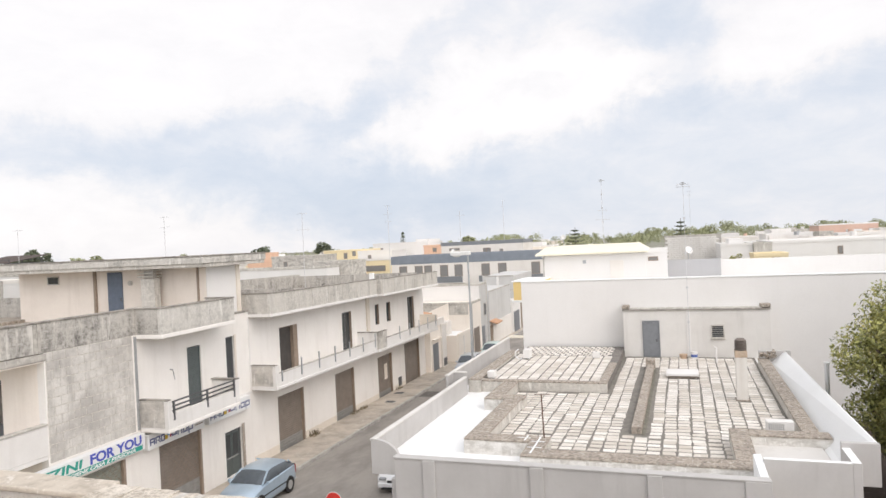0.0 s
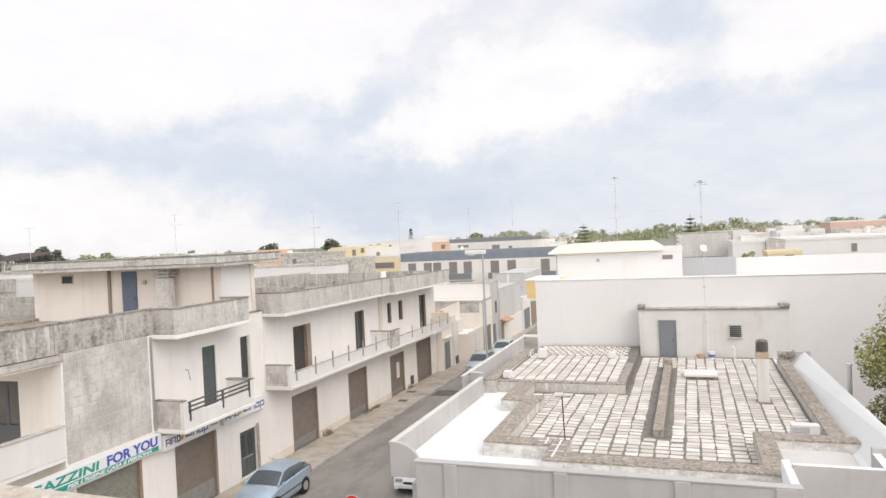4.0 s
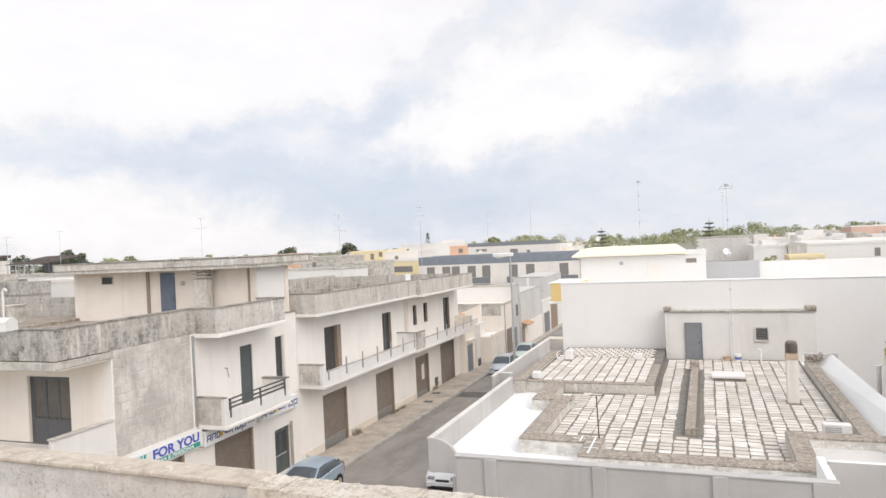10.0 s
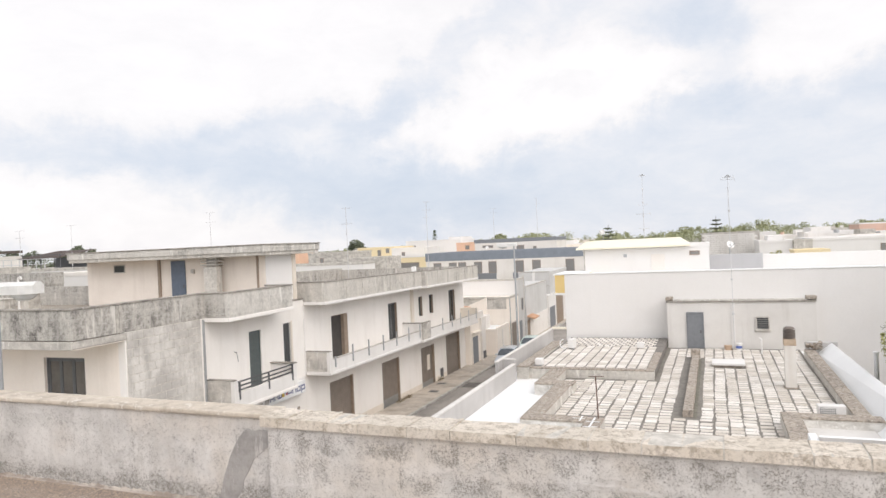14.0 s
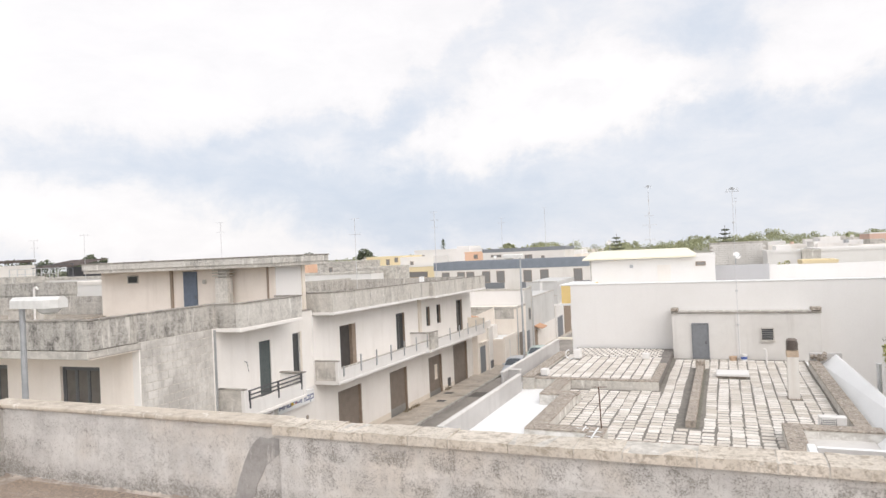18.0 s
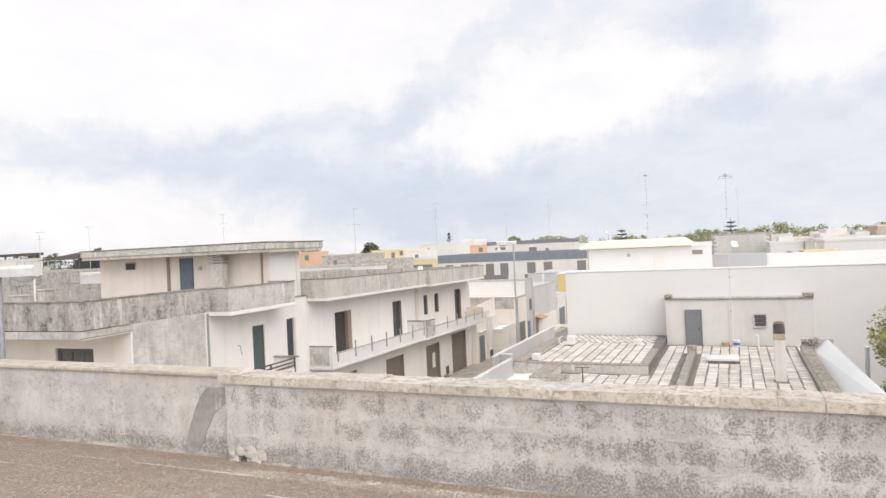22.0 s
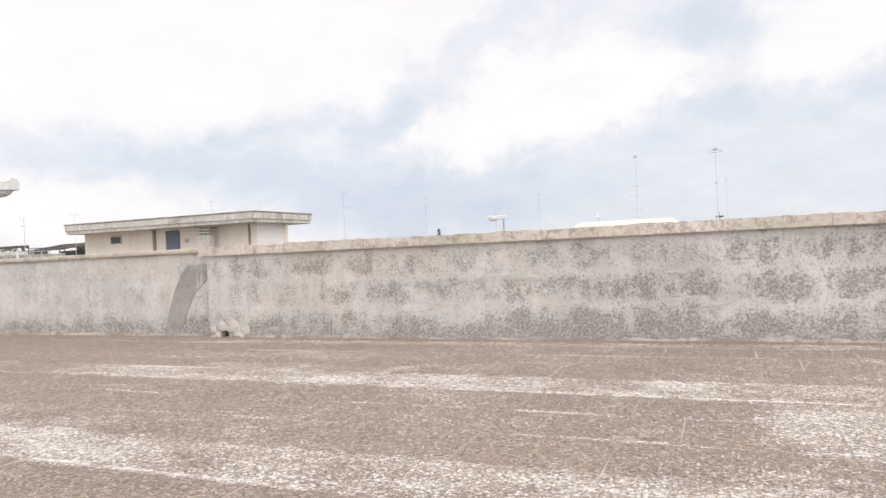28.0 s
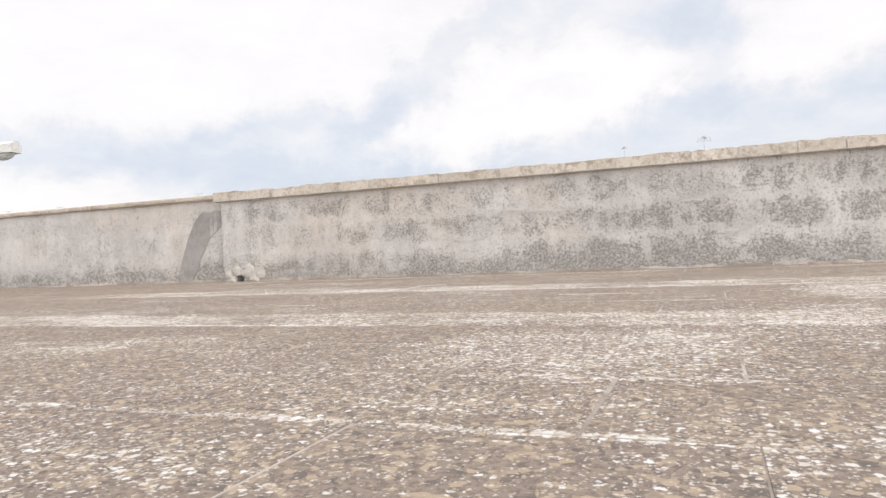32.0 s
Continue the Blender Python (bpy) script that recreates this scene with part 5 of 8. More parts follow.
w = part("window", ring_x(-13.06, -13.02, 63.9, 64.9, 2.5, 3.8, 0.07), CONCL, white_house)
part("pane", boxes((-13.055, -13.04, 63.97, 64.83, 2.57, 3.73)), DARKFRAME, w)
part("street_door", boxes((-13.06, -13.0, 62.9, 63.9, -0.85, 1.5)), GREYDOOR, white_house, "grey street door")
part("corner_post", bevel(boxes((-13.2, -13.0, 65.3, 65.5, -1, 6.1)), 0.01), CONC, white_house)
grey_house = thing("grey_house", "flat grey rendered house with a pale plinth wall", "building")
part("wall", boxes((-24, -12.9, 65.6, 76.6, -2, 4.8)), GREYW, grey_house)
part("coping", bevel(boxes((-24, -12.86, 65.55, 65.8, 4.8, 4.9), (-13.1, -12.86, 65.8, 76.6, 4.8, 4.9)), 0.01), CONCL, grey_house)
part("plinth_wall", boxes((-12.9, -12.82, 66.9, 76.6, -1.2, 1.4)), WARM, grey_house, "pale plinth wall")
bm = bmesh.new()
box(bm, -0.45, 0.45, -1.3, 1.3, -0.05, 0.05, Matrix.Translation((-12.5, 67.0, 1.55)) @ Matrix.Rotation(radians(18), 4, "Y"))
part("canopy", bm, CANOPY, grey_house, "small terracotta canopy")
part("street_door", boxes((-12.9, -12.83, 65.75, 66.7, -0.95, 1.2)), BROWNF, grey_house, "brown street door")
far_row = thing("terraced_house", "low pale house with a blue-grey garage and a brown doorway", "building")
part("wall", boxes((-24, -12.7, 76.7, 100, -2.2, 2.9)), WHITE, far_row)
part("garage_door", slats_x(-12.69, 77.2, 80.6, -1.15, 1.4, 0.2, 0.02), GREYDOOR, far_row, "blue-grey garage door")
part("doorway", boxes((-12.7, -12.64, 81.6, 86.2, -1.2, 2.6)), BROWNF, far_row, "brown recessed doorway")
grey_top = thing("grey_house", "grey upper house with a white corner column", "building")
part("wall", boxes((-16.9, -12.95, 79, 92, -2, 5.7)), GREYW, grey_top)
part("column", boxes((-15.1, -14.8, 78.9, 79.0, 2.9, 5.7)), BRIGHT, grey_top)
part("coping", bevel(boxes((-16.95, -12.9, 78.95, 79.2, 5.7, 5.82), (-16.95, -12.9, 78.9, 78.95, 3.95, 4.05)), 0.01), CONCL, grey_top)


# ---- low white building with the tiled roof ----
RM = Matrix.Translation((-4.46, 15.24, 0)) @ Matrix.Rotation(radians(-1.8), 4, "Z")
# white render: its shade is put into a greyer base, with dirt streaks on top
DIRTYSHADEW = plaster("dirty_shaded_white_render", (0.53, 0.51, 0.492), (0.335, 0.318, 0.30), 0.45, 0.5)
HUTW = plaster("pale_grey_hut_render", (0.71, 0.685, 0.65), (0.46, 0.43, 0.39), 0.4, 0.55)
TZ = 3.45
low_building = thing("low_building", "low white building with a stone-tiled flat roof", "building", RM)
for row in ((1.72, 11.25, -1.8, 20.7, -0.8, 3.2), (11.26, 13.3, -0.3, 20.7, -0.8, 3.19), (13.31, 14.2, 6, 20.7, -0.8, 3.18), (11.26, 13.3, -1.9, -0.31, -0.8, 3.2)):
    part("wall", boxes(row), GREYW, low_building)
part("terrace_slab", bevel(boxes((0.0, 13.5, 0, 20.7, 3.2, 3.36), (1.72, 11.25, -1.85, 0, 3.18, 3.36)), 0.01), LIME, low_building, "brilliant white sealed terrace gutter")
part("front_wall", bevel(boxes((1.69, 11.27, -2.08, -1.86, 0, 4.3)), 0.015), DIRTYSHADEW, low_building, "grey-streaked front parapet wall")
part("coping", bevel(boxes((1.66, 11.3, -2.11, -1.83, 4.3, 4.35)), 0.01), DIRTYSHADEW, low_building)
for u in (2.55, 5.55, 8.5):
    part("pilaster", bevel(boxes((u, u + 0.36, -2.14, -2.08, 0, 4.3)), 0.01), DIRTYSHADEW, low_building)
part("pilaster", bevel(boxes((10.72, 11.3, -2.12, -2.08, 0, 4.3)), 0.01), DIRTYSHADEW, low_building)
# rounded return between the side parapet and the front wall
bm = bmesh.new()
prof = [(0.0, 4.17)] + [(0.95 * math.sin(a) ** 0.9 + 0.0, 3.55 + 0.62 * math.cos(a)) for a in [radians(10 + 8 * i) for i in range(11)]]
prof = [(u, z) for u, z in prof] + [(1.69, 3.5), (1.69, 3.08), (0.0, 3.08)]
f = [[bm.verts.new((u, v, z)) for u, z in prof] for v in (-0.06, 0.08)]
bm.faces.new(f[0])
bm.faces.new(f[1][::-1])
for i in range(len(prof)):
    j = (i + 1) % len(prof)
    bm.faces.new((f[0][i], f[0][j], f[1][j], f[1][i]))
part("curved_return", bm, DIRTYSHADEW, low_building, "white parapet end with a curved top")
part("return_wall", bevel(boxes((1.5, 1.69, -1.9, 0.08, 3.08, 3.66)), 0.01), DIRTYSHADEW, low_building)
part("side_parapet", bevel(boxes((0, 0.13, 0.09, 9.7, 3.0, 4.13)), 0.012), DIRTYSHADEW, low_building, "grey-stained white side parapet")
part("coping", bevel(boxes((-0.03, 0.16, -0.06, 9.75, 4.13, 4.18)), 0.01), HUTW, low_building)
part("side_parapet", bevel(boxes((-0.62, -0.5, 9.0, 20.6, 2.5, 4.33), (-0.5, 0.1, 9.75, 9.87, 3.36, 4.33)), 0.012), DIRTYSHADEW, low_building, "grey-stained white side parapet")
part("coping", bevel(boxes((-0.65, -0.47, 8.97, 20.6, 4.33, 4.38), (-0.47, 0.13, 9.72, 9.9, 4.33, 4.38)), 0.01), HUTW, low_building)
part("terrace_slab", boxes((-0.62, 0.0, 9.0, 20.7, 3.0, 3.34)), LIME, low_building)
# stone kerbs round the roof fields, limewashed on their flanks
KERBLIME = weathered("limewashed_kerb_flank", (0.74, 0.72, 0.68), (0.40, 0.37, 0.33), (0.8, 0.78, 0.75), 0.5, 0.5)


def kerb(u0, u1, v0, v1, z1):
    k = part("roof_kerb", boxes((u0 + 0.004, u1 - 0.004, v0 + 0.004, v1 - 0.004, 3.36, z1 - 0.07)), CONC, low_building)
    if v0 < 8:
        part("limewash_skirt", boxes((u0, u1, v0 - 0.01, v0 + 0.003, 3.36, z1 - 0.1)), KERBLIME, k)
    part("kerb_cap", bevel(boxes((u0, u1, v0, v1, z1 - 0.07, z1)), 0.018), STONE, k, "brown lichen-covered stone cap")


for row in ((2.55, 3.22, 1.6, 7.2, 3.87), (3.22, 4.72, 1.6, 2.25, 3.87), (4.72, 5.3, 0.28, 2.25, 3.85), (1.65, 3.3, 7.2, 7.9, 3.86), (1.65, 2.35, 7.9, 10.4, 3.86),
            (5.3, 11.3, 0.28, 0.95, 3.85), (10.72, 11.3, 0.95, 4.2, 3.85), (11.3, 13.6, 3.6, 4.2, 3.84), (12.85, 13.35, 4.2, 17.2, 3.84),
            (0.05, 0.62, 10.2, 18.2, 3.98), (0.62, 2.35, 10.4, 10.75, 3.9), (2.35, 6.25, 10.4, 10.75, 3.9), (5.9, 6.25, 10.75, 15.2, 3.9)):
    kerb(*row)
for row in ((4.80, 5.25, 0.95, 1.0), (4.80, 5.25, 1.55, 1.6), (4.55, 4.60, 1.62, 2.2), (4.98, 5.04, 0.4, 2.1), (4.3, 4.72, 1.9, 1.94)):
    part("whitewash_line", boxes((*row, 3.872, 3.878)), LIME, low_building, "dab of white waterproofing on the stones")
JOINT = weathered("dark_tile_joint", (0.25, 0.23, 0.20), (0.15, 0.135, 0.12), (0.36, 0.33, 0.29), 0.5, 0.1)
part("roof", boxes((2.36, 12.9, 2.25, 20.6, 3.361, TZ - 0.001)), JOINT, low_building, "dark mossy joints between the tiles")
part("roof_front", boxes((5.28, 12.9, 0.95, 2.25, 3.361, TZ - 0.001)), JOINT, low_building)
part("slab", boxes((0.62, 6.25, 10.75, 20.6, 3.361, 3.815)), weathered("dark_slab_joint", (0.22, 0.20, 0.18), (0.13, 0.12, 0.11), (0.3, 0.28, 0.25), 0.5, 0.1), low_building, "raised tiled roof field")
beam = part("roof_beam", bevel(boxes((7.66, 8.0, 4.4, 15.9, TZ - 0.05, 3.7)), 0.02), STONE, low_building, "long lichen-covered stone beam across the roof")
part("pier", bevel(boxes((7.6, 8.05, 15.9, 16.3, TZ - 0.05, 3.95)), 0.02), STONE, beam)
# narrow dark strip along the right edge of the beam
part("dark_strip", boxes((8.0, 8.12, 4.3, 16.0, TZ - 0.04, TZ + 0.012)), weathered("dark_beam_edge", (0.21, 0.20, 0.16), (0.12, 0.115, 0.09), (0.3, 0.28, 0.24), 0.4, 0.1), beam)
# right-hand parapets
part("box_wall", bevel(boxes((11.3, 13.3, -0.42, -0.26, 3.35, 4.33)), 0.012), DIRTYSHADEW, low_building, "white stepped parapet box")
part("box_floor", boxes((11.25, 13.3, -0.26, 3.6, 3.36, 3.52), (13.3, 13.9, 1.0, 17.4, 3.36, 3.45)), HUTW, low_building)
part("coping", bevel(boxes((11.302, 13.3, -0.418, -0.262, 4.331, 4.345), (13.302, 13.5, -0.42, 0.85, 4.351, 4.362)), 0.004), LIME, low_building, "limewashed wall top")
part("side_wall", bevel(boxes((11.1, 11.3, -1.85, 0.28, 3.3, 4.25)), 0.012), LIME, low_building)
part("box_wall", bevel(boxes((13.3, 14.2, 0.85, 1.0, 3.36, 4.5), (13.3, 13.505, -0.42, 0.85, 3.3, 4.35)), 0.012), DIRTYSHADEW, low_building)
bm = bmesh.new()      # right parapet: broad, its inner side battered down to the gutter
pr = [(14.2, 3.46), (14.2, 4.42), (14.13, 4.46), (14.04, 4.40), (13.5, 3.58), (13.36, 3.47), (13.36, 3.44)]
f = [[bm.verts.new((u, v, z + (dz if z > 4 else 0))) for u, z in pr] for v, dz in ((1.0, 0.04), (17.6, -0.36))]
bm.faces.new(f[0])
bm.faces.new(f[1][::-1])
for i in range(len(pr)):
    j = (i + 1) % len(pr)
    bm.faces.new((f[0][i], f[0][j], f[1][j], f[1][i]))
part("battered_parapet", bm, LIME, low_building, "white parapet with a battered inner face")
part("back_wall", bevel(boxes((12.95, 14.4, 17.6, 17.8, 3.3, 4.15)), 0.02), DIRTYSHADEW, low_building, "grey end wall of the gutter")
part("yard_side_wall", bevel(boxes((13.34, 13.5, -3.4, -0.44, 0, 3.22)), 0.015), plaster("brown_yard_plaster", (0.42, 0.30, 0.23), (0.24, 0.17, 0.13), 0.5, 0.4), low_building, "brown plastered yard wall")
# glazed grid below the box
g = part("skylight_grid", boxes((11.3, 13.3, -1.9, -1.75, 3.2, 3.34)), CONCL, low_building, "pale stone grid over a yard opening")
part("grid_edge", boxes((11.3, 13.3, -0.6, -0.44, 3.2, 3.34)), CONCL, g)
for u in (11.3, 11.75, 12.2, 12.65, 13.1):
    part("grid_rib", boxes((u, u + 0.18, -1.75, -0.6, 3.2, 3.335)), CONCL, g)
part("grid_rib", boxes((11.3, 13.3, -1.22, -1.1, 3.336, 3.345)), CONCL, g)
part("pane", boxes((11.3, 13.3, -1.75, -0.6, 3.201, 3.22)), GREYDOOR, g)
# hut on the roof
hut = part("roof_hut", boxes((6.3, 13.75, 19.5, 20.7, 3.36, 6.0)), HUTW, low_building, "grey rendered stair hut on the roof")
part("hut_coping", bevel(boxes((6.25, 13.8, 19.42, 19.72, 6.0, 6.07), (6.25, 6.6, 19.72, 20.7, 6.0, 6.2), (13.45, 13.8, 19.72, 20.7, 6.0, 6.2)), 0.015), COPEDARK, hut)
part("conduit", bevel(boxes((9.62, 9.82, 19.47, 19.5, 3.4, 6.0)), 0.006), BRIGHT, hut, "pale cable duct rising to the aerial")
for row in ((6.25, 6.62, 19.42, 20.0, 6.12, 6.3), (13.3, 13.8, 19.42, 20.0, 6.12, 6.3)):
    part("hut_coping", bevel(boxes(row), 0.02), STONE, hut)
for i in range(14):
    part("hut_tile", boxes((6.7 + 0.47 * i, 7.13 + 0.47 * i, 19.47, 20.1, 6.07, 6.12)), CONCL, hut)
d = part("hut_door", ring_y(19.42, 19.5, 7.32, 8.22, 3.42, 5.45, 0.06, False), GREYDOOR, low_building, "slate grey metal door")
part("leaf", bevel(boxes((7.38, 8.16, 19.44, 19.49, 3.45, 5.38)), 0.008), GREYDOOR, d)
part("handle", boxes((8.02, 8.08, 19.4, 19.44, 4.3, 4.45)), IRON, d)
l = part("louvre_window", ring_y(19.42, 19.5, 10.85, 11.5, 4.5, 5.2, 0.05), CONCL, low_building, "small louvred vent window")
for i in range(6):
    bm = bmesh.new()
    box(bm, 10.9, 11.45, -0.04, 0.04, -0.008, 0.008, Matrix.Translation((0, 19.45, 4.6 + 0.1 * i)) @ Matrix.Rotation(radians(35), 4, "X"))
    part("slat", bm, DARKFRAME, l)
part("sill", bevel(boxes((10.8, 11.55, 19.38, 19.5, 4.44, 4.5)), 0.008), CONCL, l)
CU, CV = 11.58, 9.85
CHIMW = plaster("streaked_chimney_render", (0.74, 0.71, 0.665), (0.50, 0.44, 0.36), 0.5, 0.7)
ch = part("chimney", bevel(boxes((CU - 0.21, CU + 0.21, CV - 0.2, CV + 0.2, TZ - 0.05, 5.28)), 0.012), CHIMW, low_building, "white square chimney with a ribbed metal cowl")
part("collar", bevel(boxes((CU - 0.225, CU + 0.225, CV - 0.215, CV + 0.215, 5.18, 5.44)), 0.014), plain("tan_collar", (0.55, 0.43, 0.32), 0.85, 0, 0.35), ch, "tan stained collar")
part("foot", bevel(boxes((CU - 0.27, CU + 0.27, CV - 0.26, CV + 0.26, TZ - 0.05, TZ + 0.05)), 0.02), STONE, ch)
bm = bmesh.new()
cyl(bm, (CU, CV, 5.44), (CU, CV, 5.84), 0.14, n=14)
for i in range(6):
    cyl(bm, (CU, CV, 5.47 + 0.06 * i), (CU, CV, 5.495 + 0.06 * i), 0.24, 0.22, 18)
cyl(bm, (CU, CV, 5.84), (CU, CV, 5.92), 0.23, 0.14, 18)
part("cowl", bm, plain("dark_brown_metal", (0.20, 0.165, 0.14), 0.6, 0.2), ch, "dark finned metal cowl")
sk = part("roof_hatch", bevel(boxes((8.6, 10.05, 13.7, 14.9, TZ + 0.12, TZ + 0.24)), 0.02), BRIGHT, low_building, "white skylight hatch")
part("upstand", boxes((8.7, 9.95, 13.8, 14.8, TZ - 0.05, TZ + 0.12)), STONE, sk)


def slot_box(u0, u1, v0, v1, z0, z1, fan_u, label):
    """An outdoor air-conditioner: case, ribbed fan grille and feet."""
    ob = thing("air_conditioner", label, "air conditioner", RM @ Matrix.Translation((u0, v0, z0)))
    w, d, h = u1 - u0, v1 - v0, z1 - z0
    part("case", bevel(boxes((0, w, 0, d, 0.05, h)), 0.015), BRIGHT, ob)
    part("foot", boxes((0.05, 0.13, 0, d, 0, 0.05)), STEEL, ob)
    part("foot", boxes((w - 0.13, w - 0.05, 0, d, 0, 0.05)), STEEL, ob)
    if fan_u:
        g = part("fan_recess", boxes((0.04, w * 0.66, -0.012, 0, 0.1, h - 0.06)), DARKFRAME, ob)
        bm = bmesh.new()
        for i in range(9):
            x = 0.05 + (w * 0.66 - 0.06) * i / 8
            box(bm, x - 0.012, x + 0.012, -0.024, -0.012, 0.1, h - 0.06)
        for i in range(6):
            z = 0.12 + (h - 0.2) * i / 5
            box(bm, 0.04, w * 0.66, -0.028, -0.024, z - 0.012, z + 0.012)
        part("grille", bm, BRIGHT, g)


slot_box(11.9, 12.72, 4.75, 5.1, TZ, TZ + 0.52, True, "white air-conditioner with a grille standing on the tiled roof")
slot_box(0.78, 1.12, 10.85, 11.3, 3.86, 4.2, False, "white air-conditioner standing on the roof kerb")
slot_box(1.32, 1.68, 16.0, 16.6, 3.86, 4.36, False, "white air-conditioner near the blank white wall")
bm = bmesh.new()
for i in range(8):
    a = radians(10 + 25 * i)
    b = radians(35 + 25 * i)
    cyl(bm, (1.1 - 0.25 * math.sin(a), 16.2, 4.1 + 0.25 * math.cos(a)), (1.1 - 0.25 * math.sin(b), 16.2, 4.1 + 0.25 * math.cos(b)), 0.03, n=6)
solid("insulated_hose", bm, LIME, "white insulated hose looping beside the air-conditioner", "hose", RM)
solid("vent_block", bevel(boxes((4.9, 5.25, 16.6, 16.95, 3.86, 4.15)), 0.015), BRIGHT, "small white vent block on the raised roof", "vent", RM)


def bucket(u, v, h, r, mat, label, band=None):
    ob = thing("bucket", label, "bucket", RM @ Matrix.Translation((u, v, TZ)))
    bm = bmesh.new()
    cyl(bm, (0, 0, 0), (0, 0, h), r * 0.85, r, 14)
    part("body", bm, mat, ob, smooth=True)
    bm = bmesh.new()
    cyl(bm, (0, 0, h), (0, 0, h + 0.02), r * 1.06, r * 1.06, 14)
    part("rim", bm, mat, ob)
    if band:
        bm = bmesh.new()
        cyl(bm, (0, 0, h * 0.3), (0, 0, h * 0.7), r * 0.93, r * 0.98, 14)
        part("label_band", bm, band, ob)


bucket(9.95, 19.0, 0.36, 0.17, BRIGHT, "white plastic paint bucket with a blue band", plain("blue_band", (0.10, 0.16, 0.42), 0.5))
bucket(9.4, 19.05, 0.22, 0.2, plain("tan_clay", (0.52, 0.38, 0.27), 0.85), "low tan clay pot by the hut")
bm = bmesh.new()
cyl(bm, (11.0, 18.0, TZ - 0.05), (11.0, 18.0, TZ + 0.75), 0.045, n=10)
cyl(bm, (11.0, 18.0, TZ + 0.75), (10.9, 18.0, TZ + 0.82), 0.045, 0.05, 10)
solid("vent_pipe", bm, BRIGHT, "thin white vent pipe on the tiled roof", "pipe", RM)
bm = bmesh.new()
cyl(bm, (5.12, 2.1, 3.62), (5.08, 2.1, 5.25), 0.022, n=8)
cyl(bm, (4.85, 2.1, 5.24), (5.35, 2.1, 5.26), 0.012, n=6)
solid("rusty_rod", bm, plain("rusty_iron", (0.17, 0.10, 0.07), 0.85, 0.3), "thin rusty iron rod on the roof kerb", "rod", RM)
bm = bmesh.new()
cyl(bm, (15.0, 12.2, 2.0), (15.0, 12.2, 4.5), 0.09, n=12)
cyl(bm, (15.0, 12.2, 4.5), (15.0, 12.2, 4.58), 0.12, n=12)
solid("flue_pipe", bm, LIME, "pale flue pipe with a cap beside the parapet", "pipe", RM)
bm = bmesh.new()
rr = random.Random(3)
for i in range(26):
    m = Matrix.Translation((13.35 + rr.uniform(-0.35, 0.35), 17.2 + rr.uniform(-0.3, 0.3), 3.9 + rr.uniform(0, 0.25))) @ Euler((rr.uniform(0, 3), rr.uniform(0, 3), rr.uniform(0, 3))).to_matrix().to_4x4()
    s = rr.uniform(0.05, 0.11)
    box(bm, -s, s, -s * 0.7, s * 0.7, -s * 0.4, s * 0.4, m)
solid("rubble_heap", bm, STONE, "small heap of broken stones on the kerb", "rubble", RM)

# ---- blank white building behind ----
white_building = thing("white_building", "tall blank white building behind the low roof", "building", RM)
part("wall", bevel(boxes((0.3, 46, 20.72, 21.0, -1, 7.66)), 0.02), BRIGHT, white_building, "blank bright white plaster wall")
part("coping", bevel(boxes((0.26, 46, 20.68, 21.06, 7.66, 7.73)), 0.012), LIME, white_building)
part("side_wall", boxes((0.3, 0.6, 21.0, 32, -1, 6.95)), BRIGHT, white_building)
part("roof", boxes((0.6, 46, 21.0, 44, 4.3, 4.5)), LIME, white_building)
YELLOW = plaster("yellow_plaster", (0.80, 0.60, 0.26), (0.66, 0.48, 0.22), 0.3, 0.25)
b = part("yellow_balcony", bevel(boxes((-1.6, 0.3, 26.6, 31, 6.05, 7.3)), 0.015), YELLOW, white_building, "yellow-sided balcony box")
part("balcony_floor", bevel(boxes((-1.75, 0.3, 26.5, 31.1, 5.9, 6.05)), 0.012), LIME, b)
part("coping", bevel(boxes((-1.7, 0.3, 26.55, 31.05, 7.3, 7.37)), 0.01), LIME, b)
part("doorway", boxes((0.26, 0.3, 27.6, 28.6, 3.2, 5.6)), BROWNF, white_building, "brown recessed doorway")
part("ledge", bevel(boxes((-0.6, 0.3, 20.62, 21.0, 4.3, 4.42)), 0.012), plaster("pale_yellow_plaster", (0.80, 0.75, 0.63), (0.68, 0.62, 0.5), 0.3, 0.2), white_building, "pale yellow balcony ledge")
part("inner_wall", bevel(boxes((8.4, 12.3, 36.0, 36.25, 4.5, 8.1)), 0.012), plaster("mid_grey_paint", (0.46, 0.455, 0.46), (0.36, 0.355, 0.355), 0.25, 0.2), white_building, "mid grey painted roof wall")
part("inner_wall", bevel(boxes((12.3, 24.8, 36.3, 36.55, 4.5, 8.0), (24.6, 25.0, 21.1, 36.3, 4.5, 7.55)), 0.012), BRIGHT, white_building)
part("sloped_roof", boxes((25.0, 46, 24, 44, 4.5, 7.35)), BRIGHT, white_building)


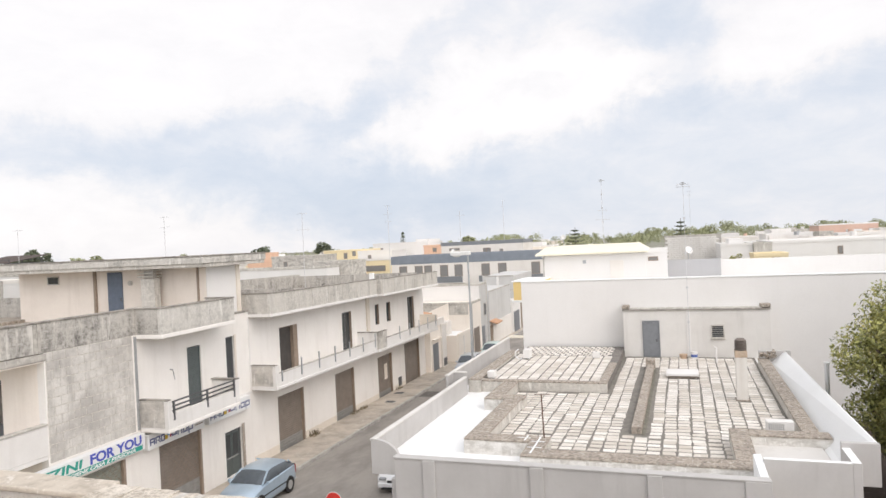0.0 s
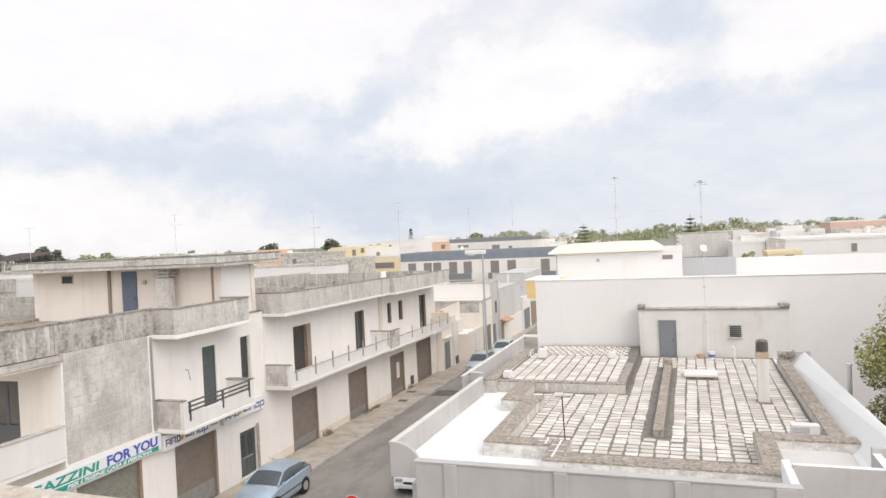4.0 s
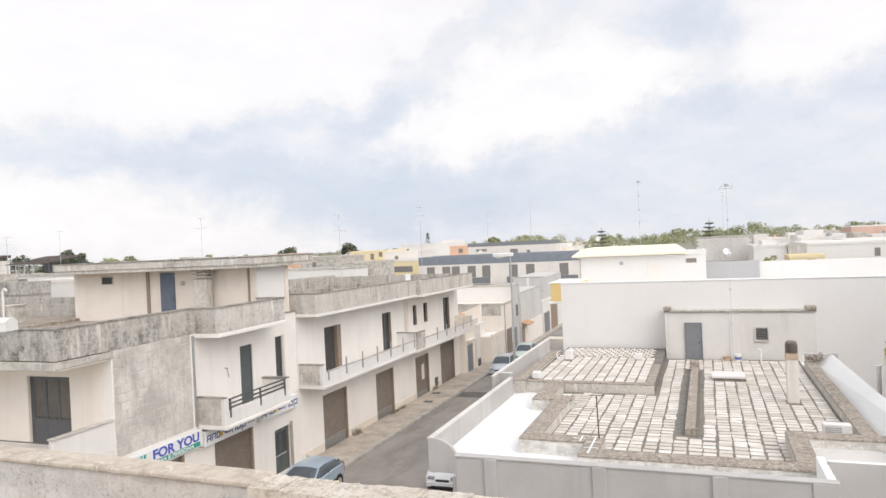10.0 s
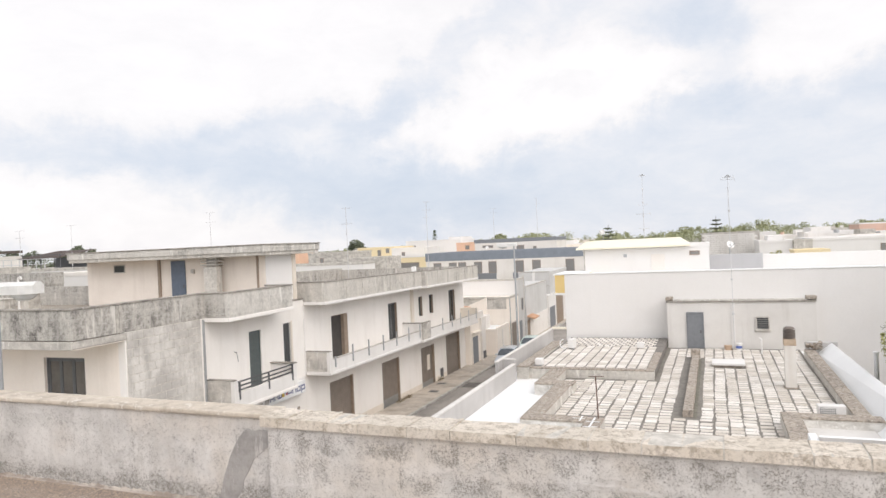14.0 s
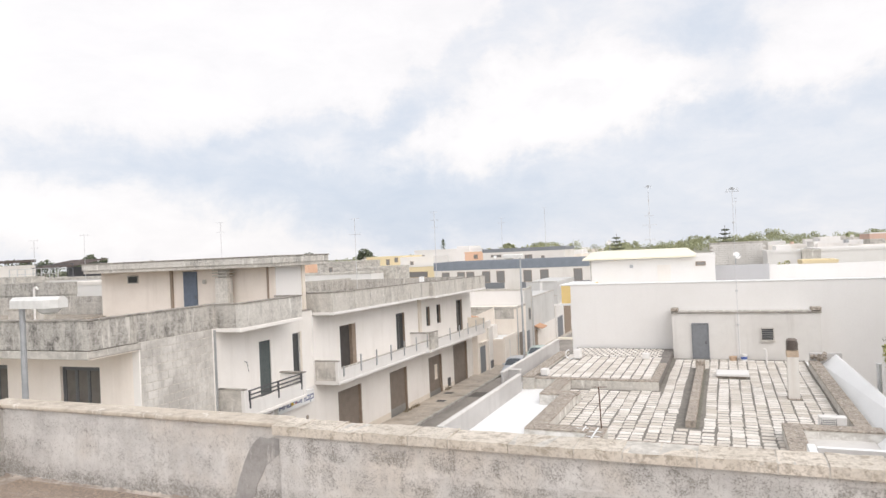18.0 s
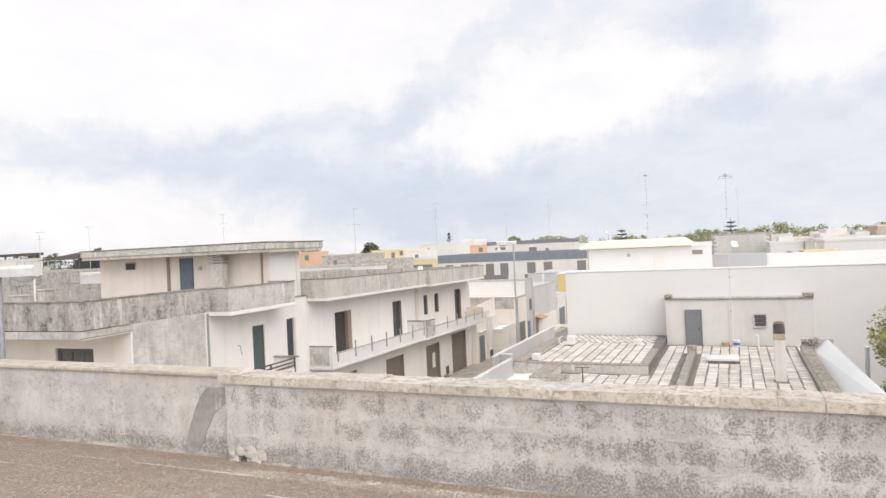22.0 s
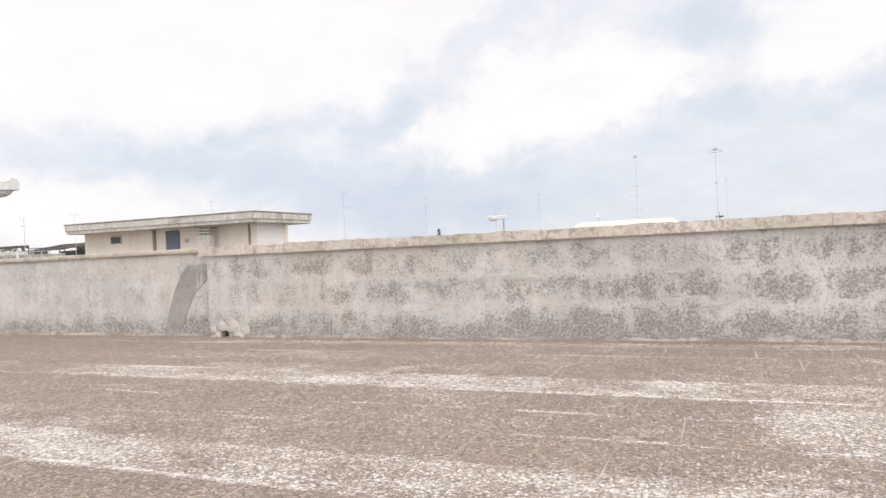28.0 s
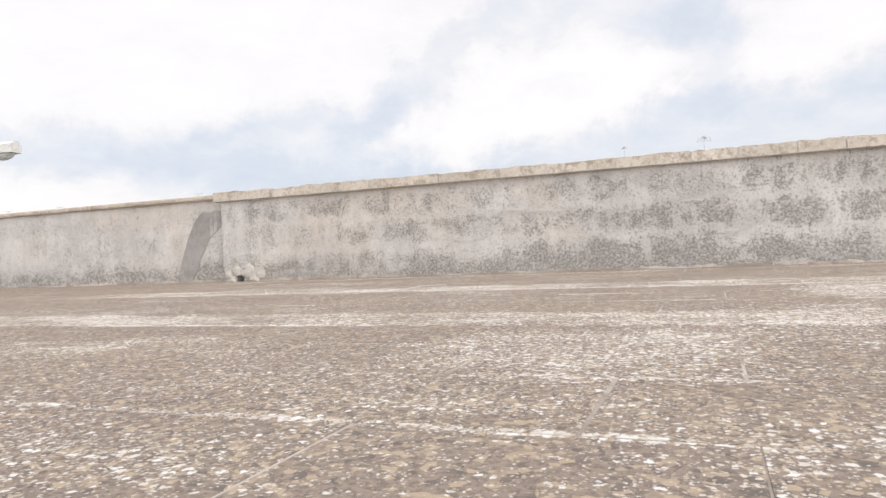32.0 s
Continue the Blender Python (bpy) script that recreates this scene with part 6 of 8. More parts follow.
# ---- roof aerials ----
PALEMETAL = plain("pale_metal", (0.60, 0.60, 0.60), 0.5, 0.2)
def aerial(x, y, z0, z1, label, elements=((0.0, 0.5), (0.7, 0.9)), wires=False, r=0.018):
    """A television mast with yagi arms."""
    ob = thing("tv_aerial", label, "aerial", pose(x, y, z0), "roof aerials")
    h = z1 - z0
    bm = bmesh.new()
    cyl(bm, (0, 0, 0), (0, 0, h), r, r * 0.8, 6)
    part("mast", bm, PALEMETAL, ob)
    for drop, half in elements:
        bm = bmesh.new()
        z = h - drop - 0.05
        cyl(bm, (-half, 0, z), (half, 0, z), 0.012, n=4)
        n = max(3, int(half * 6))
        for i in range(n):
            q = -half + 2 * half * i / (n - 1)
            s = 0.16 + 0.12 * (i / n)
            cyl(bm, (q, -s, z), (q, s, z), 0.008, n=4)
            cyl(bm, (q, 0, z - s * 0.5), (q, 0, z + s * 0.5), 0.006, n=4)
        part("yagi_arm", bm, PALEMETAL, ob)
    if wires:
        bm = bmesh.new()
        box(bm, -0.08, 0.08, -0.04, 0.04, h - 0.08, h + 0.08)
        cyl(bm, (-0.16, 0, h), (0.16, 0, h), 0.02, n=6)
        part("head_box", bm, STEEL, ob, "small boxed aerial head")
        for k in range(1, 5):
            bm = bmesh.new()
            cyl(bm, (0, 0, h * k / 5 - 0.05), (0, 0, h * k / 5 + 0.05), 0.06, n=6)
            part("guy_collar", bm, PALEMETAL, ob)
    return ob


aerial(5.88, 34.33, 3.5, 12.85, "tall thin television aerial fixed to the stair hut", ((0.0, 0.28), (0.12, 0.34)), True, 0.014)
aerial(0.6, 47.9, 9.2, 14.4, "tall television aerial with several arms", ((0.0, 0.22), (2.2, 0.3), (2.9, 0.5), (4.0, 0.35)), True)
aerial(8.3, 82.0, -1.2, 15.05, "tall thin television aerial behind the hut", ((0.0, 0.2), (0.4, 0.15)))


# ---- street lamps ----
def street_lamp(m, h, arm, label, bowl=True, thick=0.06):
    ob = thing("street_lamp", label, "street lamp", m, "street lamps")
    bm = bmesh.new()
    cyl(bm, (0, 0, 0), (0, 0, h * 0.55), 0.075, 0.06, 12)
    cyl(bm, (0, 0, h * 0.55), (0, 0, h - 0.05), 0.055, 0.045, 12)
    part("pole", bm, STEEL, ob, smooth=True)
    bm = bmesh.new()      # flat tapered head
    pr = [(-0.16, 0.11, 0.0), (0.2, 0.15, -0.01), (0.7, 0.16, -0.015), (0.98, 0.10, -0.01)]
    top, bot = [], []
    for x, w, d in pr:
        x *= arm
        top.append([bm.verts.new((x, s * w, h + thick + (0.055 if abs(s) < 0.5 else 0))) for s in (-1, -0.4, 0.4, 1)])
        bot.append([bm.verts.new((x, s * w, h - thick + d)) for s in (-1, -0.4, 0.4, 1)])
    for a, b in ((top, 1), (bot, -1)):
        for i in range(3):
            for j in range(3):
                bm.faces.new((a[i][j], a[i + 1][j], a[i + 1][j + 1], a[i][j + 1]))
    for j in (0, 3):
        for i in range(3):
            bm.faces.new((top[i][j], top[i + 1][j], bot[i + 1][j], bot[i][j]))
    for i in (0, 3):
        for j in range(3):
            bm.faces.new((top[i][j], top[i][j + 1], bot[i][j + 1], bot[i][j]))
    head = part("head", bm, plain("lamp_head_grey", (0.74, 0.73, 0.70), 0.5, 0.0), ob, "flat grey lamp head")
    if bowl:
        bm = bmesh.new()
        bmesh.ops.create_uvsphere(bm, u_segments=16, v_segments=8, radius=1, matrix=Matrix.Translation((0.64 * arm, 0, h - 0.06)) @ Matrix.Diagonal((0.28 * arm, 0.13, 0.12, 1)))
        bmesh.ops.delete(bm, geom=[v for v in bm.verts if v.co.z > h - 0.05], context="VERTS")
        part("bowl", bm, plain("clear_lamp_bowl", (0.72, 0.72, 0.70), 0.12), head, "clear plastic lamp bowl", smooth=True)


street_lamp(pose(-6.42, 1.9, 0, 0, 0, 4), 9.48, 0.87, "grey street lamp with a flat head rising past the terrace")
street_lamp(pose(-5.1, 30.0, -0.6, 0, 0, 180), 10.25, 0.95, "tall grey street lamp beside the blank white building", True, 0.07)
bm = bmesh.new()
cyl(bm, (-12.66, 64.0, -1), (-12.6, 64.0, 6.1), 0.06, 0.045, 8)
solid("utility_pole", bm, PALEMETAL, "slim grey utility pole by the houses", "pole")

# ---- stop sign at the crossing ----
RED = plain("sign_red", (0.62, 0.04, 0.03), 0.4, 0, 0.1)
stop_sign = thing("stop_sign", "red road sign on a thin steel post", "road sign", pose(-5.62, 14.75, 0))
bm = bmesh.new()
cyl(bm, (0, 0, 0), (0, 0, 2.5), 0.03, n=10)
part("post", bm, STEEL, stop_sign)
bm = bmesh.new()
cyl(bm, (0, -0.04, 2.3), (0, -0.055, 2.3), 0.27, n=24)
part("disc", bm, RED, stop_sign, "red disc")
bm = bmesh.new()
cyl(bm, (0, -0.035, 2.3), (0, -0.045, 2.3), 0.285, n=24)
part("rim", bm, BRIGHT, stop_sign)

# ---- shop signs ----
SIGNW = plain("sign_white", (0.80, 0.80, 0.79), 0.35, 0, 0.06)
SIGNG = plain("sign_green", (0.03, 0.33, 0.26), 0.4, 0, 0.08)
SIGNB = plain("sign_blue", (0.07, 0.10, 0.46), 0.4, 0, 0.08)
SIGNO = plain("sign_ochre", (0.62, 0.42, 0.05), 0.4, 0, 0.08)
SIGNR = plain("sign_dark_red", (0.42, 0.05, 0.05), 0.4, 0, 0.08)


def lettering(text, size, material, m, parent, shear=0.0, width=1.0, name="lettering"):
    """Raised letters of the built-in font, in the x-y plane of m."""
    cu = bpy.data.curves.new("text", "FONT")
    cu.body, cu.size, cu.extrude, cu.shear, cu.offset = text, size, 0.004, shear, 0.03 * size
    tmp = new("text", cu)
    bpy.context.view_layer.update()
    me = bpy.data.meshes.new_from_object(tmp.evaluated_get(bpy.context.evaluated_depsgraph_get()))
    bpy.data.objects.remove(tmp)
    bpy.data.curves.remove(cu)
    me.transform(m @ Matrix.Diagonal((width, 1, 1, 1)))
    me.materials.clear()
    me.materials.append(material)
    ob = new(name, me)
    ob.parent = parent
    return ob


def on_street(y, z):
    """Writing on a board that faces +x, running along +y."""
    return Matrix.Translation((-14.058, y, z)) @ Matrix(((0, 0, 1, 0), (1, 0, 0, 0), (0, 1, 0, 0), (0, 0, 0, 1)))


shop_sign = thing("shop_sign", "white shop sign with green and blue lettering", "shop sign")
part("board", bevel(boxes((FX + 0.03, -14.064, 8.6, 16.15, 3.12, 3.72)), 0.012), SIGNW, shop_sign)
part("stripe", boxes((-14.064, -14.061, 8.7, 16.0, 3.15, 3.32)), SIGNG, shop_sign, "green stripe")
lettering("MAGAZZINI", 0.38, SIGNG, on_street(9.6, 3.38), shop_sign, 0.12, 1.76)
lettering("FOR YOU", 0.46, SIGNB, on_street(13.55, 3.36), shop_sign, 0.0, 1.22)
lettering("PER L'IGIENE CASA E PERSONA", 0.165, SIGNW, on_street(11.95, 3.175), shop_sign, 0.25, 1.62)
SKYB = plain("light_blue_logo", (0.30, 0.50, 0.72), 0.5)
NAVY = plain("navy_logo", (0.10, 0.12, 0.26), 0.5)
for y0, y1, ya, yb in ((16.3, 19.6, 16.38, 18.85), (19.9, 23.0, 20.0, 22.92)):
    s = thing("shop_sign", "white shop sign with a blue and coloured logo", "shop sign")
    part("board", bevel(boxes((FX + 0.03, -14.064, y0, y1, 2.98, 3.58)), 0.012), SIGNW, s)
    w = yb - ya
    # three angular marks, coloured squares, a ring, then three rounded marks
    for a, b, sill, legs in ((0.0, 0.105, False, ((0.0, 0.105, 3.23, 3.275),)), (0.12, 0.225, False, ((0.14, 0.21, 3.22, 3.265),)), (0.24, 0.325, True, ())):
        part("logo_mark", ring_x(-14.064, -14.06, ya + a * w, ya + b * w, 3.14, 3.4, 0.055, sill), NAVY, s)
        for a0, a1, z0, z1 in legs:
            part("logo_bar", boxes((-14.064, -14.0595, ya + a0 * w + 0.056, ya + a1 * w - 0.056, z0, z1)), NAVY, s)
    for a, b, z0, z1, mt in ((0.325, 0.395, 3.16, 3.32, SIGNO), (0.38, 0.45, 3.26, 3.4, SKYB), (0.44, 0.475, 3.18, 3.3, SIGNR)):
        part("logo_block", boxes((-14.064, -14.0595, ya + a * w, ya + b * w, z0, z1)), mt, s)
    for a, b, z0, z1, mt, sill in ((0.48, 0.60, 3.18, 3.42, NAVY, True), (0.62, 0.735, 3.13, 3.38, NAVY, False), (0.755, 0.865, 3.13, 3.38, NAVY, True), (0.885, 1.0, 3.13, 3.38, NAVY, True)):
        part("logo_mark", ring_x(-14.064, -14.061, ya + a * w, ya + b * w, z0, z1, 0.06, sill), mt, s)
    part("logo_bar", boxes((-14.064, -14.0605, ya + 0.885 * w, ya + 0.885 * w + 0.06, 3.02, 3.13)), NAVY, s)
    if yb < y1 - 0.3:
        for z in (3.2, 3.3):
            part("small_print", boxes((-14.064, -14.061, yb + 0.15, y1 - 0.12, z, z + 0.045)), BROWNF, s)

# ---- cars ----
TYRE = plain("tyre_rubber", (0.02, 0.02, 0.021), 0.8)
TRIM = plain("black_trim", (0.025, 0.025, 0.027), 0.5)
# glass base lightened to stand in for reflected sky
CARGLASS = plain("car_glass", (0.10, 0.115, 0.13), 0.05)
LENS = plain("lamp_lens", (0.40, 0.41, 0.42), 0.1, 0.2)
REDLENS = plain("red_lens", (0.35, 0.02, 0.02), 0.2)


def car(m, paint, label, length=3.8, width=1.66, height=1.48, group="parked cars"):
    """A small hatchback; nose towards -y."""
    ob = thing("car", label, "car", m, group)
    hl, hw = length / 2, width / 2
    # stations: y, half-width, sill z, belt z, roof z, roof half-width
    st = [(-hl, 0.80, 0.30, 0.56, 0.60), (-hl + 0.14, 0.93, 0.24, 0.66, 0.74), (-hl + 0.5, 0.99, 0.2, 0.76, 0.84), (-hl + 0.95, 1.0, 0.2, 0.86, 0.95),
          (-hl + 1.5, 1.0, 0.2, 0.9, 0.97), (0.1, 1.0, 0.2, 0.93, 0.99), (hl - 0.8, 1.0, 0.2, 0.96, 1.02), (hl - 0.3, 0.97, 0.22, 0.96, 1.03), (hl - 0.06, 0.90, 0.3, 0.9, 1.0), (hl, 0.84, 0.36, 0.8, 0.88)]
    bm = bmesh.new()
    rings = []
    for y, w, z0, z1, z2 in st:
        w *= hw
        rings.append([bm.verts.new(v) for v in ((-w * 0.9, y, z0), (-w, y, z0 + 0.12), (-w, y, (z0 + z1) / 2), (-w * 0.985, y, z1), (-w * 0.86, y, z2), (0, y, z2 + 0.02),
                                                (w * 0.86, y, z2), (w * 0.985, y, z1), (w, y, (z0 + z1) / 2), (w, y, z0 + 0.12), (w * 0.9, y, z0))])
    for a, b in zip(rings, rings[1:]):
        for i in range(len(a)):
            j = (i + 1) % len(a)
            bm.faces.new((a[i], a[j], b[j], b[i]))
    bm.faces.new(rings[0])
    bm.faces.new(rings[-1][::-1])
    part("body", bm, paint, ob, smooth=True)
    # greenhouse: curved glass all round under a painted, crowned roof
    g = [(-hl + 0.98, 0.80, 0.95, 0.96), (-hl + 1.30, 0.77, 0.96, height * 0.5 + 0.53), (-hl + 1.66, 0.72, 0.97, height - 0.05), (0.15, 0.74, 0.98, height), (hl - 0.65, 0.71, 1.0, height - 0.06), (hl - 0.32, 0.68, 1.0, height - 0.2), (hl - 0.10, 0.66, 1.0, 1.03)]

    def arch(y, w, z0, z1):
        zm = z0 + 0.55 * (z1 - z0)
        half = ((0.93, z0), (0.5 * (0.95 + w), zm), (w, z1 - 0.03), (0.6 * w, z1 + 0.012), (0.0, z1 + 0.022))
        return [(-a * hw, y, z) for a, z in half] + [(a * hw, y, z) for a, z in half[-2::-1]]

    bm = bmesh.new()
    rr = [[bm.verts.new(p) for p in arch(*q)] for q in g]
    for n, (a, b) in enumerate(zip(rr, rr[1:])):
        for i in range(8):
            if n in (2, 3) and i in (2, 3, 4, 5):
                continue
            bm.faces.new((a[i], a[i + 1], b[i + 1], b[i]))
    part("window_glass", bm, CARGLASS, ob, smooth=True)
    bm = bmesh.new()
    q = [[bm.verts.new((p[0] * 1.015, p[1] + dy, p[2] + 0.008)) for p in arch(*row)[2:7]] for row, dy in zip(g[2:5], (-0.05, 0, 0.08))]
    for a, b in zip(q, q[1:]):
        for i in range(4):
            bm.faces.new((a[i], a[i + 1], b[i + 1], b[i]))
    ext = bmesh.ops.extrude_face_region(bm, geom=bm.faces[:])
    bmesh.ops.translate(bm, vec=(0, 0, -0.035), verts=[v for v in ext["geom"] if isinstance(v, bmesh.types.BMVert)])
    part("roof", bm, paint, ob, smooth=True)
    g = [g[0], g[2], g[3], g[4], g[6]]
    for s in (-1, 1):
        for (a, b) in ((g[0], g[1]), (g[3], g[4])):
            bm = bmesh.new()
            cyl(bm, (s * 0.92 * hw, a[0], a[3]), (s * b[1] * hw * 1.02, b[0], b[3]), 0.04, n=6)
            part("pillar", bm, paint, ob)
        bm = bmesh.new()
        cyl(bm, (s * 0.93 * hw, 0.35, 0.95), (s * 0.76 * hw, 0.35, height - 0.14), 0.035, n=6)
        part("pillar", bm, TRIM, ob)
        part("headlight", bevel(boxes((s * hw * 0.60 - 0.16, s * hw * 0.60 + 0.16, -hl - 0.005, -hl + 0.14, 0.56, 0.70)), 0.03), LENS, ob, "clear headlight")
        part("tail_light", bevel(boxes((s * hw * 0.82 - 0.06, s * hw * 0.82 + 0.06, hl - 0.1, hl + 0.01, 0.6, 0.95)), 0.02), REDLENS, ob, "red tail light")
        part("mirror", bevel(boxes((s * (hw + 0.07) - 0.07, s * (hw + 0.07) + 0.07, -hl + 1.15, -hl + 1.25, 0.93, 1.05)), 0.02), paint, ob)
        part("side_strip", boxes((s * hw - 0.008, s * hw + 0.008, -hl + 0.9, hl - 0.7, 0.5, 0.55)), TRIM, ob)
        for y in (-hl + 0.72, hl - 0.68):
            bm = bmesh.new()
            cyl(bm, (s * (hw - 0.2), y, 0.3), (s * (hw + 0.01), y, 0.3), 0.3, n=22)
            wheel = part("wheel", bm, TYRE, ob, "black tyre")
            bm = bmesh.new()
            cyl(bm, (s * (hw + 0.005), y, 0.3), (s * (hw + 0.02), y, 0.3), 0.19, n=18)
            part("rim", bm, ALU, wheel, "silver wheel rim")
            bm = bmesh.new()
            cyl(bm, (s * (hw - 0.26), y, 0.32), (s * (hw + 0.004), y, 0.32), 0.34, n=22)
            part("wheel_arch", bm, TRIM, ob)
    part("bumper", bevel(boxes((-hw * 0.86, hw * 0.86, -hl - 0.04, -hl + 0.1, 0.28, 0.5)), 0.03), paint, ob)
    part("air_intake", bevel(boxes((-hw * 0.62, hw * 0.62, -hl - 0.05, -hl + 0.02, 0.24, 0.34)), 0.015), TRIM, ob)
    part("grille", bevel(boxes((-0.3, 0.3, -hl - 0.02, -hl + 0.05, 0.5, 0.6)), 0.015), TRIM, ob)
    part("number_plate", boxes((-0.26, 0.26, -hl - 0.052, -hl - 0.042, 0.36, 0.46)), SIGNW, ob, "plain white plate")
    part("rear_bumper", bevel(boxes((-hw * 0.86, hw * 0.86, hl - 0.1, hl + 0.04, 0.3, 0.52)), 0.03), paint, ob)


def paint(name, c, metal=0.35):
    k = Mat(name, 0.28, metal)
    k.b.inputs["Coat Weight"].default_value = 0.6
    n = k.noise(3, 5, 0.6)
    return k.done(k.mix(k.ramp(n, 0.4, 0.7), c, tuple(0.88 * v for v in c)))


BLUEPAINT = paint("light_blue_metallic", (0.45, 0.56, 0.66))
car(pose(-11.72, 19.75, 0.0, 0, 0, 0), BLUEPAINT, "light blue metallic hatchback parked by the shop door", 3.65, 1.66, 1.38)
car(pose(-6.35, 23.45, -0.08, 0, 0, 0), paint("white_car_paint", (0.78, 0.78, 0.78), 0.0), "white hatchback parked under the side parapet", 4.0, 1.7, 1.46)
car(pose(-11.0, 50.2, -0.65), paint("silver_blue_paint", (0.58, 0.62, 0.67)), "silver-blue hatchback parked along the kerb", 3.9)
car(pose(-10.7, 57.3, -0.77), paint("pale_green_paint", (0.62, 0.74, 0.69), 0.1), "pale green hatchback parked along the kerb", 3.9)

# ---- small things on the pavement and road ----
for x, y in ((-13.6, 40.6), (-13.15, 37.8)):
    ob = thing("drain_cover", "dark iron drain cover set in the pavement", "drain cover", pose(x, y, gz(y) + 0.13), "drain covers")
    part("frame", bevel(boxes((-0.35, 0.35, -0.3, 0.3, 0.0, 0.012)), 0.004), KERB, ob)
    for k in range(5):
        part("bar", boxes((-0.3, 0.3, -0.25 + 0.11 * k, -0.19 + 0.11 * k, 0.012, 0.02)), IRON, ob)
bm = strip(-12.0, -9.4, [40.2, 40.8, 41.4, 42.0], 0.006, 0.01)
solid("road_patch", bm, weathered("dark_tar_patch", (0.16, 0.145, 0.13), (0.09, 0.082, 0.075), (0.24, 0.22, 0.2), 1.0, 0.1), "dark tar repair across the side street", "road", kind="structure")
WEED = Mat("dry_weed", 0.8)
WEED = WEED.done(WEED.mix(WEED.island(), (0.12, 0.10, 0.06), (0.30, 0.24, 0.15)))
for x, y, n, hh in ((-14.12, 29.1, 60, 0.38), (-14.1, 35.6, 50, 0.25), (-14.12, 34.4, 40, 0.25), (-14.15, 42.0, 40, 0.3)):
    rw = random.Random(int(y * 10))
    vs, fs = [], []
    for k in range(n):
        a, l = rw.uniform(0, 6.28), hh * rw.uniform(0.4, 1.0)
        bx, by = rw.uniform(-0.18, 0.14), rw.uniform(-0.45, 0.45)
        ex, ey = bx + 0.4 * l * math.cos(a), by + 0.6 * l * math.sin(a)
        b = len(vs)
        vs += [(bx - 0.012, by, 0), (bx + 0.012, by + 0.012, 0), ((bx + ex) / 2 + 0.01, (by + ey) / 2, l * 0.62), (ex, ey, l)]
        fs += [(b, b + 1, b + 2), (b, b + 2, b + 3)]
    me = bpy.data.meshes.new("weed_tuft")
    me.from_pydata(vs, [], fs)
    me.materials.append(WEED)
    ob = new("weed_tuft", me)
    ob.matrix_world = pose(x, y, gz(y) + 0.13)
    tagged(ob, "dry weeds growing at the foot of the house wall", "weeds", "wall weeds")

# ---- trees ----
LEAF = Mat("broad_leaf", 0.42)
_v = LEAF.island()
LEAF.b.inputs["Subsurface Weight"].default_value = 0.0
_c = LEAF.mix(_v, (0.095, 0.115, 0.045), (0.50, 0.49, 0.16))
_c = LEAF.mix(LEAF.ramp(LEAF.noise(1.3, 4, 0.6, src=LEAF.world()), 0.50, 0.66), _c, (0.42, 0.37, 0.13))
LEAF = LEAF.done(_c)
# far leaves are paled in colour to stand in for haze
FARLEAF = Mat("hazed_far_leaf", 0.7)
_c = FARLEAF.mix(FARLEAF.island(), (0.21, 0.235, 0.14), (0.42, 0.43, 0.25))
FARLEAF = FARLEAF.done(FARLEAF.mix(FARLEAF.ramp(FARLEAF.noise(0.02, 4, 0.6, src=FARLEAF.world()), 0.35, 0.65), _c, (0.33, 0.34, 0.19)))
# pine leaves likewise lightened, distance haze put into the colour
PINELEAF = Mat("dark_pine_leaf", 0.7)
PINELEAF = PINELEAF.done(PINELEAF.mix(PINELEAF.island(), (0.095, 0.115, 0.08), (0.18, 0.20, 0.125)))
BARK = weathered("bark", (0.17, 0.13, 0.10), (0.07, 0.055, 0.045), (0.25, 0.2, 0.16), 0.3, 0.4)


def leaf_mesh(name, spots, size, rng, material):
    """Single leaves, each a bent two-panel blade, turned at random round its spot."""
    vs, fs = [], []
    for p in spots:
        s = size * rng.uniform(0.6, 1.25)
        q = Euler((rng.uniform(-1.1, 1.1), rng.uniform(-1.1, 1.1), rng.uniform(0, 6.28))).to_matrix()
        pts = ((-s, 0, 0), (0, -0.38 * s, 0.10 * s), (s, 0, -0.12 * s), (0, 0.38 * s, 0.10 * s))
        b = len(vs)
        vs.extend([tuple(Vector(p) + q @ Vector(v)) for v in pts])
        fs.extend([(b, b + 1, b + 2), (b, b + 2, b + 3)])
    me = bpy.data.meshes.new(name)
    me.from_pydata(vs, [], fs)
    me.materials.append(material)
    return me


def blob_points(rng, n, c, r, hollow=0.55):
    out = []
    while len(out) < n:
        v = Vector((rng.gauss(0, 1), rng.gauss(0, 1), rng.gauss(0, 1))).normalized()
        d = hollow + (1 - hollow) * rng.random() ** 0.6
        out.append((c[0] + v.x * r[0] * d, c[1] + v.y * r[1] * d, c[2] + v.z * r[2] * d))
    return out


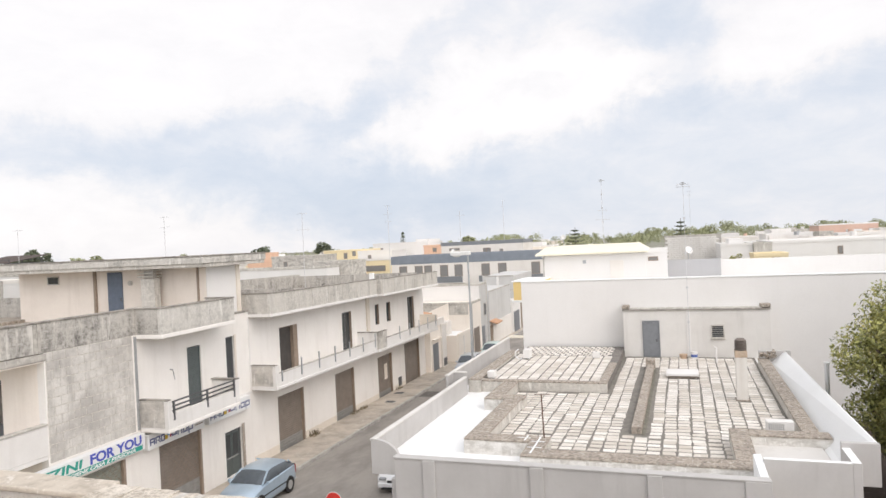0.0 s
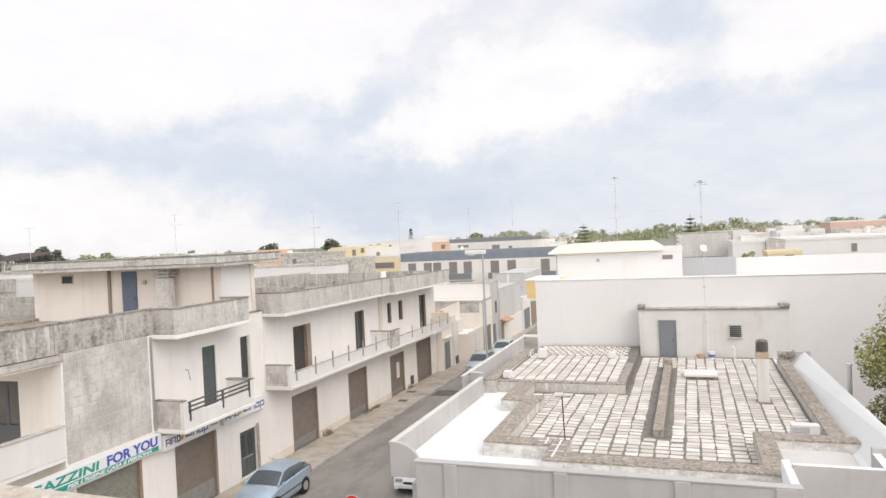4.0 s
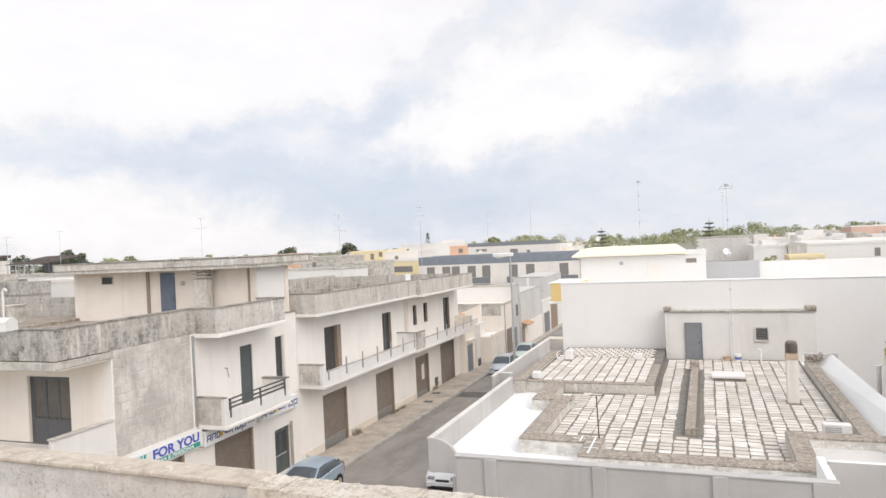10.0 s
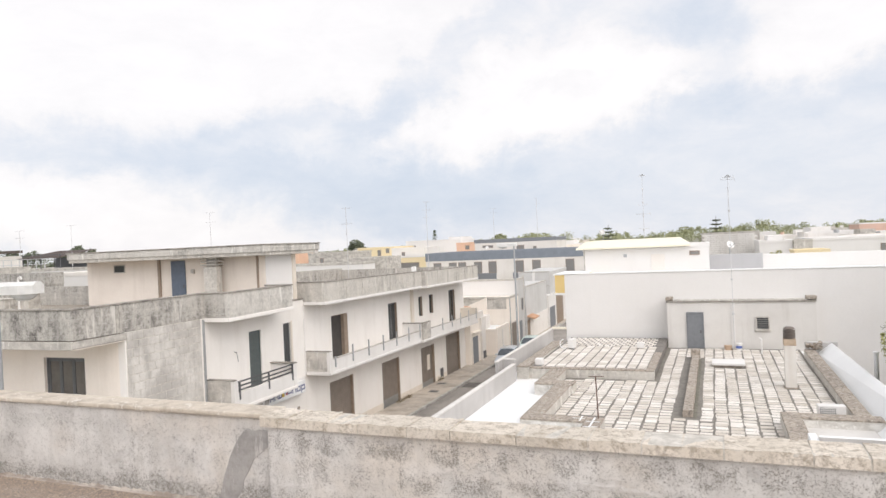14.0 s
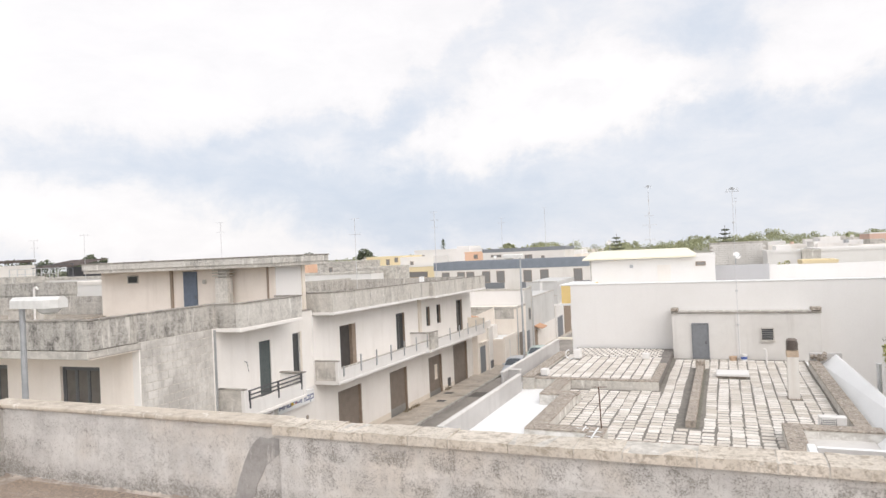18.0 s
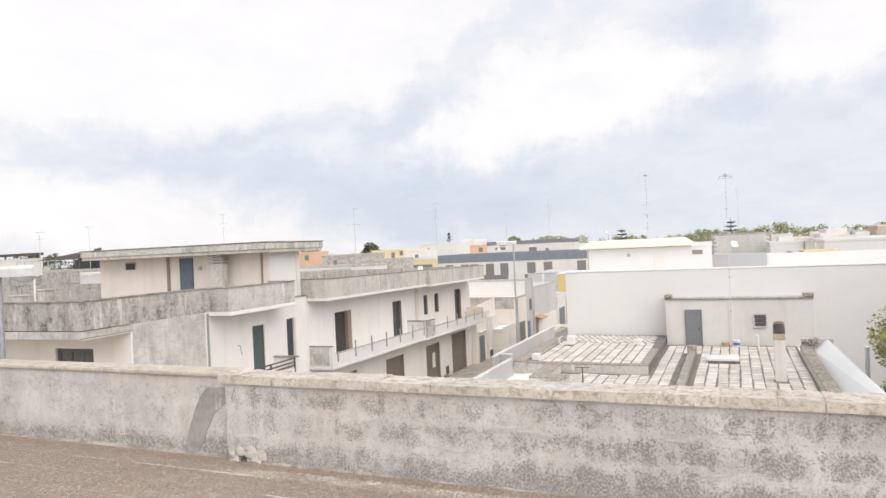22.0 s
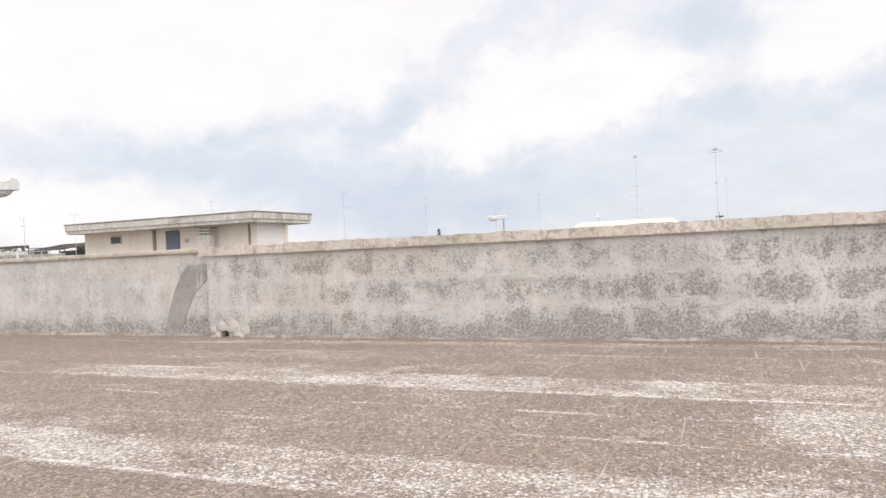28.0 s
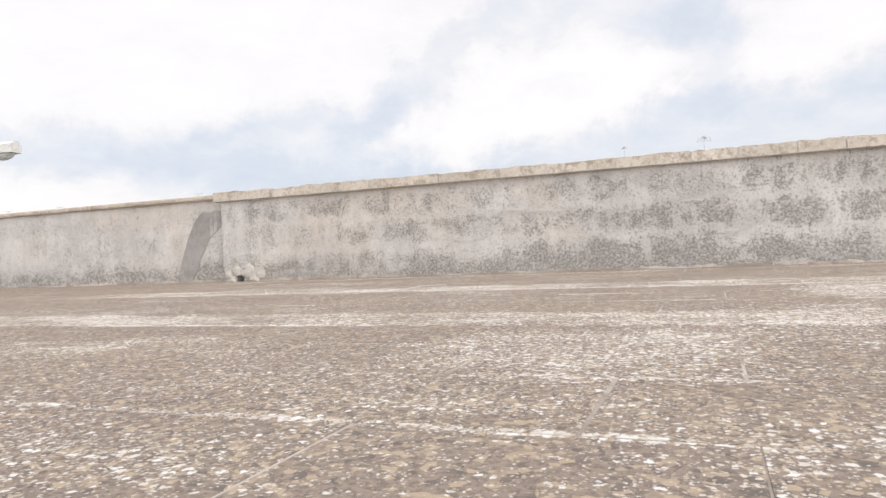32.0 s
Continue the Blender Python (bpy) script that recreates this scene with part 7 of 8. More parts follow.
def broad_tree(name, label, m, h, crown_r, rng, leaves, size, material, trunk_h=0.3, lobes=14, low=-0.35):
    ob = thing(name, label, "tree", m)
    bm = bmesh.new()
    top = Vector((rng.uniform(-0.2, 0.2), rng.uniform(-0.2, 0.2), h * 0.55))
    cyl(bm, (0, 0, 0), top, crown_r * 0.075, crown_r * 0.045, 10)
    spots = []
    for i in range(lobes):
        a, e = rng.uniform(0, 6.28), rng.uniform(low, 1.2)
        d = crown_r * rng.uniform(0.45, 0.85)
        c = Vector((d * math.cos(a) * math.cos(e), d * math.sin(a) * math.cos(e), h * 0.58 + h * (0.33 if e > 0 else 0.5) * math.sin(e) * rng.uniform(0.6, 1.05)))
        cyl(bm, (top.x * 0.6, top.y * 0.6, h * rng.uniform(trunk_h, 0.5)), c, crown_r * 0.03, crown_r * 0.008, 6)
        k = rng.uniform(0.16, 0.36) * crown_r
        spots += blob_points(rng, leaves // lobes, c, (k, k, k * 0.75), 0.45)
    part("trunk", bm, BARK, ob)
    cr = new("crown", leaf_mesh("crown", spots, size, rng, material))
    cr.parent = ob
    return ob


broad_tree("tree", "broad leafy evergreen tree beside the low building", pose(15.2, 24.3, -0.2), 9.3, 4.6, random.Random(21), 110000, 0.10, LEAF, 0.1, 130, -1.2)
broad_tree("tree", "second broad leafy tree deeper in the yard", pose(17.8, 22.5, -0.2), 8.2, 4.0, random.Random(24), 60000, 0.10, LEAF, 0.1, 90, -1.2)
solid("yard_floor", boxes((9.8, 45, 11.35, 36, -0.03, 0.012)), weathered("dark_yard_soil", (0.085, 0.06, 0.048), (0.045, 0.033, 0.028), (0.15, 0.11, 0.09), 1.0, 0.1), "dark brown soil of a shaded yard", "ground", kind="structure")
solid("yard_wall", bevel(boxes((10.4, 16.5, 16.6, 16.85, -0.03, 1.9)), 0.02), weathered("brown_yard_stone", (0.28, 0.20, 0.155), (0.10, 0.075, 0.06), (0.38, 0.3, 0.24), 0.6, 0.4), "low brown stone wall of a shaded yard", "wall")
broad_tree("shrub", "dense green bush under the broad tree", pose(14.3, 20.6, -0.03), 5.4, 3.0, random.Random(23), 34000, 0.09, LEAF, 0.1, 34, -1.0)
solid("planter_roof", boxes((11.2, 14.4, 78, 82, -2.5, 4.6)), CREAM, "low cream house carrying a roof bush", "building")
broad_tree("shrub", "green bush between far roofs", pose(13.0, 80, 4.58), 3.0, 1.2, random.Random(29), 900, 0.12, LEAF, 0.2, 10)
SAGE = Mat("grey_green_leaf", 0.6)
SAGE = SAGE.done(SAGE.mix(SAGE.island(), (0.13, 0.155, 0.10), (0.22, 0.24, 0.17)))


def cypress(m, h, r, label, rng):
    ob = thing("cypress_tree", label, "tree", m)
    bm = bmesh.new()
    cyl(bm, (0, 0, 0), (0, 0, h * 0.9), 0.15, 0.04, 6)
    part("trunk", bm, BARK, ob)
    spots = []
    for i in range(420):
        t = rng.random() ** 0.8
        rad = r * math.sin(math.pi * min(0.97, 0.16 + 0.8 * t)) ** 0.8
        a = rng.uniform(0, 6.28)
        d = rad * math.sqrt(rng.random())
        spots.append((d * math.cos(a), d * math.sin(a), 0.4 + (h - 0.4) * t))
    cr = new("crown", leaf_mesh("crown", spots, 0.38, rng, PINELEAF))
    cr.parent = ob


def araucaria(m, h, label, rng):
    ob = thing("araucaria_tree", label, "tree", m)
    bm = bmesh.new()
    cyl(bm, (0, 0, 0), (0, 0, h), 0.2, 0.04, 8)
    spots = []
    tiers = 9
    for i in range(tiers):
        z = h * (0.42 + 0.57 * i / tiers)
        rad = 0.24 * h * (1 - i / tiers) ** 0.8 + 0.25
        for j in range(7):
            a = 2 * math.pi * (j + 0.5 * (i % 2)) / 7 + rng.uniform(-0.15, 0.15)
            e = (rad * math.cos(a), rad * math.sin(a), z + 0.12 * rad)
            cyl(bm, (0, 0, z), e, 0.05, 0.015, 4)
            for k in range(16):
                t = (k + 0.6) / 16
                spots.append((e[0] * t + rng.uniform(-0.15, 0.15), e[1] * t + rng.uniform(-0.15, 0.15), z + 0.12 * rad * t + rng.uniform(-0.1, 0.12)))
    part("trunk", bm, BARK, ob)
    cr = new("crown", leaf_mesh("crown", spots, 0.3, rng, PINELEAF))
    cr.parent = ob


cypress(pose(-73.6, 200, -2), 16.2, 1.5, "dark slim cypress tree far off", random.Random(31))
araucaria(pose(10.0, 170, -2), 15.6, "tiered araucaria tree far off", random.Random(32))
araucaria(pose(-15.4, 170, -2), 14.8, "tiered araucaria tree far off", random.Random(33))
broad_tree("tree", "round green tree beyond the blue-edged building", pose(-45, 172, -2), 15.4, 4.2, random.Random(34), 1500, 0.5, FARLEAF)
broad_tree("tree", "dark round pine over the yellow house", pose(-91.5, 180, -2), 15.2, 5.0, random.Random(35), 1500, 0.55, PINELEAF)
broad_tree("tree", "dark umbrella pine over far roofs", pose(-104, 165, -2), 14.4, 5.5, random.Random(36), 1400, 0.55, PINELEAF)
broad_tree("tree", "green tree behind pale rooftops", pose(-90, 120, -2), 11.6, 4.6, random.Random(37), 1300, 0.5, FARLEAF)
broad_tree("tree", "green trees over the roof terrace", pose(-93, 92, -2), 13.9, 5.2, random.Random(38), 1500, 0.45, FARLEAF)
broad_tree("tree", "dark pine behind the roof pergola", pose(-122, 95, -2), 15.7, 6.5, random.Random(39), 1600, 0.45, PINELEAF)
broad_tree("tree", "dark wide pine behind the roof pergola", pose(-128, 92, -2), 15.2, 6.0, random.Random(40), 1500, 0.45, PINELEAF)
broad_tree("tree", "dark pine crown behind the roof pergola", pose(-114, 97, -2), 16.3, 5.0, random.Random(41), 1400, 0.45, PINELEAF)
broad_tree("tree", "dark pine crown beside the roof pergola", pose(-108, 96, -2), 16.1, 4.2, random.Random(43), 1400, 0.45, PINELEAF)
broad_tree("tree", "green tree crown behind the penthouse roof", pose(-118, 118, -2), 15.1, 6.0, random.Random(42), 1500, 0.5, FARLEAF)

# ---- the town beyond ----
PALEYEL = plaster("pale_ochre_plaster", (0.83, 0.70, 0.45), (0.70, 0.58, 0.38), 0.3, 0.2)
PINK = plaster("terracotta_plaster", (0.66, 0.46, 0.37), (0.42, 0.28, 0.22), 0.3, 0.25)
ORANGE = plaster("orange_plaster", (0.80, 0.53, 0.38), (0.55, 0.34, 0.22), 0.3, 0.25)
BLUEROOF = plain("blue_grey_fascia", (0.235, 0.262, 0.30), 0.5, 0.1, 0.15, 1)
DARKWIN = plain("far_window", (0.25, 0.24, 0.23), 0.3)


def far_house(name, label, x0, x1, y0, y1, z1, wall, cap=None, wins=(), base=-2.5, cap_h=0.35, hut=None):
    """A flat-roofed house: body, roof rim, windows (fraction along the front, width, z0, z1) and a stair hut."""
    ob = thing(name, label, "building")
    part("wall", boxes((x0, x1, y0, y1, base, z1 - cap_h)), wall, ob)
    t = 0.25
    part("roof_rim", boxes((x0 - 0.06, x1 + 0.06, y0 - 0.06, y0 + t, z1 - cap_h, z1), (x0 - 0.06, x1 + 0.06, y1 - t, y1, z1 - cap_h, z1),
                           (x0 - 0.06, x0 + t, y0 + t, y1 - t, z1 - cap_h, z1), (x1 - t, x1 + 0.06, y0 + t, y1 - t, z1 - cap_h, z1)), cap or wall, ob)
    for f, w, a, b in wins:
        x = x0 + f * (x1 - x0)
        win = part("window", ring_y(y0 - 0.05, y0, x, x + w, a, b, 0.08), BROWNF if wall is not GREYW else STEEL, ob)
        part("pane", boxes((x + 0.08, x + w - 0.08, y0 - 0.03, y0 - 0.01, a + 0.08, b - 0.08)), DARKWIN, win)
    if hut:
        a, b, h = hut
        part("stair_hut", boxes((x0 + a * (x1 - x0), x0 + b * (x1 - x0), y0 + 1.5, y1 - 1, z1 - cap_h, z1 + h)), wall, ob)
    return ob


blue_b = far_house("blue_edged_building", "long grey apartment block with a blue-grey roof fascia", -41.7, -12.0, 110, 123, 8.15, WARM, BLUEROOF,
                   [(f, 1.5, 4.3, 6.35) for f in (0.31, 0.40, 0.565, 0.665, 0.05, 0.15, 0.21, 0.86)], cap_h=1.45)
for f0, f1 in ((0.28, 0.46), (0.56, 0.74), (0.82, 0.97)):
    b = part("balcony", boxes((-41.7 + 29.7 * f0, -41.7 + 29.7 * f1, 108.6, 110, 3.15, 3.3)), BRIGHT, blue_b)
    part("balustrade", boxes((-41.7 + 29.7 * f0, -41.7 + 29.7 * f1, 108.55, 108.65, 3.3, 4.35)), GREYDOOR, b)
far_house("flat_house", "pale house with a grey roof edge", -37.2, -20.5, 126, 137, 10.3, WARM, GREYDOOR, [(0.52, 0.7, 7.4, 8.9), (0.56, 0.9, 7.4, 8.9), (0.72, 0.7, 7.8, 8.6), (0.1, 2.2, 8.6, 9.1)], cap_h=0.7)
far_house("yellow_house", "yellow plastered flat-roofed house", -70.9, -61.4, 140, 152, 9.7, PALEYEL, None, [(0.55, 0.9, 7.6, 9.0), (0.78, 0.9, 8.2, 9.3)])
far_house("yellow_house", "ochre flat-roofed house with a pale rim", -57.0, -42.0, 126, 129.5, 7.6, PALEYEL, BRIGHT, [(0.2, 4.5, 5.0, 6.2)])
far_house("white_far_house", "wide white plastered far house", -66.8, -51.5, 160, 172, 10.9, BRIGHT, None, [(0.12, 1.0, 8.0, 9.6)], hut=(0.75, 0.98, 0.6))
far_house("orange_house", "orange far house with a dark doorway", -49.3, -42.8, 150, 160, 9.9, ORANGE, None, [(0.35, 1.0, 8.2, 9.2)])
far_house("white_far_house", "white house with one dark window", -57.5, -49.6, 130, 139, 9.35, BRIGHT, None, [(0.3, 0.8, 7.2, 8.4)])
far_house("orange_house", "small orange rooftop house", -70.5, -67.3, 108, 114, 10.0, ORANGE, None, [(0.45, 0.9, 8.3, 9.3)])
far_house("grey_far_house", "grey stained rooftop house", -62.7, -54.6, 104, 114, 9.2, CONCL, None, [(0.3, 0.8, 7.2, 8.2)])
far_house("white_far_house", "long low white house", -66, -45.5, 92, 96.5, 7.5, BRIGHT, CONCL)
far_house("white_far_house", "long white house with a streaked rim", -50.9, -43.6, 97, 103, 8.15, CONCL)
cream_top = far_house("villa", "white top storey under a cream projecting roof", -6.0, 3.5, 60.5, 72, 8.3, BRIGHT, None, [], cap_h=0.1)
bm = bmesh.new()
_o = [(-6.6, 59.9), (3.75, 59.9), (3.75, 73), (-6.6, 73)]
_i = [(-5.7, 60.8), (2.8, 60.8), (2.8, 71.8), (-5.7, 71.8)]
_a = [bm.verts.new((x, y, 8.35)) for x, y in _o]
_b = [bm.verts.new((x, y, 8.5)) for x, y in _o]
_c2 = [bm.verts.new((x, y, 9.15)) for x, y in _i]
for i in range(4):
    j = (i + 1) % 4
    bm.faces.new((_a[i], _a[j], _b[j], _b[i]))
    bm.faces.new((_b[i], _b[j], _c2[j], _c2[i]))
bm.faces.new(_c2)
bm.faces.new(_a[::-1])
part("projecting_roof", bm, plaster("cream_roof_paint", (0.83, 0.775, 0.63), (0.70, 0.64, 0.50), 0.3, 0.15), cream_top, "cream sloped roof edge")
part("shutter_door", bevel(boxes((0.3, 1.5, 60.44, 60.5, 5.4, 7.7)), 0.01), WARM, cream_top, "pale closed shutter door")
part("wall_lamp", boxes((-2.2, -1.9, 60.4, 60.5, 7.5, 7.8)), STEEL, cream_top)
part("roof_pipe", boxes((-5.95, -5.85, 60.42, 60.5, 5.0, 8.3)), CONCL, cream_top)
villa_wing = far_house("villa_wing", "white wing with a vent slot", 3.5, 5.4, 61, 66.8, 8.6, BRIGHT, None, [(0.1, 0.9, 7.5, 7.9)])
for ob in (cream_top, villa_wing):     # both stand on the white building's roof
    ob.matrix_world = Matrix.Translation((0.908, -0.999, 2.48)) @ Matrix.Scale(0.773, 4)
block_h = far_house("block_hut", "unrendered pale block structure on a roof", 5.5, 13.0, 98, 104, 9.72, CONCL, CONCL, [], cap_h=0.15)
for r in range(11):
    for c in range(10):
        x = 5.55 + 0.76 * c + (0.36 if r % 2 else 0)
        if x + 0.72 < 13.0:
            part("block", boxes((x, x + 0.72, 97.93, 98.0, 6.3 + 0.29 * r, 6.3 + 0.29 * r + 0.26)), HUTW, block_h)
far_house("terrace_house", "white terrace house with a low parapet", 12.2, 16.05, 90, 97, 8.45, BRIGHT, None, [], hut=(0.3, 0.75, 0.55))
far_house("yellow_house", "low yellow rooftop room with a dark slot", 14.7, 18.1, 78, 82, 7.45, PALEYEL, None, [(0.5, 0.9, 6.5, 6.95)])
far_house("long_white_house", "long white house with a pipe stack", 18.25, 42, 90, 104, 8.5, BRIGHT, None, [(0.31, 0.6, 6.6, 7.6), (0.62, 0.7, 6.4, 7.6)])
far_house("grey_far_house", "grey house with a streaked wall", 16.1, 18.2, 89.5, 96, 8.4, CONC, None, [], cap_h=0.2)
far_house("terracotta_house", "terracotta-coloured flat far house", 46, 60, 200, 212, 10.4, PINK, BRIGHT, [])
far_house("white_far_house", "white far house with an aerial", 62, 74, 185, 196, 10.6, BRIGHT, None, [(0.4, 1.4, 8.6, 9.6)])
far_house("white_far_house", "white plastered rooftop house", 26, 36, 150, 160, 9.0, BRIGHT, None, [(0.2, 1.0, 7, 8)], hut=(0.1, 0.5, 0.9))
far_house("white_far_house", "low white plastered rooftop house", 37, 48, 140, 150, 8.6, BRIGHT, None, [(0.2, 0.8, 6.6, 7.8), (0.6, 0.8, 6.6, 7.8)])
# rooftops to the left, behind the corner house
far_house("left_house", "streaked grey house behind the corner terrace", -62, -39.4, 30, 31.5, 9.07, CONCD, CONCD, [], cap_h=0.9)
far_house("left_house", "pale concrete rooftop house with a stair hut", -75, -57.0, 40, 43, 9.45, CONCL, CONCL, [], cap_h=0.6)
far_house("left_house", "pale far house under a dark flat canopy", -118, -100.0, 75, 76.2, 10.95, WARM, None, [])
cano = thing("roof_canopy", "dark flat canopy over a far roof terrace", "canopy")
part("roof", bevel(boxes((-118.2, -99.4, 74.7, 75.7, 11.4, 11.85)), 0.02), plain("dark_brown_canopy", (0.13, 0.105, 0.09), 0.9, 0, 0.3, 3), cano)
for x in (-117, -108, -100.4):
    part("post", boxes((x, x + 0.2, 75, 75.2, 10.9, 11.4)), IRON, cano)
far_house("left_house", "low white rooftop terrace", -60, -38, 47, 55, 8.6, BRIGHT, WARM, [(0.62, 1.6, 7.2, 8.1)], hut=(0.28, 0.44, 0.75))
perg = thing("pergola", "dark metal roof pergola with open slats", "pergola", pose(-80.3, 60.6, 8.9) @ Matrix.Diagonal((0.9, 1.2, 0.92, 1)))
for x in (0.0, 3.6, 7.4):
    for y in (0.0, 4.0):
        part("post", boxes((x - 0.05, x + 0.05, y - 0.05, y + 0.05, 0, 1.9)), IRON, perg)
for y in (0.0, 4.0):
    part("beam", boxes((-0.2, 7.6, y - 0.05, y + 0.05, 1.9, 2.0)), IRON, perg)
BROWNSLAT = plain("brown_slat", (0.11, 0.085, 0.075), 1.0, 0, 0.25, 8)
for i in range(32):
    bm = boxes((-0.1 + 0.25 * i, 0.1 + 0.25 * i, -0.6, 4.6, 2.0, 2.06))
    for q in bm.verts:
        q.co.z += 0.2 * (q.co.y - 2.0)
    part("slat", bm, BROWNSLAT, perg)
part("back_wall", boxes((-0.3, 7.7, 4.3, 4.5, 0, 1.5)), DARKFRAME, perg)
far_house("left_house", "house carrying the roof pergola", -84, -64, 59.4, 70, 8.95, BRIGHT, CONCL, [(0.3, 2.0, 7.4, 8.4)])
rail = thing("roof_railing", "pale metal railing on the roof by the pergola", "railing")
for i in range(7):
    part("post", boxes((-84 + 1.5 * i, -83.92 + 1.5 * i, 59.4, 59.48, 8.93, 10.25)), PALEMETAL, rail)
for z in (9.5, 10.2):
    part("bar", boxes((-84, -74.92, 59.41, 59.47, z, z + 0.07)), PALEMETAL, rail)
bm = bmesh.new()
cyl(bm, (-28.68, 19.6, 7.36), (-28.68, 19.6, 9.0), 0.055, n=10)
for a, b in (((-28.68, 19.6, 9.0), (-28.62, 19.6, 9.12)), ((-28.62, 19.6, 9.12), (-28.5, 19.6, 9.14)), ((-28.5, 19.6, 9.14), (-28.42, 19.6, 9.02))):
    cyl(bm, a, b, 0.055, n=10)
solid("pipe_base", bevel(boxes((-28.92, -28.15, 19.7, 20.4, 7.36, 8.24), (-28.98, -28.09, 19.64, 20.46, 8.24, 8.31)), 0.012), CONCL, "pale concrete pipe housing on the corner roof", "pipe housing")
solid("roof_stub", bevel(boxes((-30.83, -29.85, 19.7, 20.3, 7.36, 7.96), (-30.88, -29.8, 19.65, 20.35, 7.96, 8.03)), 0.012), CONCL, "low concrete stub on the corner roof", "roof stub")
solid("vent_pipe", bm, BRIGHT, "white gooseneck vent pipe on the corner house roof", "pipe")
aerial(-42.6, 52, 8.2, 14.2, "television aerial on a far roof", ((0.0, 0.4), (1.0, 0.5)), r=0.03)
aerial(-22.6, 44, 6.9, 13.2, "television aerial over the penthouse", ((0.0, 0.35), (1.3, 0.5)), r=0.03)
aerial(-23.3, 64, 5.75, 14.6, "tall television aerial on a far roof", ((0.0, 0.35), (0.9, 0.45), (1.7, 0.3)), r=0.035)
aerial(-57.6, 42.5, 8.8, 13.0, "television aerial on a far roof", ((0.0, 0.5), (0.7, 0.4)), r=0.03)
aerial(-33.0, 126, 10.0, 16.5, "television aerial on the flat house", ((0.0, 0.6), (0.9, 0.9)), r=0.05)
aerial(-25.0, 130, 10.0, 18.3, "tall television aerial on the flat house", ((0.0, 0.4), (1.2, 0.6)), r=0.05)


def dish(x, y, z, r, yaw, label):
    """A satellite dish: shallow bowl, arm and foot."""
    ob = thing("satellite_dish", label, "satellite dish", pose(x, y, z, 0, 0, yaw))
    bm = bmesh.new()
    tilt = Matrix.Translation((0, -0.1, 0.7)) @ Matrix.Rotation(radians(62), 4, "X")
    rings = [[bm.verts.new(tilt @ Vector((r * q * math.cos(a), r * q * math.sin(a), 0.28 * r * q * q))) for a in [2 * math.pi * i / 18 for i in range(18)]] for q in (0.15, 0.5, 0.8, 1.0)]
    bm.faces.new(rings[0])
    for a, b in zip(rings, rings[1:]):
        for i in range(18):
            j = (i + 1) % 18
            bm.faces.new((a[i], a[j], b[j], b[i]))
    ext = bmesh.ops.extrude_face_region(bm, geom=bm.faces[:])
    bmesh.ops.translate(bm, vec=(0, 0.02, -0.01), verts=[v for v in ext["geom"] if isinstance(v, bmesh.types.BMVert)])
    part("bowl", bm, BRIGHT, ob, smooth=True)
    bm = bmesh.new()
    cyl(bm, (0, 0, 0), (0, 0, 0.75), 0.03, n=6)
    part("foot", bm, STEEL, ob)
    bm = bmesh.new()
    cyl(bm, (0, -0.1, 0.45), (0, -0.75, 0.85), 0.02, n=6)
    part("arm", bm, STEEL, ob)


dish(6.67, 51.03, 8.1, 0.3, 30, "white satellite dish on the terrace wall")
dish(-2.96, 52.3, 9.53, 0.22, -20, "white satellite dish on a rooftop")
dish(-30.5, 112.0, 8.1, 0.3, 10, "white satellite dish on the apartment block")
aerial(-50.0, 30.7, 8.2, 13.6, "thin television aerial on grey rooftops", ((0.0, 0.45), (0.8, 0.35)), r=0.022)
aerial(-57.0, 30.8, 8.2, 12.8, "thin television aerial on a streaked roof", ((0.0, 0.4), (0.6, 0.5)), r=0.022)
aerial(-57.5, 48.3, 8.2, 13.6, "thin television aerial on a stained roof", ((0.0, 0.5),), r=0.022)
# the rest of the town: plain flat-roofed houses in depth
rnd = random.Random(77)
walls = [BRIGHT, WARM, WARM, WHITE, CREAM, CONCL, GREYW, BRIGHT]
for i in range(120):
    y = 135 + 330 * rnd.random() ** 1.3
    x = rnd.uniform(-0.95, 0.62) * (y + 6)
    w, d = rnd.uniform(7, 16), rnd.uniform(8, 14)
    z = rnd.uniform(5.8, 8.2) if y < 200 else rnd.uniform(6.0, 9.3)
    if -80 < x < 10 and y < 175:
        z = min(z, 7.2)
    wl_ = rnd.choice(walls)
    wins = [(rnd.uniform(0.05, 0.8), 0.9, z - 2.6, z - 1.1) for _ in range(rnd.randint(0, 3))]
    far_house("town_house", rnd.choice(["flat-roofed pale far house", "small flat-roofed far house"]) + {BRIGHT.name: " in white plaster", WARM.name: " in warm white", WHITE.name: " in weathered white", CREAM.name: " in cream plaster", CONCL.name: " in bare concrete", GREYW.name: " in grey render"}[wl_.name],
              x, x + w, y, y + d, z, wl_, None, wins, hut=(0.2, 0.55, 1.0) if rnd.random() < 0.35 else None)
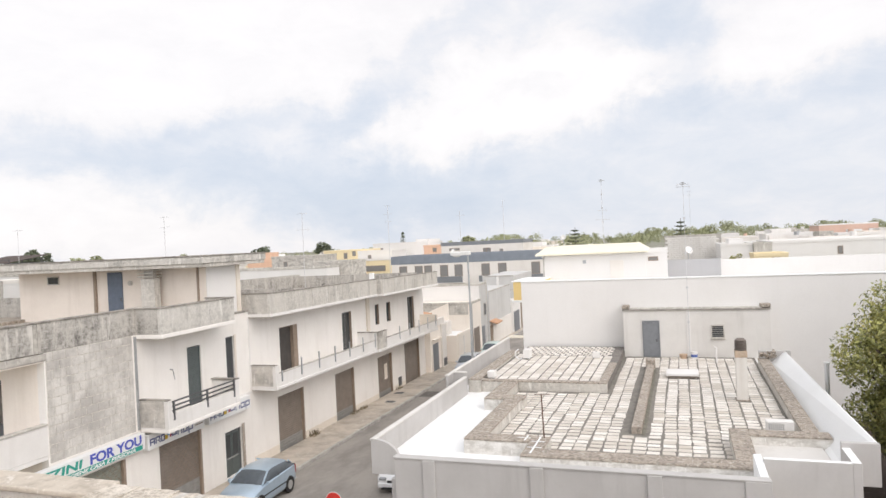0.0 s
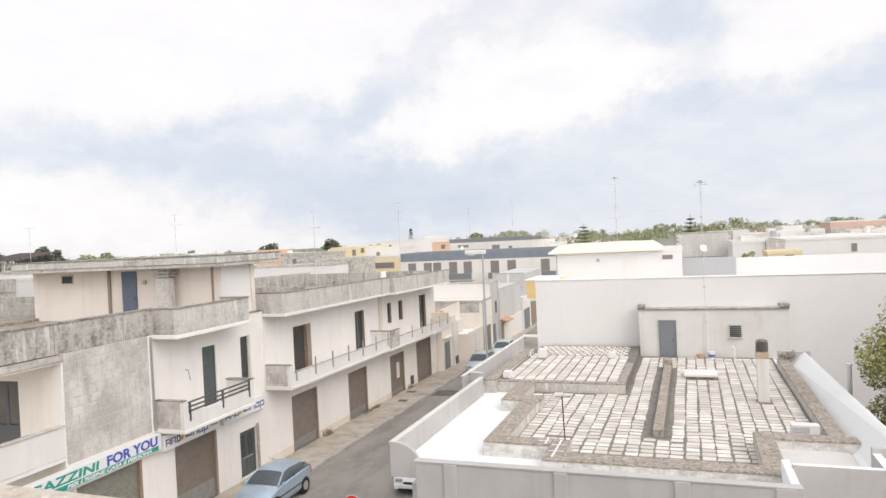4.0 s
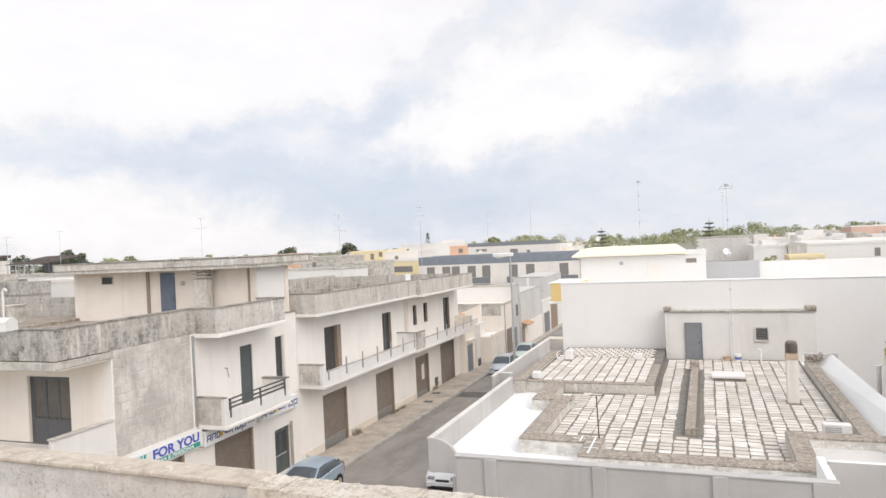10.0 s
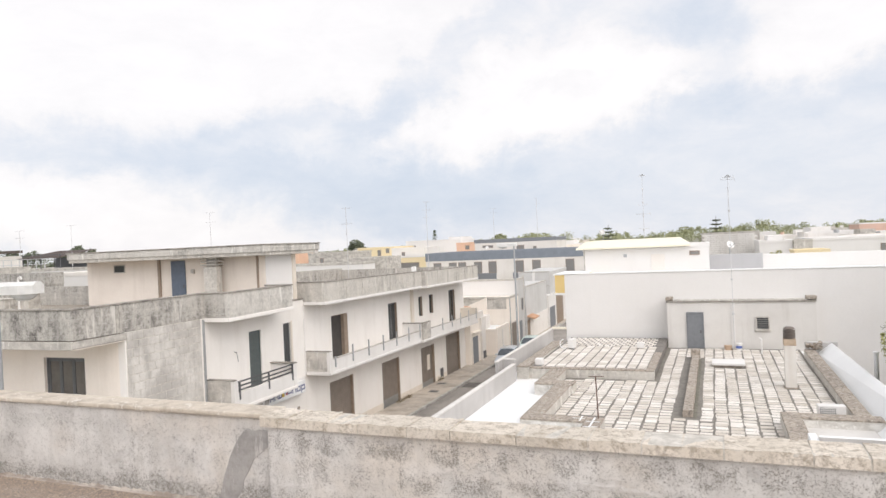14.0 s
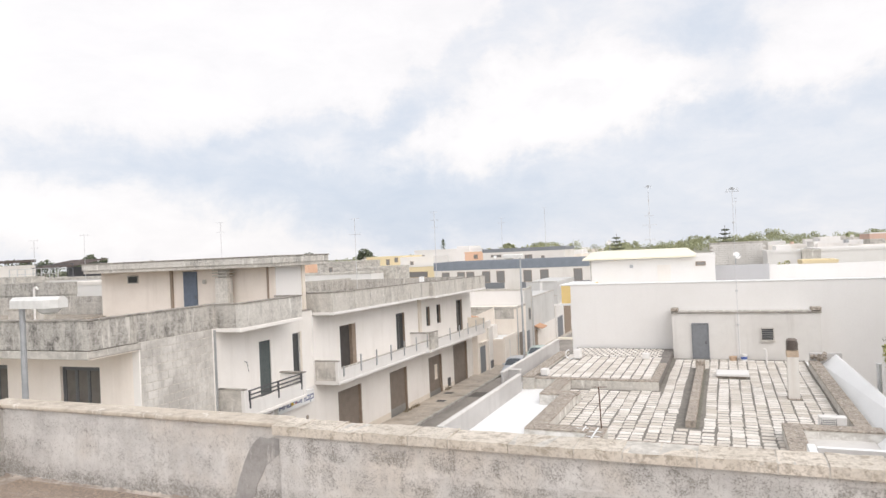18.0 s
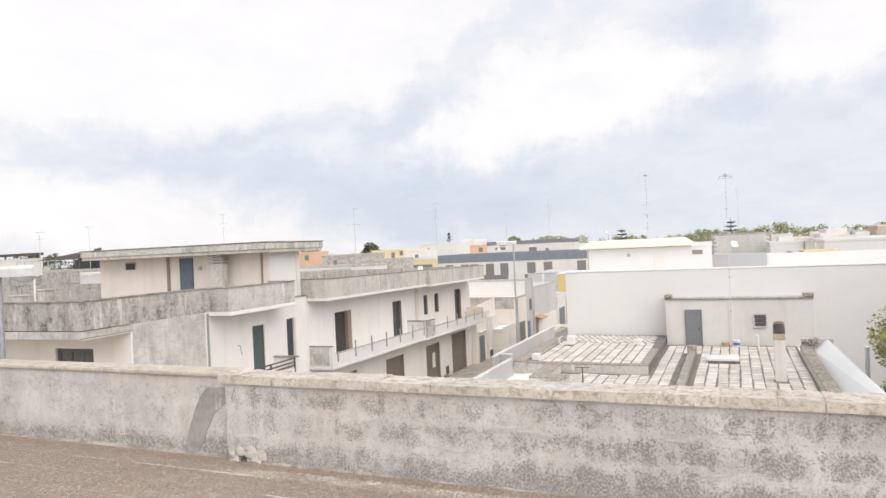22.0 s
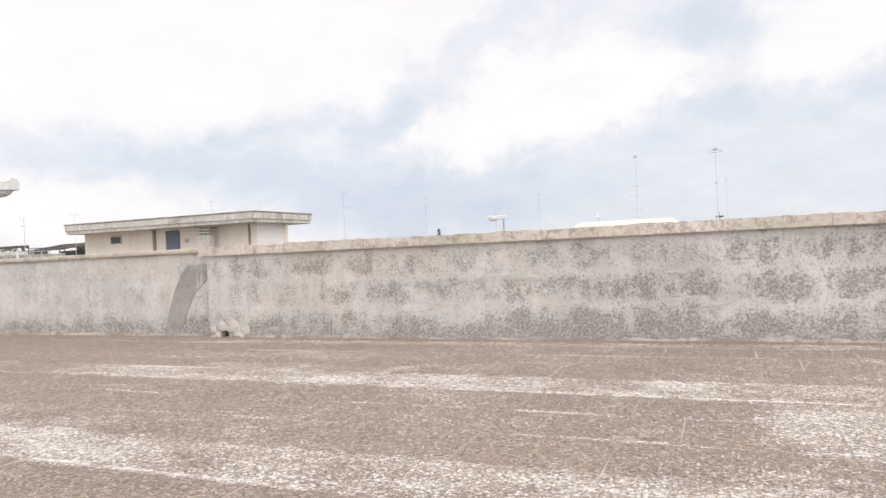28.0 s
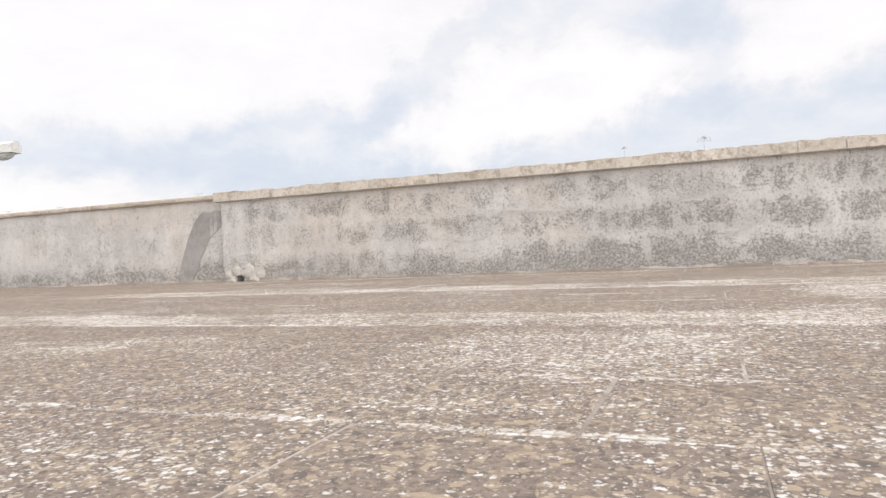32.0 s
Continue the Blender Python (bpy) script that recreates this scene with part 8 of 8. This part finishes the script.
# smaller white houses in rows towards the tree line, with tanks and stair huts
rnd = random.Random(79)
for i in range(70):
    y = rnd.uniform(112, 235)
    x = rnd.uniform(0.10, 0.66) * (y + 4) if i % 3 else rnd.uniform(-0.9, -0.45) * (y + 4)
    w, d = rnd.uniform(4, 9), rnd.uniform(5, 9)
    z = rnd.uniform(6.2, 8.4) + (y - 112) * 0.008
    wl_ = rnd.choice([BRIGHT, BRIGHT, WARM, WARM, CONCL, PALEYEL if i % 9 == 0 else WHITE])
    ob = far_house("town_house", {BRIGHT.name: "small bright white flat-roofed house", WARM.name: "small warm white flat-roofed house", CONCL.name: "small bare concrete rooftop house", WHITE.name: "small weathered white flat-roofed house", PALEYEL.name: "small ochre flat-roofed house"}[wl_.name],
                   x, x + w, y, y + d, z, wl_, None, [(rnd.uniform(0.08, 0.75), 0.8, z - 2.0, z - 0.8) for _ in range(rnd.randint(0, 2))], hut=(0.1, 0.45, rnd.uniform(0.5, 1.3)) if rnd.random() < 0.5 else None)
    if rnd.random() < 0.4:
        bm = bmesh.new()
        cyl(bm, (x + w * 0.7, y + 1.2, z - 0.35), (x + w * 0.7, y + 1.2, z + 0.7), 0.5, n=12)
        part("water_tank", bm, rnd.choice([BRIGHT, STEEL, PINK]), ob)
# tree line
rnd = random.Random(78)
spots = []
for i in range(560):
    y = rnd.uniform(230, 560)
    x = rnd.uniform(-1.0, 0.75) * y
    side = x / y + 0.35
    clump = math.sin(23 * x / y) + math.sin(61 * x / y + 1.0) + 0.6 * math.sin(140 * x / y)
    h = rnd.uniform(7.0, 10.0) + 0.9 * clump + (3.0 if side > 0.05 else 0.0) + (y - 230) * 0.005
    r = rnd.uniform(2.4, 6.0)
    if side < 0.0 and rnd.random() < 0.6:
        continue
    for q in range(3):
        c = (x + rnd.uniform(-r, r), y + rnd.uniform(-2, 2), h - r * 0.62 - 1.0 + rnd.uniform(-1.2, 1.0))
        spots += blob_points(rnd, 66, c, (r * 0.62, r * 0.62, r * 0.5), 0.3)
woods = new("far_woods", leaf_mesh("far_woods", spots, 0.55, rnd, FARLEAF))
tagged(woods, "line of green trees along the horizon, leaves paled to stand in for haze", "trees", kind="stuff")
bm = bmesh.new()
cyl(bm, (62, 160, -2), (62, 160, 17.6), 0.16, 0.12, 8)
cyl(bm, (62, 160, 17.3), (62, 160, 17.9), 0.7, 0.7, 8)
solid("floodlight_mast", bm, STEEL, "tall floodlight mast on the skyline", "mast")


# ---- pieces: roof tiles, floor slabs, wall blocks ----
def stone_tile(name, by_island=False):
    k = Mat(name, 0.9)
    p = k.world()
    r = k.island() if by_island else k.rand()
    n = k.noise(9, 7, 0.7, src=p)
    c = k.mix(r, (0.84, 0.795, 0.74), (0.58, 0.52, 0.45))
    c = k.mix(k.math("MULTIPLY", k.ramp(k.noise(1.4, 6, 0.65, src=p), 0.42, 0.68), 0.4), c, (0.60, 0.56, 0.50))
    c = k.mix(k.math("MULTIPLY", k.ramp(n, 0.5, 0.75), 0.4), c, (0.45, 0.415, 0.365))
    c = k.mix(k.math("MULTIPLY", k.ramp(k.noise(3.0, 4, 0.6, src=p, off=(5, 5, 5)), 0.58, 0.7), 0.6), c, (0.80, 0.775, 0.72))
    return k.done(c, n, 0.35, 0.008)


TILE, TILES = stone_tile("roof_tile_stone"), stone_tile("roof_tile_stone_joined", True)


def slab_verts(w, d, h, rng, taper=0.008, jag=0.006):
    j = [rng.uniform(-jag, jag) for _ in range(8)]
    return [(-w / 2 + j[0], -d / 2 + j[1], 0), (w / 2 + j[2], -d / 2 + j[3], 0), (w / 2 + j[4], d / 2 + j[5], 0), (-w / 2 + j[6], d / 2 + j[7], 0),
            (-w / 2 + j[0] + taper, -d / 2 + j[1] + taper, h), (w / 2 + j[2] - taper, -d / 2 + j[3] + taper, h), (w / 2 + j[4] - taper, d / 2 + j[5] - taper, h), (-w / 2 + j[6] + taper, d / 2 + j[7] - taper, h)]


SLAB_FACES = [(4, 5, 6, 7), (0, 1, 5, 4), (1, 2, 6, 5), (2, 3, 7, 6), (3, 0, 4, 7)]


def piece_meshes(name, w, d, h, material, count, rng, taper=0.008, jag=0.006):
    out = []
    for _ in range(count):
        me = bpy.data.meshes.new(name)
        me.from_pydata(slab_verts(w, d, h, rng, taper, jag), [], SLAB_FACES)
        me.materials.append(material)
        out.append(me)
    return out


def lay(name, parent, meshes, spots, rng, tilt=0.004, turn=0.012, rise=0.003):
    for x, y, z in spots:
        ob = new(name, rng.choice(meshes))
        ob.parent = parent
        ob.matrix_local = Matrix.Translation((x, y, z + rng.uniform(-rise, rise))) @ Euler((rng.uniform(-tilt, tilt), rng.uniform(-tilt, tilt), rng.uniform(-turn, turn))).to_matrix().to_4x4()


def lay_joined(name, parent, w, d, h, spots, rng, material, taper=0.008, jag=0.006, rise=0.002):
    vs, fs = [], []
    for x, y, z in spots:
        b = len(vs)
        vs += [(x + p[0], y + p[1], z + p[2] + rng.uniform(-rise, rise)) for p in slab_verts(w, d, h, rng, taper, jag)]
        fs += [tuple(b + i for i in f) for f in SLAB_FACES]
    me = bpy.data.meshes.new(name)
    me.from_pydata(vs, [], fs)
    me.materials.append(material)
    ob = new(name, me)
    ob.parent = parent
    return tagged(ob, kind="stuff")


rng = random.Random(101)
TW, TD = 0.455, 0.43
near_spots, far_spots = [], []
for i in range(22):
    u0 = 3.46 + TW * i
    shift = rng.uniform(-0.17, 0.17)
    for j in range(52):
        v = 1.12 + TD * j if j < 3 else 2.41 + 0.385 * (j - 3) + (shift if j > 6 else 0)
        u = u0 + 0.014 * math.sin(0.9 * v + 2.4 * i)
        z = TZ - 0.05
        if u > 12.8 or v > 19.25 or (u < 5.3 and v < 2.3):
            continue
        if abs(u - 7.84) < 0.37 and 4.1 < v < 16.5:
            continue
        if u < 6.4 and v > 10.25:
            continue
        if u > 10.85 and v < 4.3:
            continue
        if 8.7 < u < 9.95 and 13.8 < v < 14.8 or (11.2 < u < 11.9 and 9.55 < v < 10.15):
            continue
        far_spots.append((u, v, z))
far_spots.sort(key=lambda s: s[1])
near_spots, far_spots = far_spots[:300], far_spots[300:]
for j in range(5):
    for i in range(2):
        far_spots.append((2.6 + TW * i, 8.1 + TD * j, TZ - 0.05))
roof_part = [o for o in low_building.children if o.name.startswith("roof") and not o.name.startswith("roof_")][0]
slab_part = [o for o in low_building.children if o.name.startswith("slab")][0]
lay("tile", roof_part, piece_meshes("tile", TW - 0.045, 0.305, 0.062, TILE, 14, rng, 0.012, 0.024), near_spots, rng, 0.02, 0.03, 0.006)
lay_joined("tile_field", roof_part, TW - 0.045, 0.305, 0.062, far_spots, rng, TILES, 0.012, 0.02)
slab_spots = [(0.95 + 0.47 * i, 10.95 + 0.33 * j, 3.78) for i in range(11) for j in range(20)]
lay("tile", slab_part, piece_meshes("tile", 0.41, 0.262, 0.055, TILE, 8, rng, 0.01, 0.018), slab_spots, rng, 0.015, 0.025, 0.005)
slab_far = [(0.85 + 0.33 * i + (0.16 if j % 2 else 0), 17.7 + 0.42 * j, 3.78) for i in range(15) for j in range(7)]
lay_joined("tile_field", slab_part, 0.25, 0.36, 0.05, slab_far, rng, TILES)

near_spots, far_spots = [], []
for k in range(-1, 36):
    y = -0.36 - 0.42 * (k + 0.5)
    off = 3.90 if k % 2 == 0 else 3.53
    for i in range(-15, 36):
        x = off + 0.61 * (i + 0.5)
        if x < -4.6 or x > 25.5 or y < -15.6:
            continue
        (near_spots if 0.2 < x < 8.4 and 0 <= k <= 12 and len(near_spots) < 300 else far_spots).append((x, y, FZ - 0.006))
lay("floor_slab", floor, piece_meshes("floor_slab", 0.6065, 0.4165, 0.006, FLOOR, 14, rng, 0.002, 0.004), near_spots, rng, 0.0, 0.0, 0.0006)
lay_joined("floor_slabs", floor, 0.6065, 0.4165, 0.006, far_spots, rng, FLOOR, 0.002, 0.004, 0.0004)

for r in range(12):
    z = 3.925 + 0.298 * r
    cuts = [12.32] + [12.32 + (0.25 if r % 2 else 0.5) + 0.5 * c for c in range(8)] + [16.04]
    cuts = [c for c in cuts if c <= 16.04]
    for a, b in zip(cuts, cuts[1:]):
        if b - a < 0.06:
            continue
        me = piece_meshes("block", b - a - 0.022, 0.275, 0.014, BLOCK, 1, rng, 0.008, 0.008)[0]
        ob = new("block", me)
        ob.parent = blockwall
        ob.matrix_local = Matrix.Translation((FX + 0.004 + rng.uniform(-0.003, 0.003), (a + b) / 2, z)) @ Matrix(((0, 0, 1, 0), (1, 0, 0, 0), (0, 1, 0, 0), (0, 0, 0, 1)))
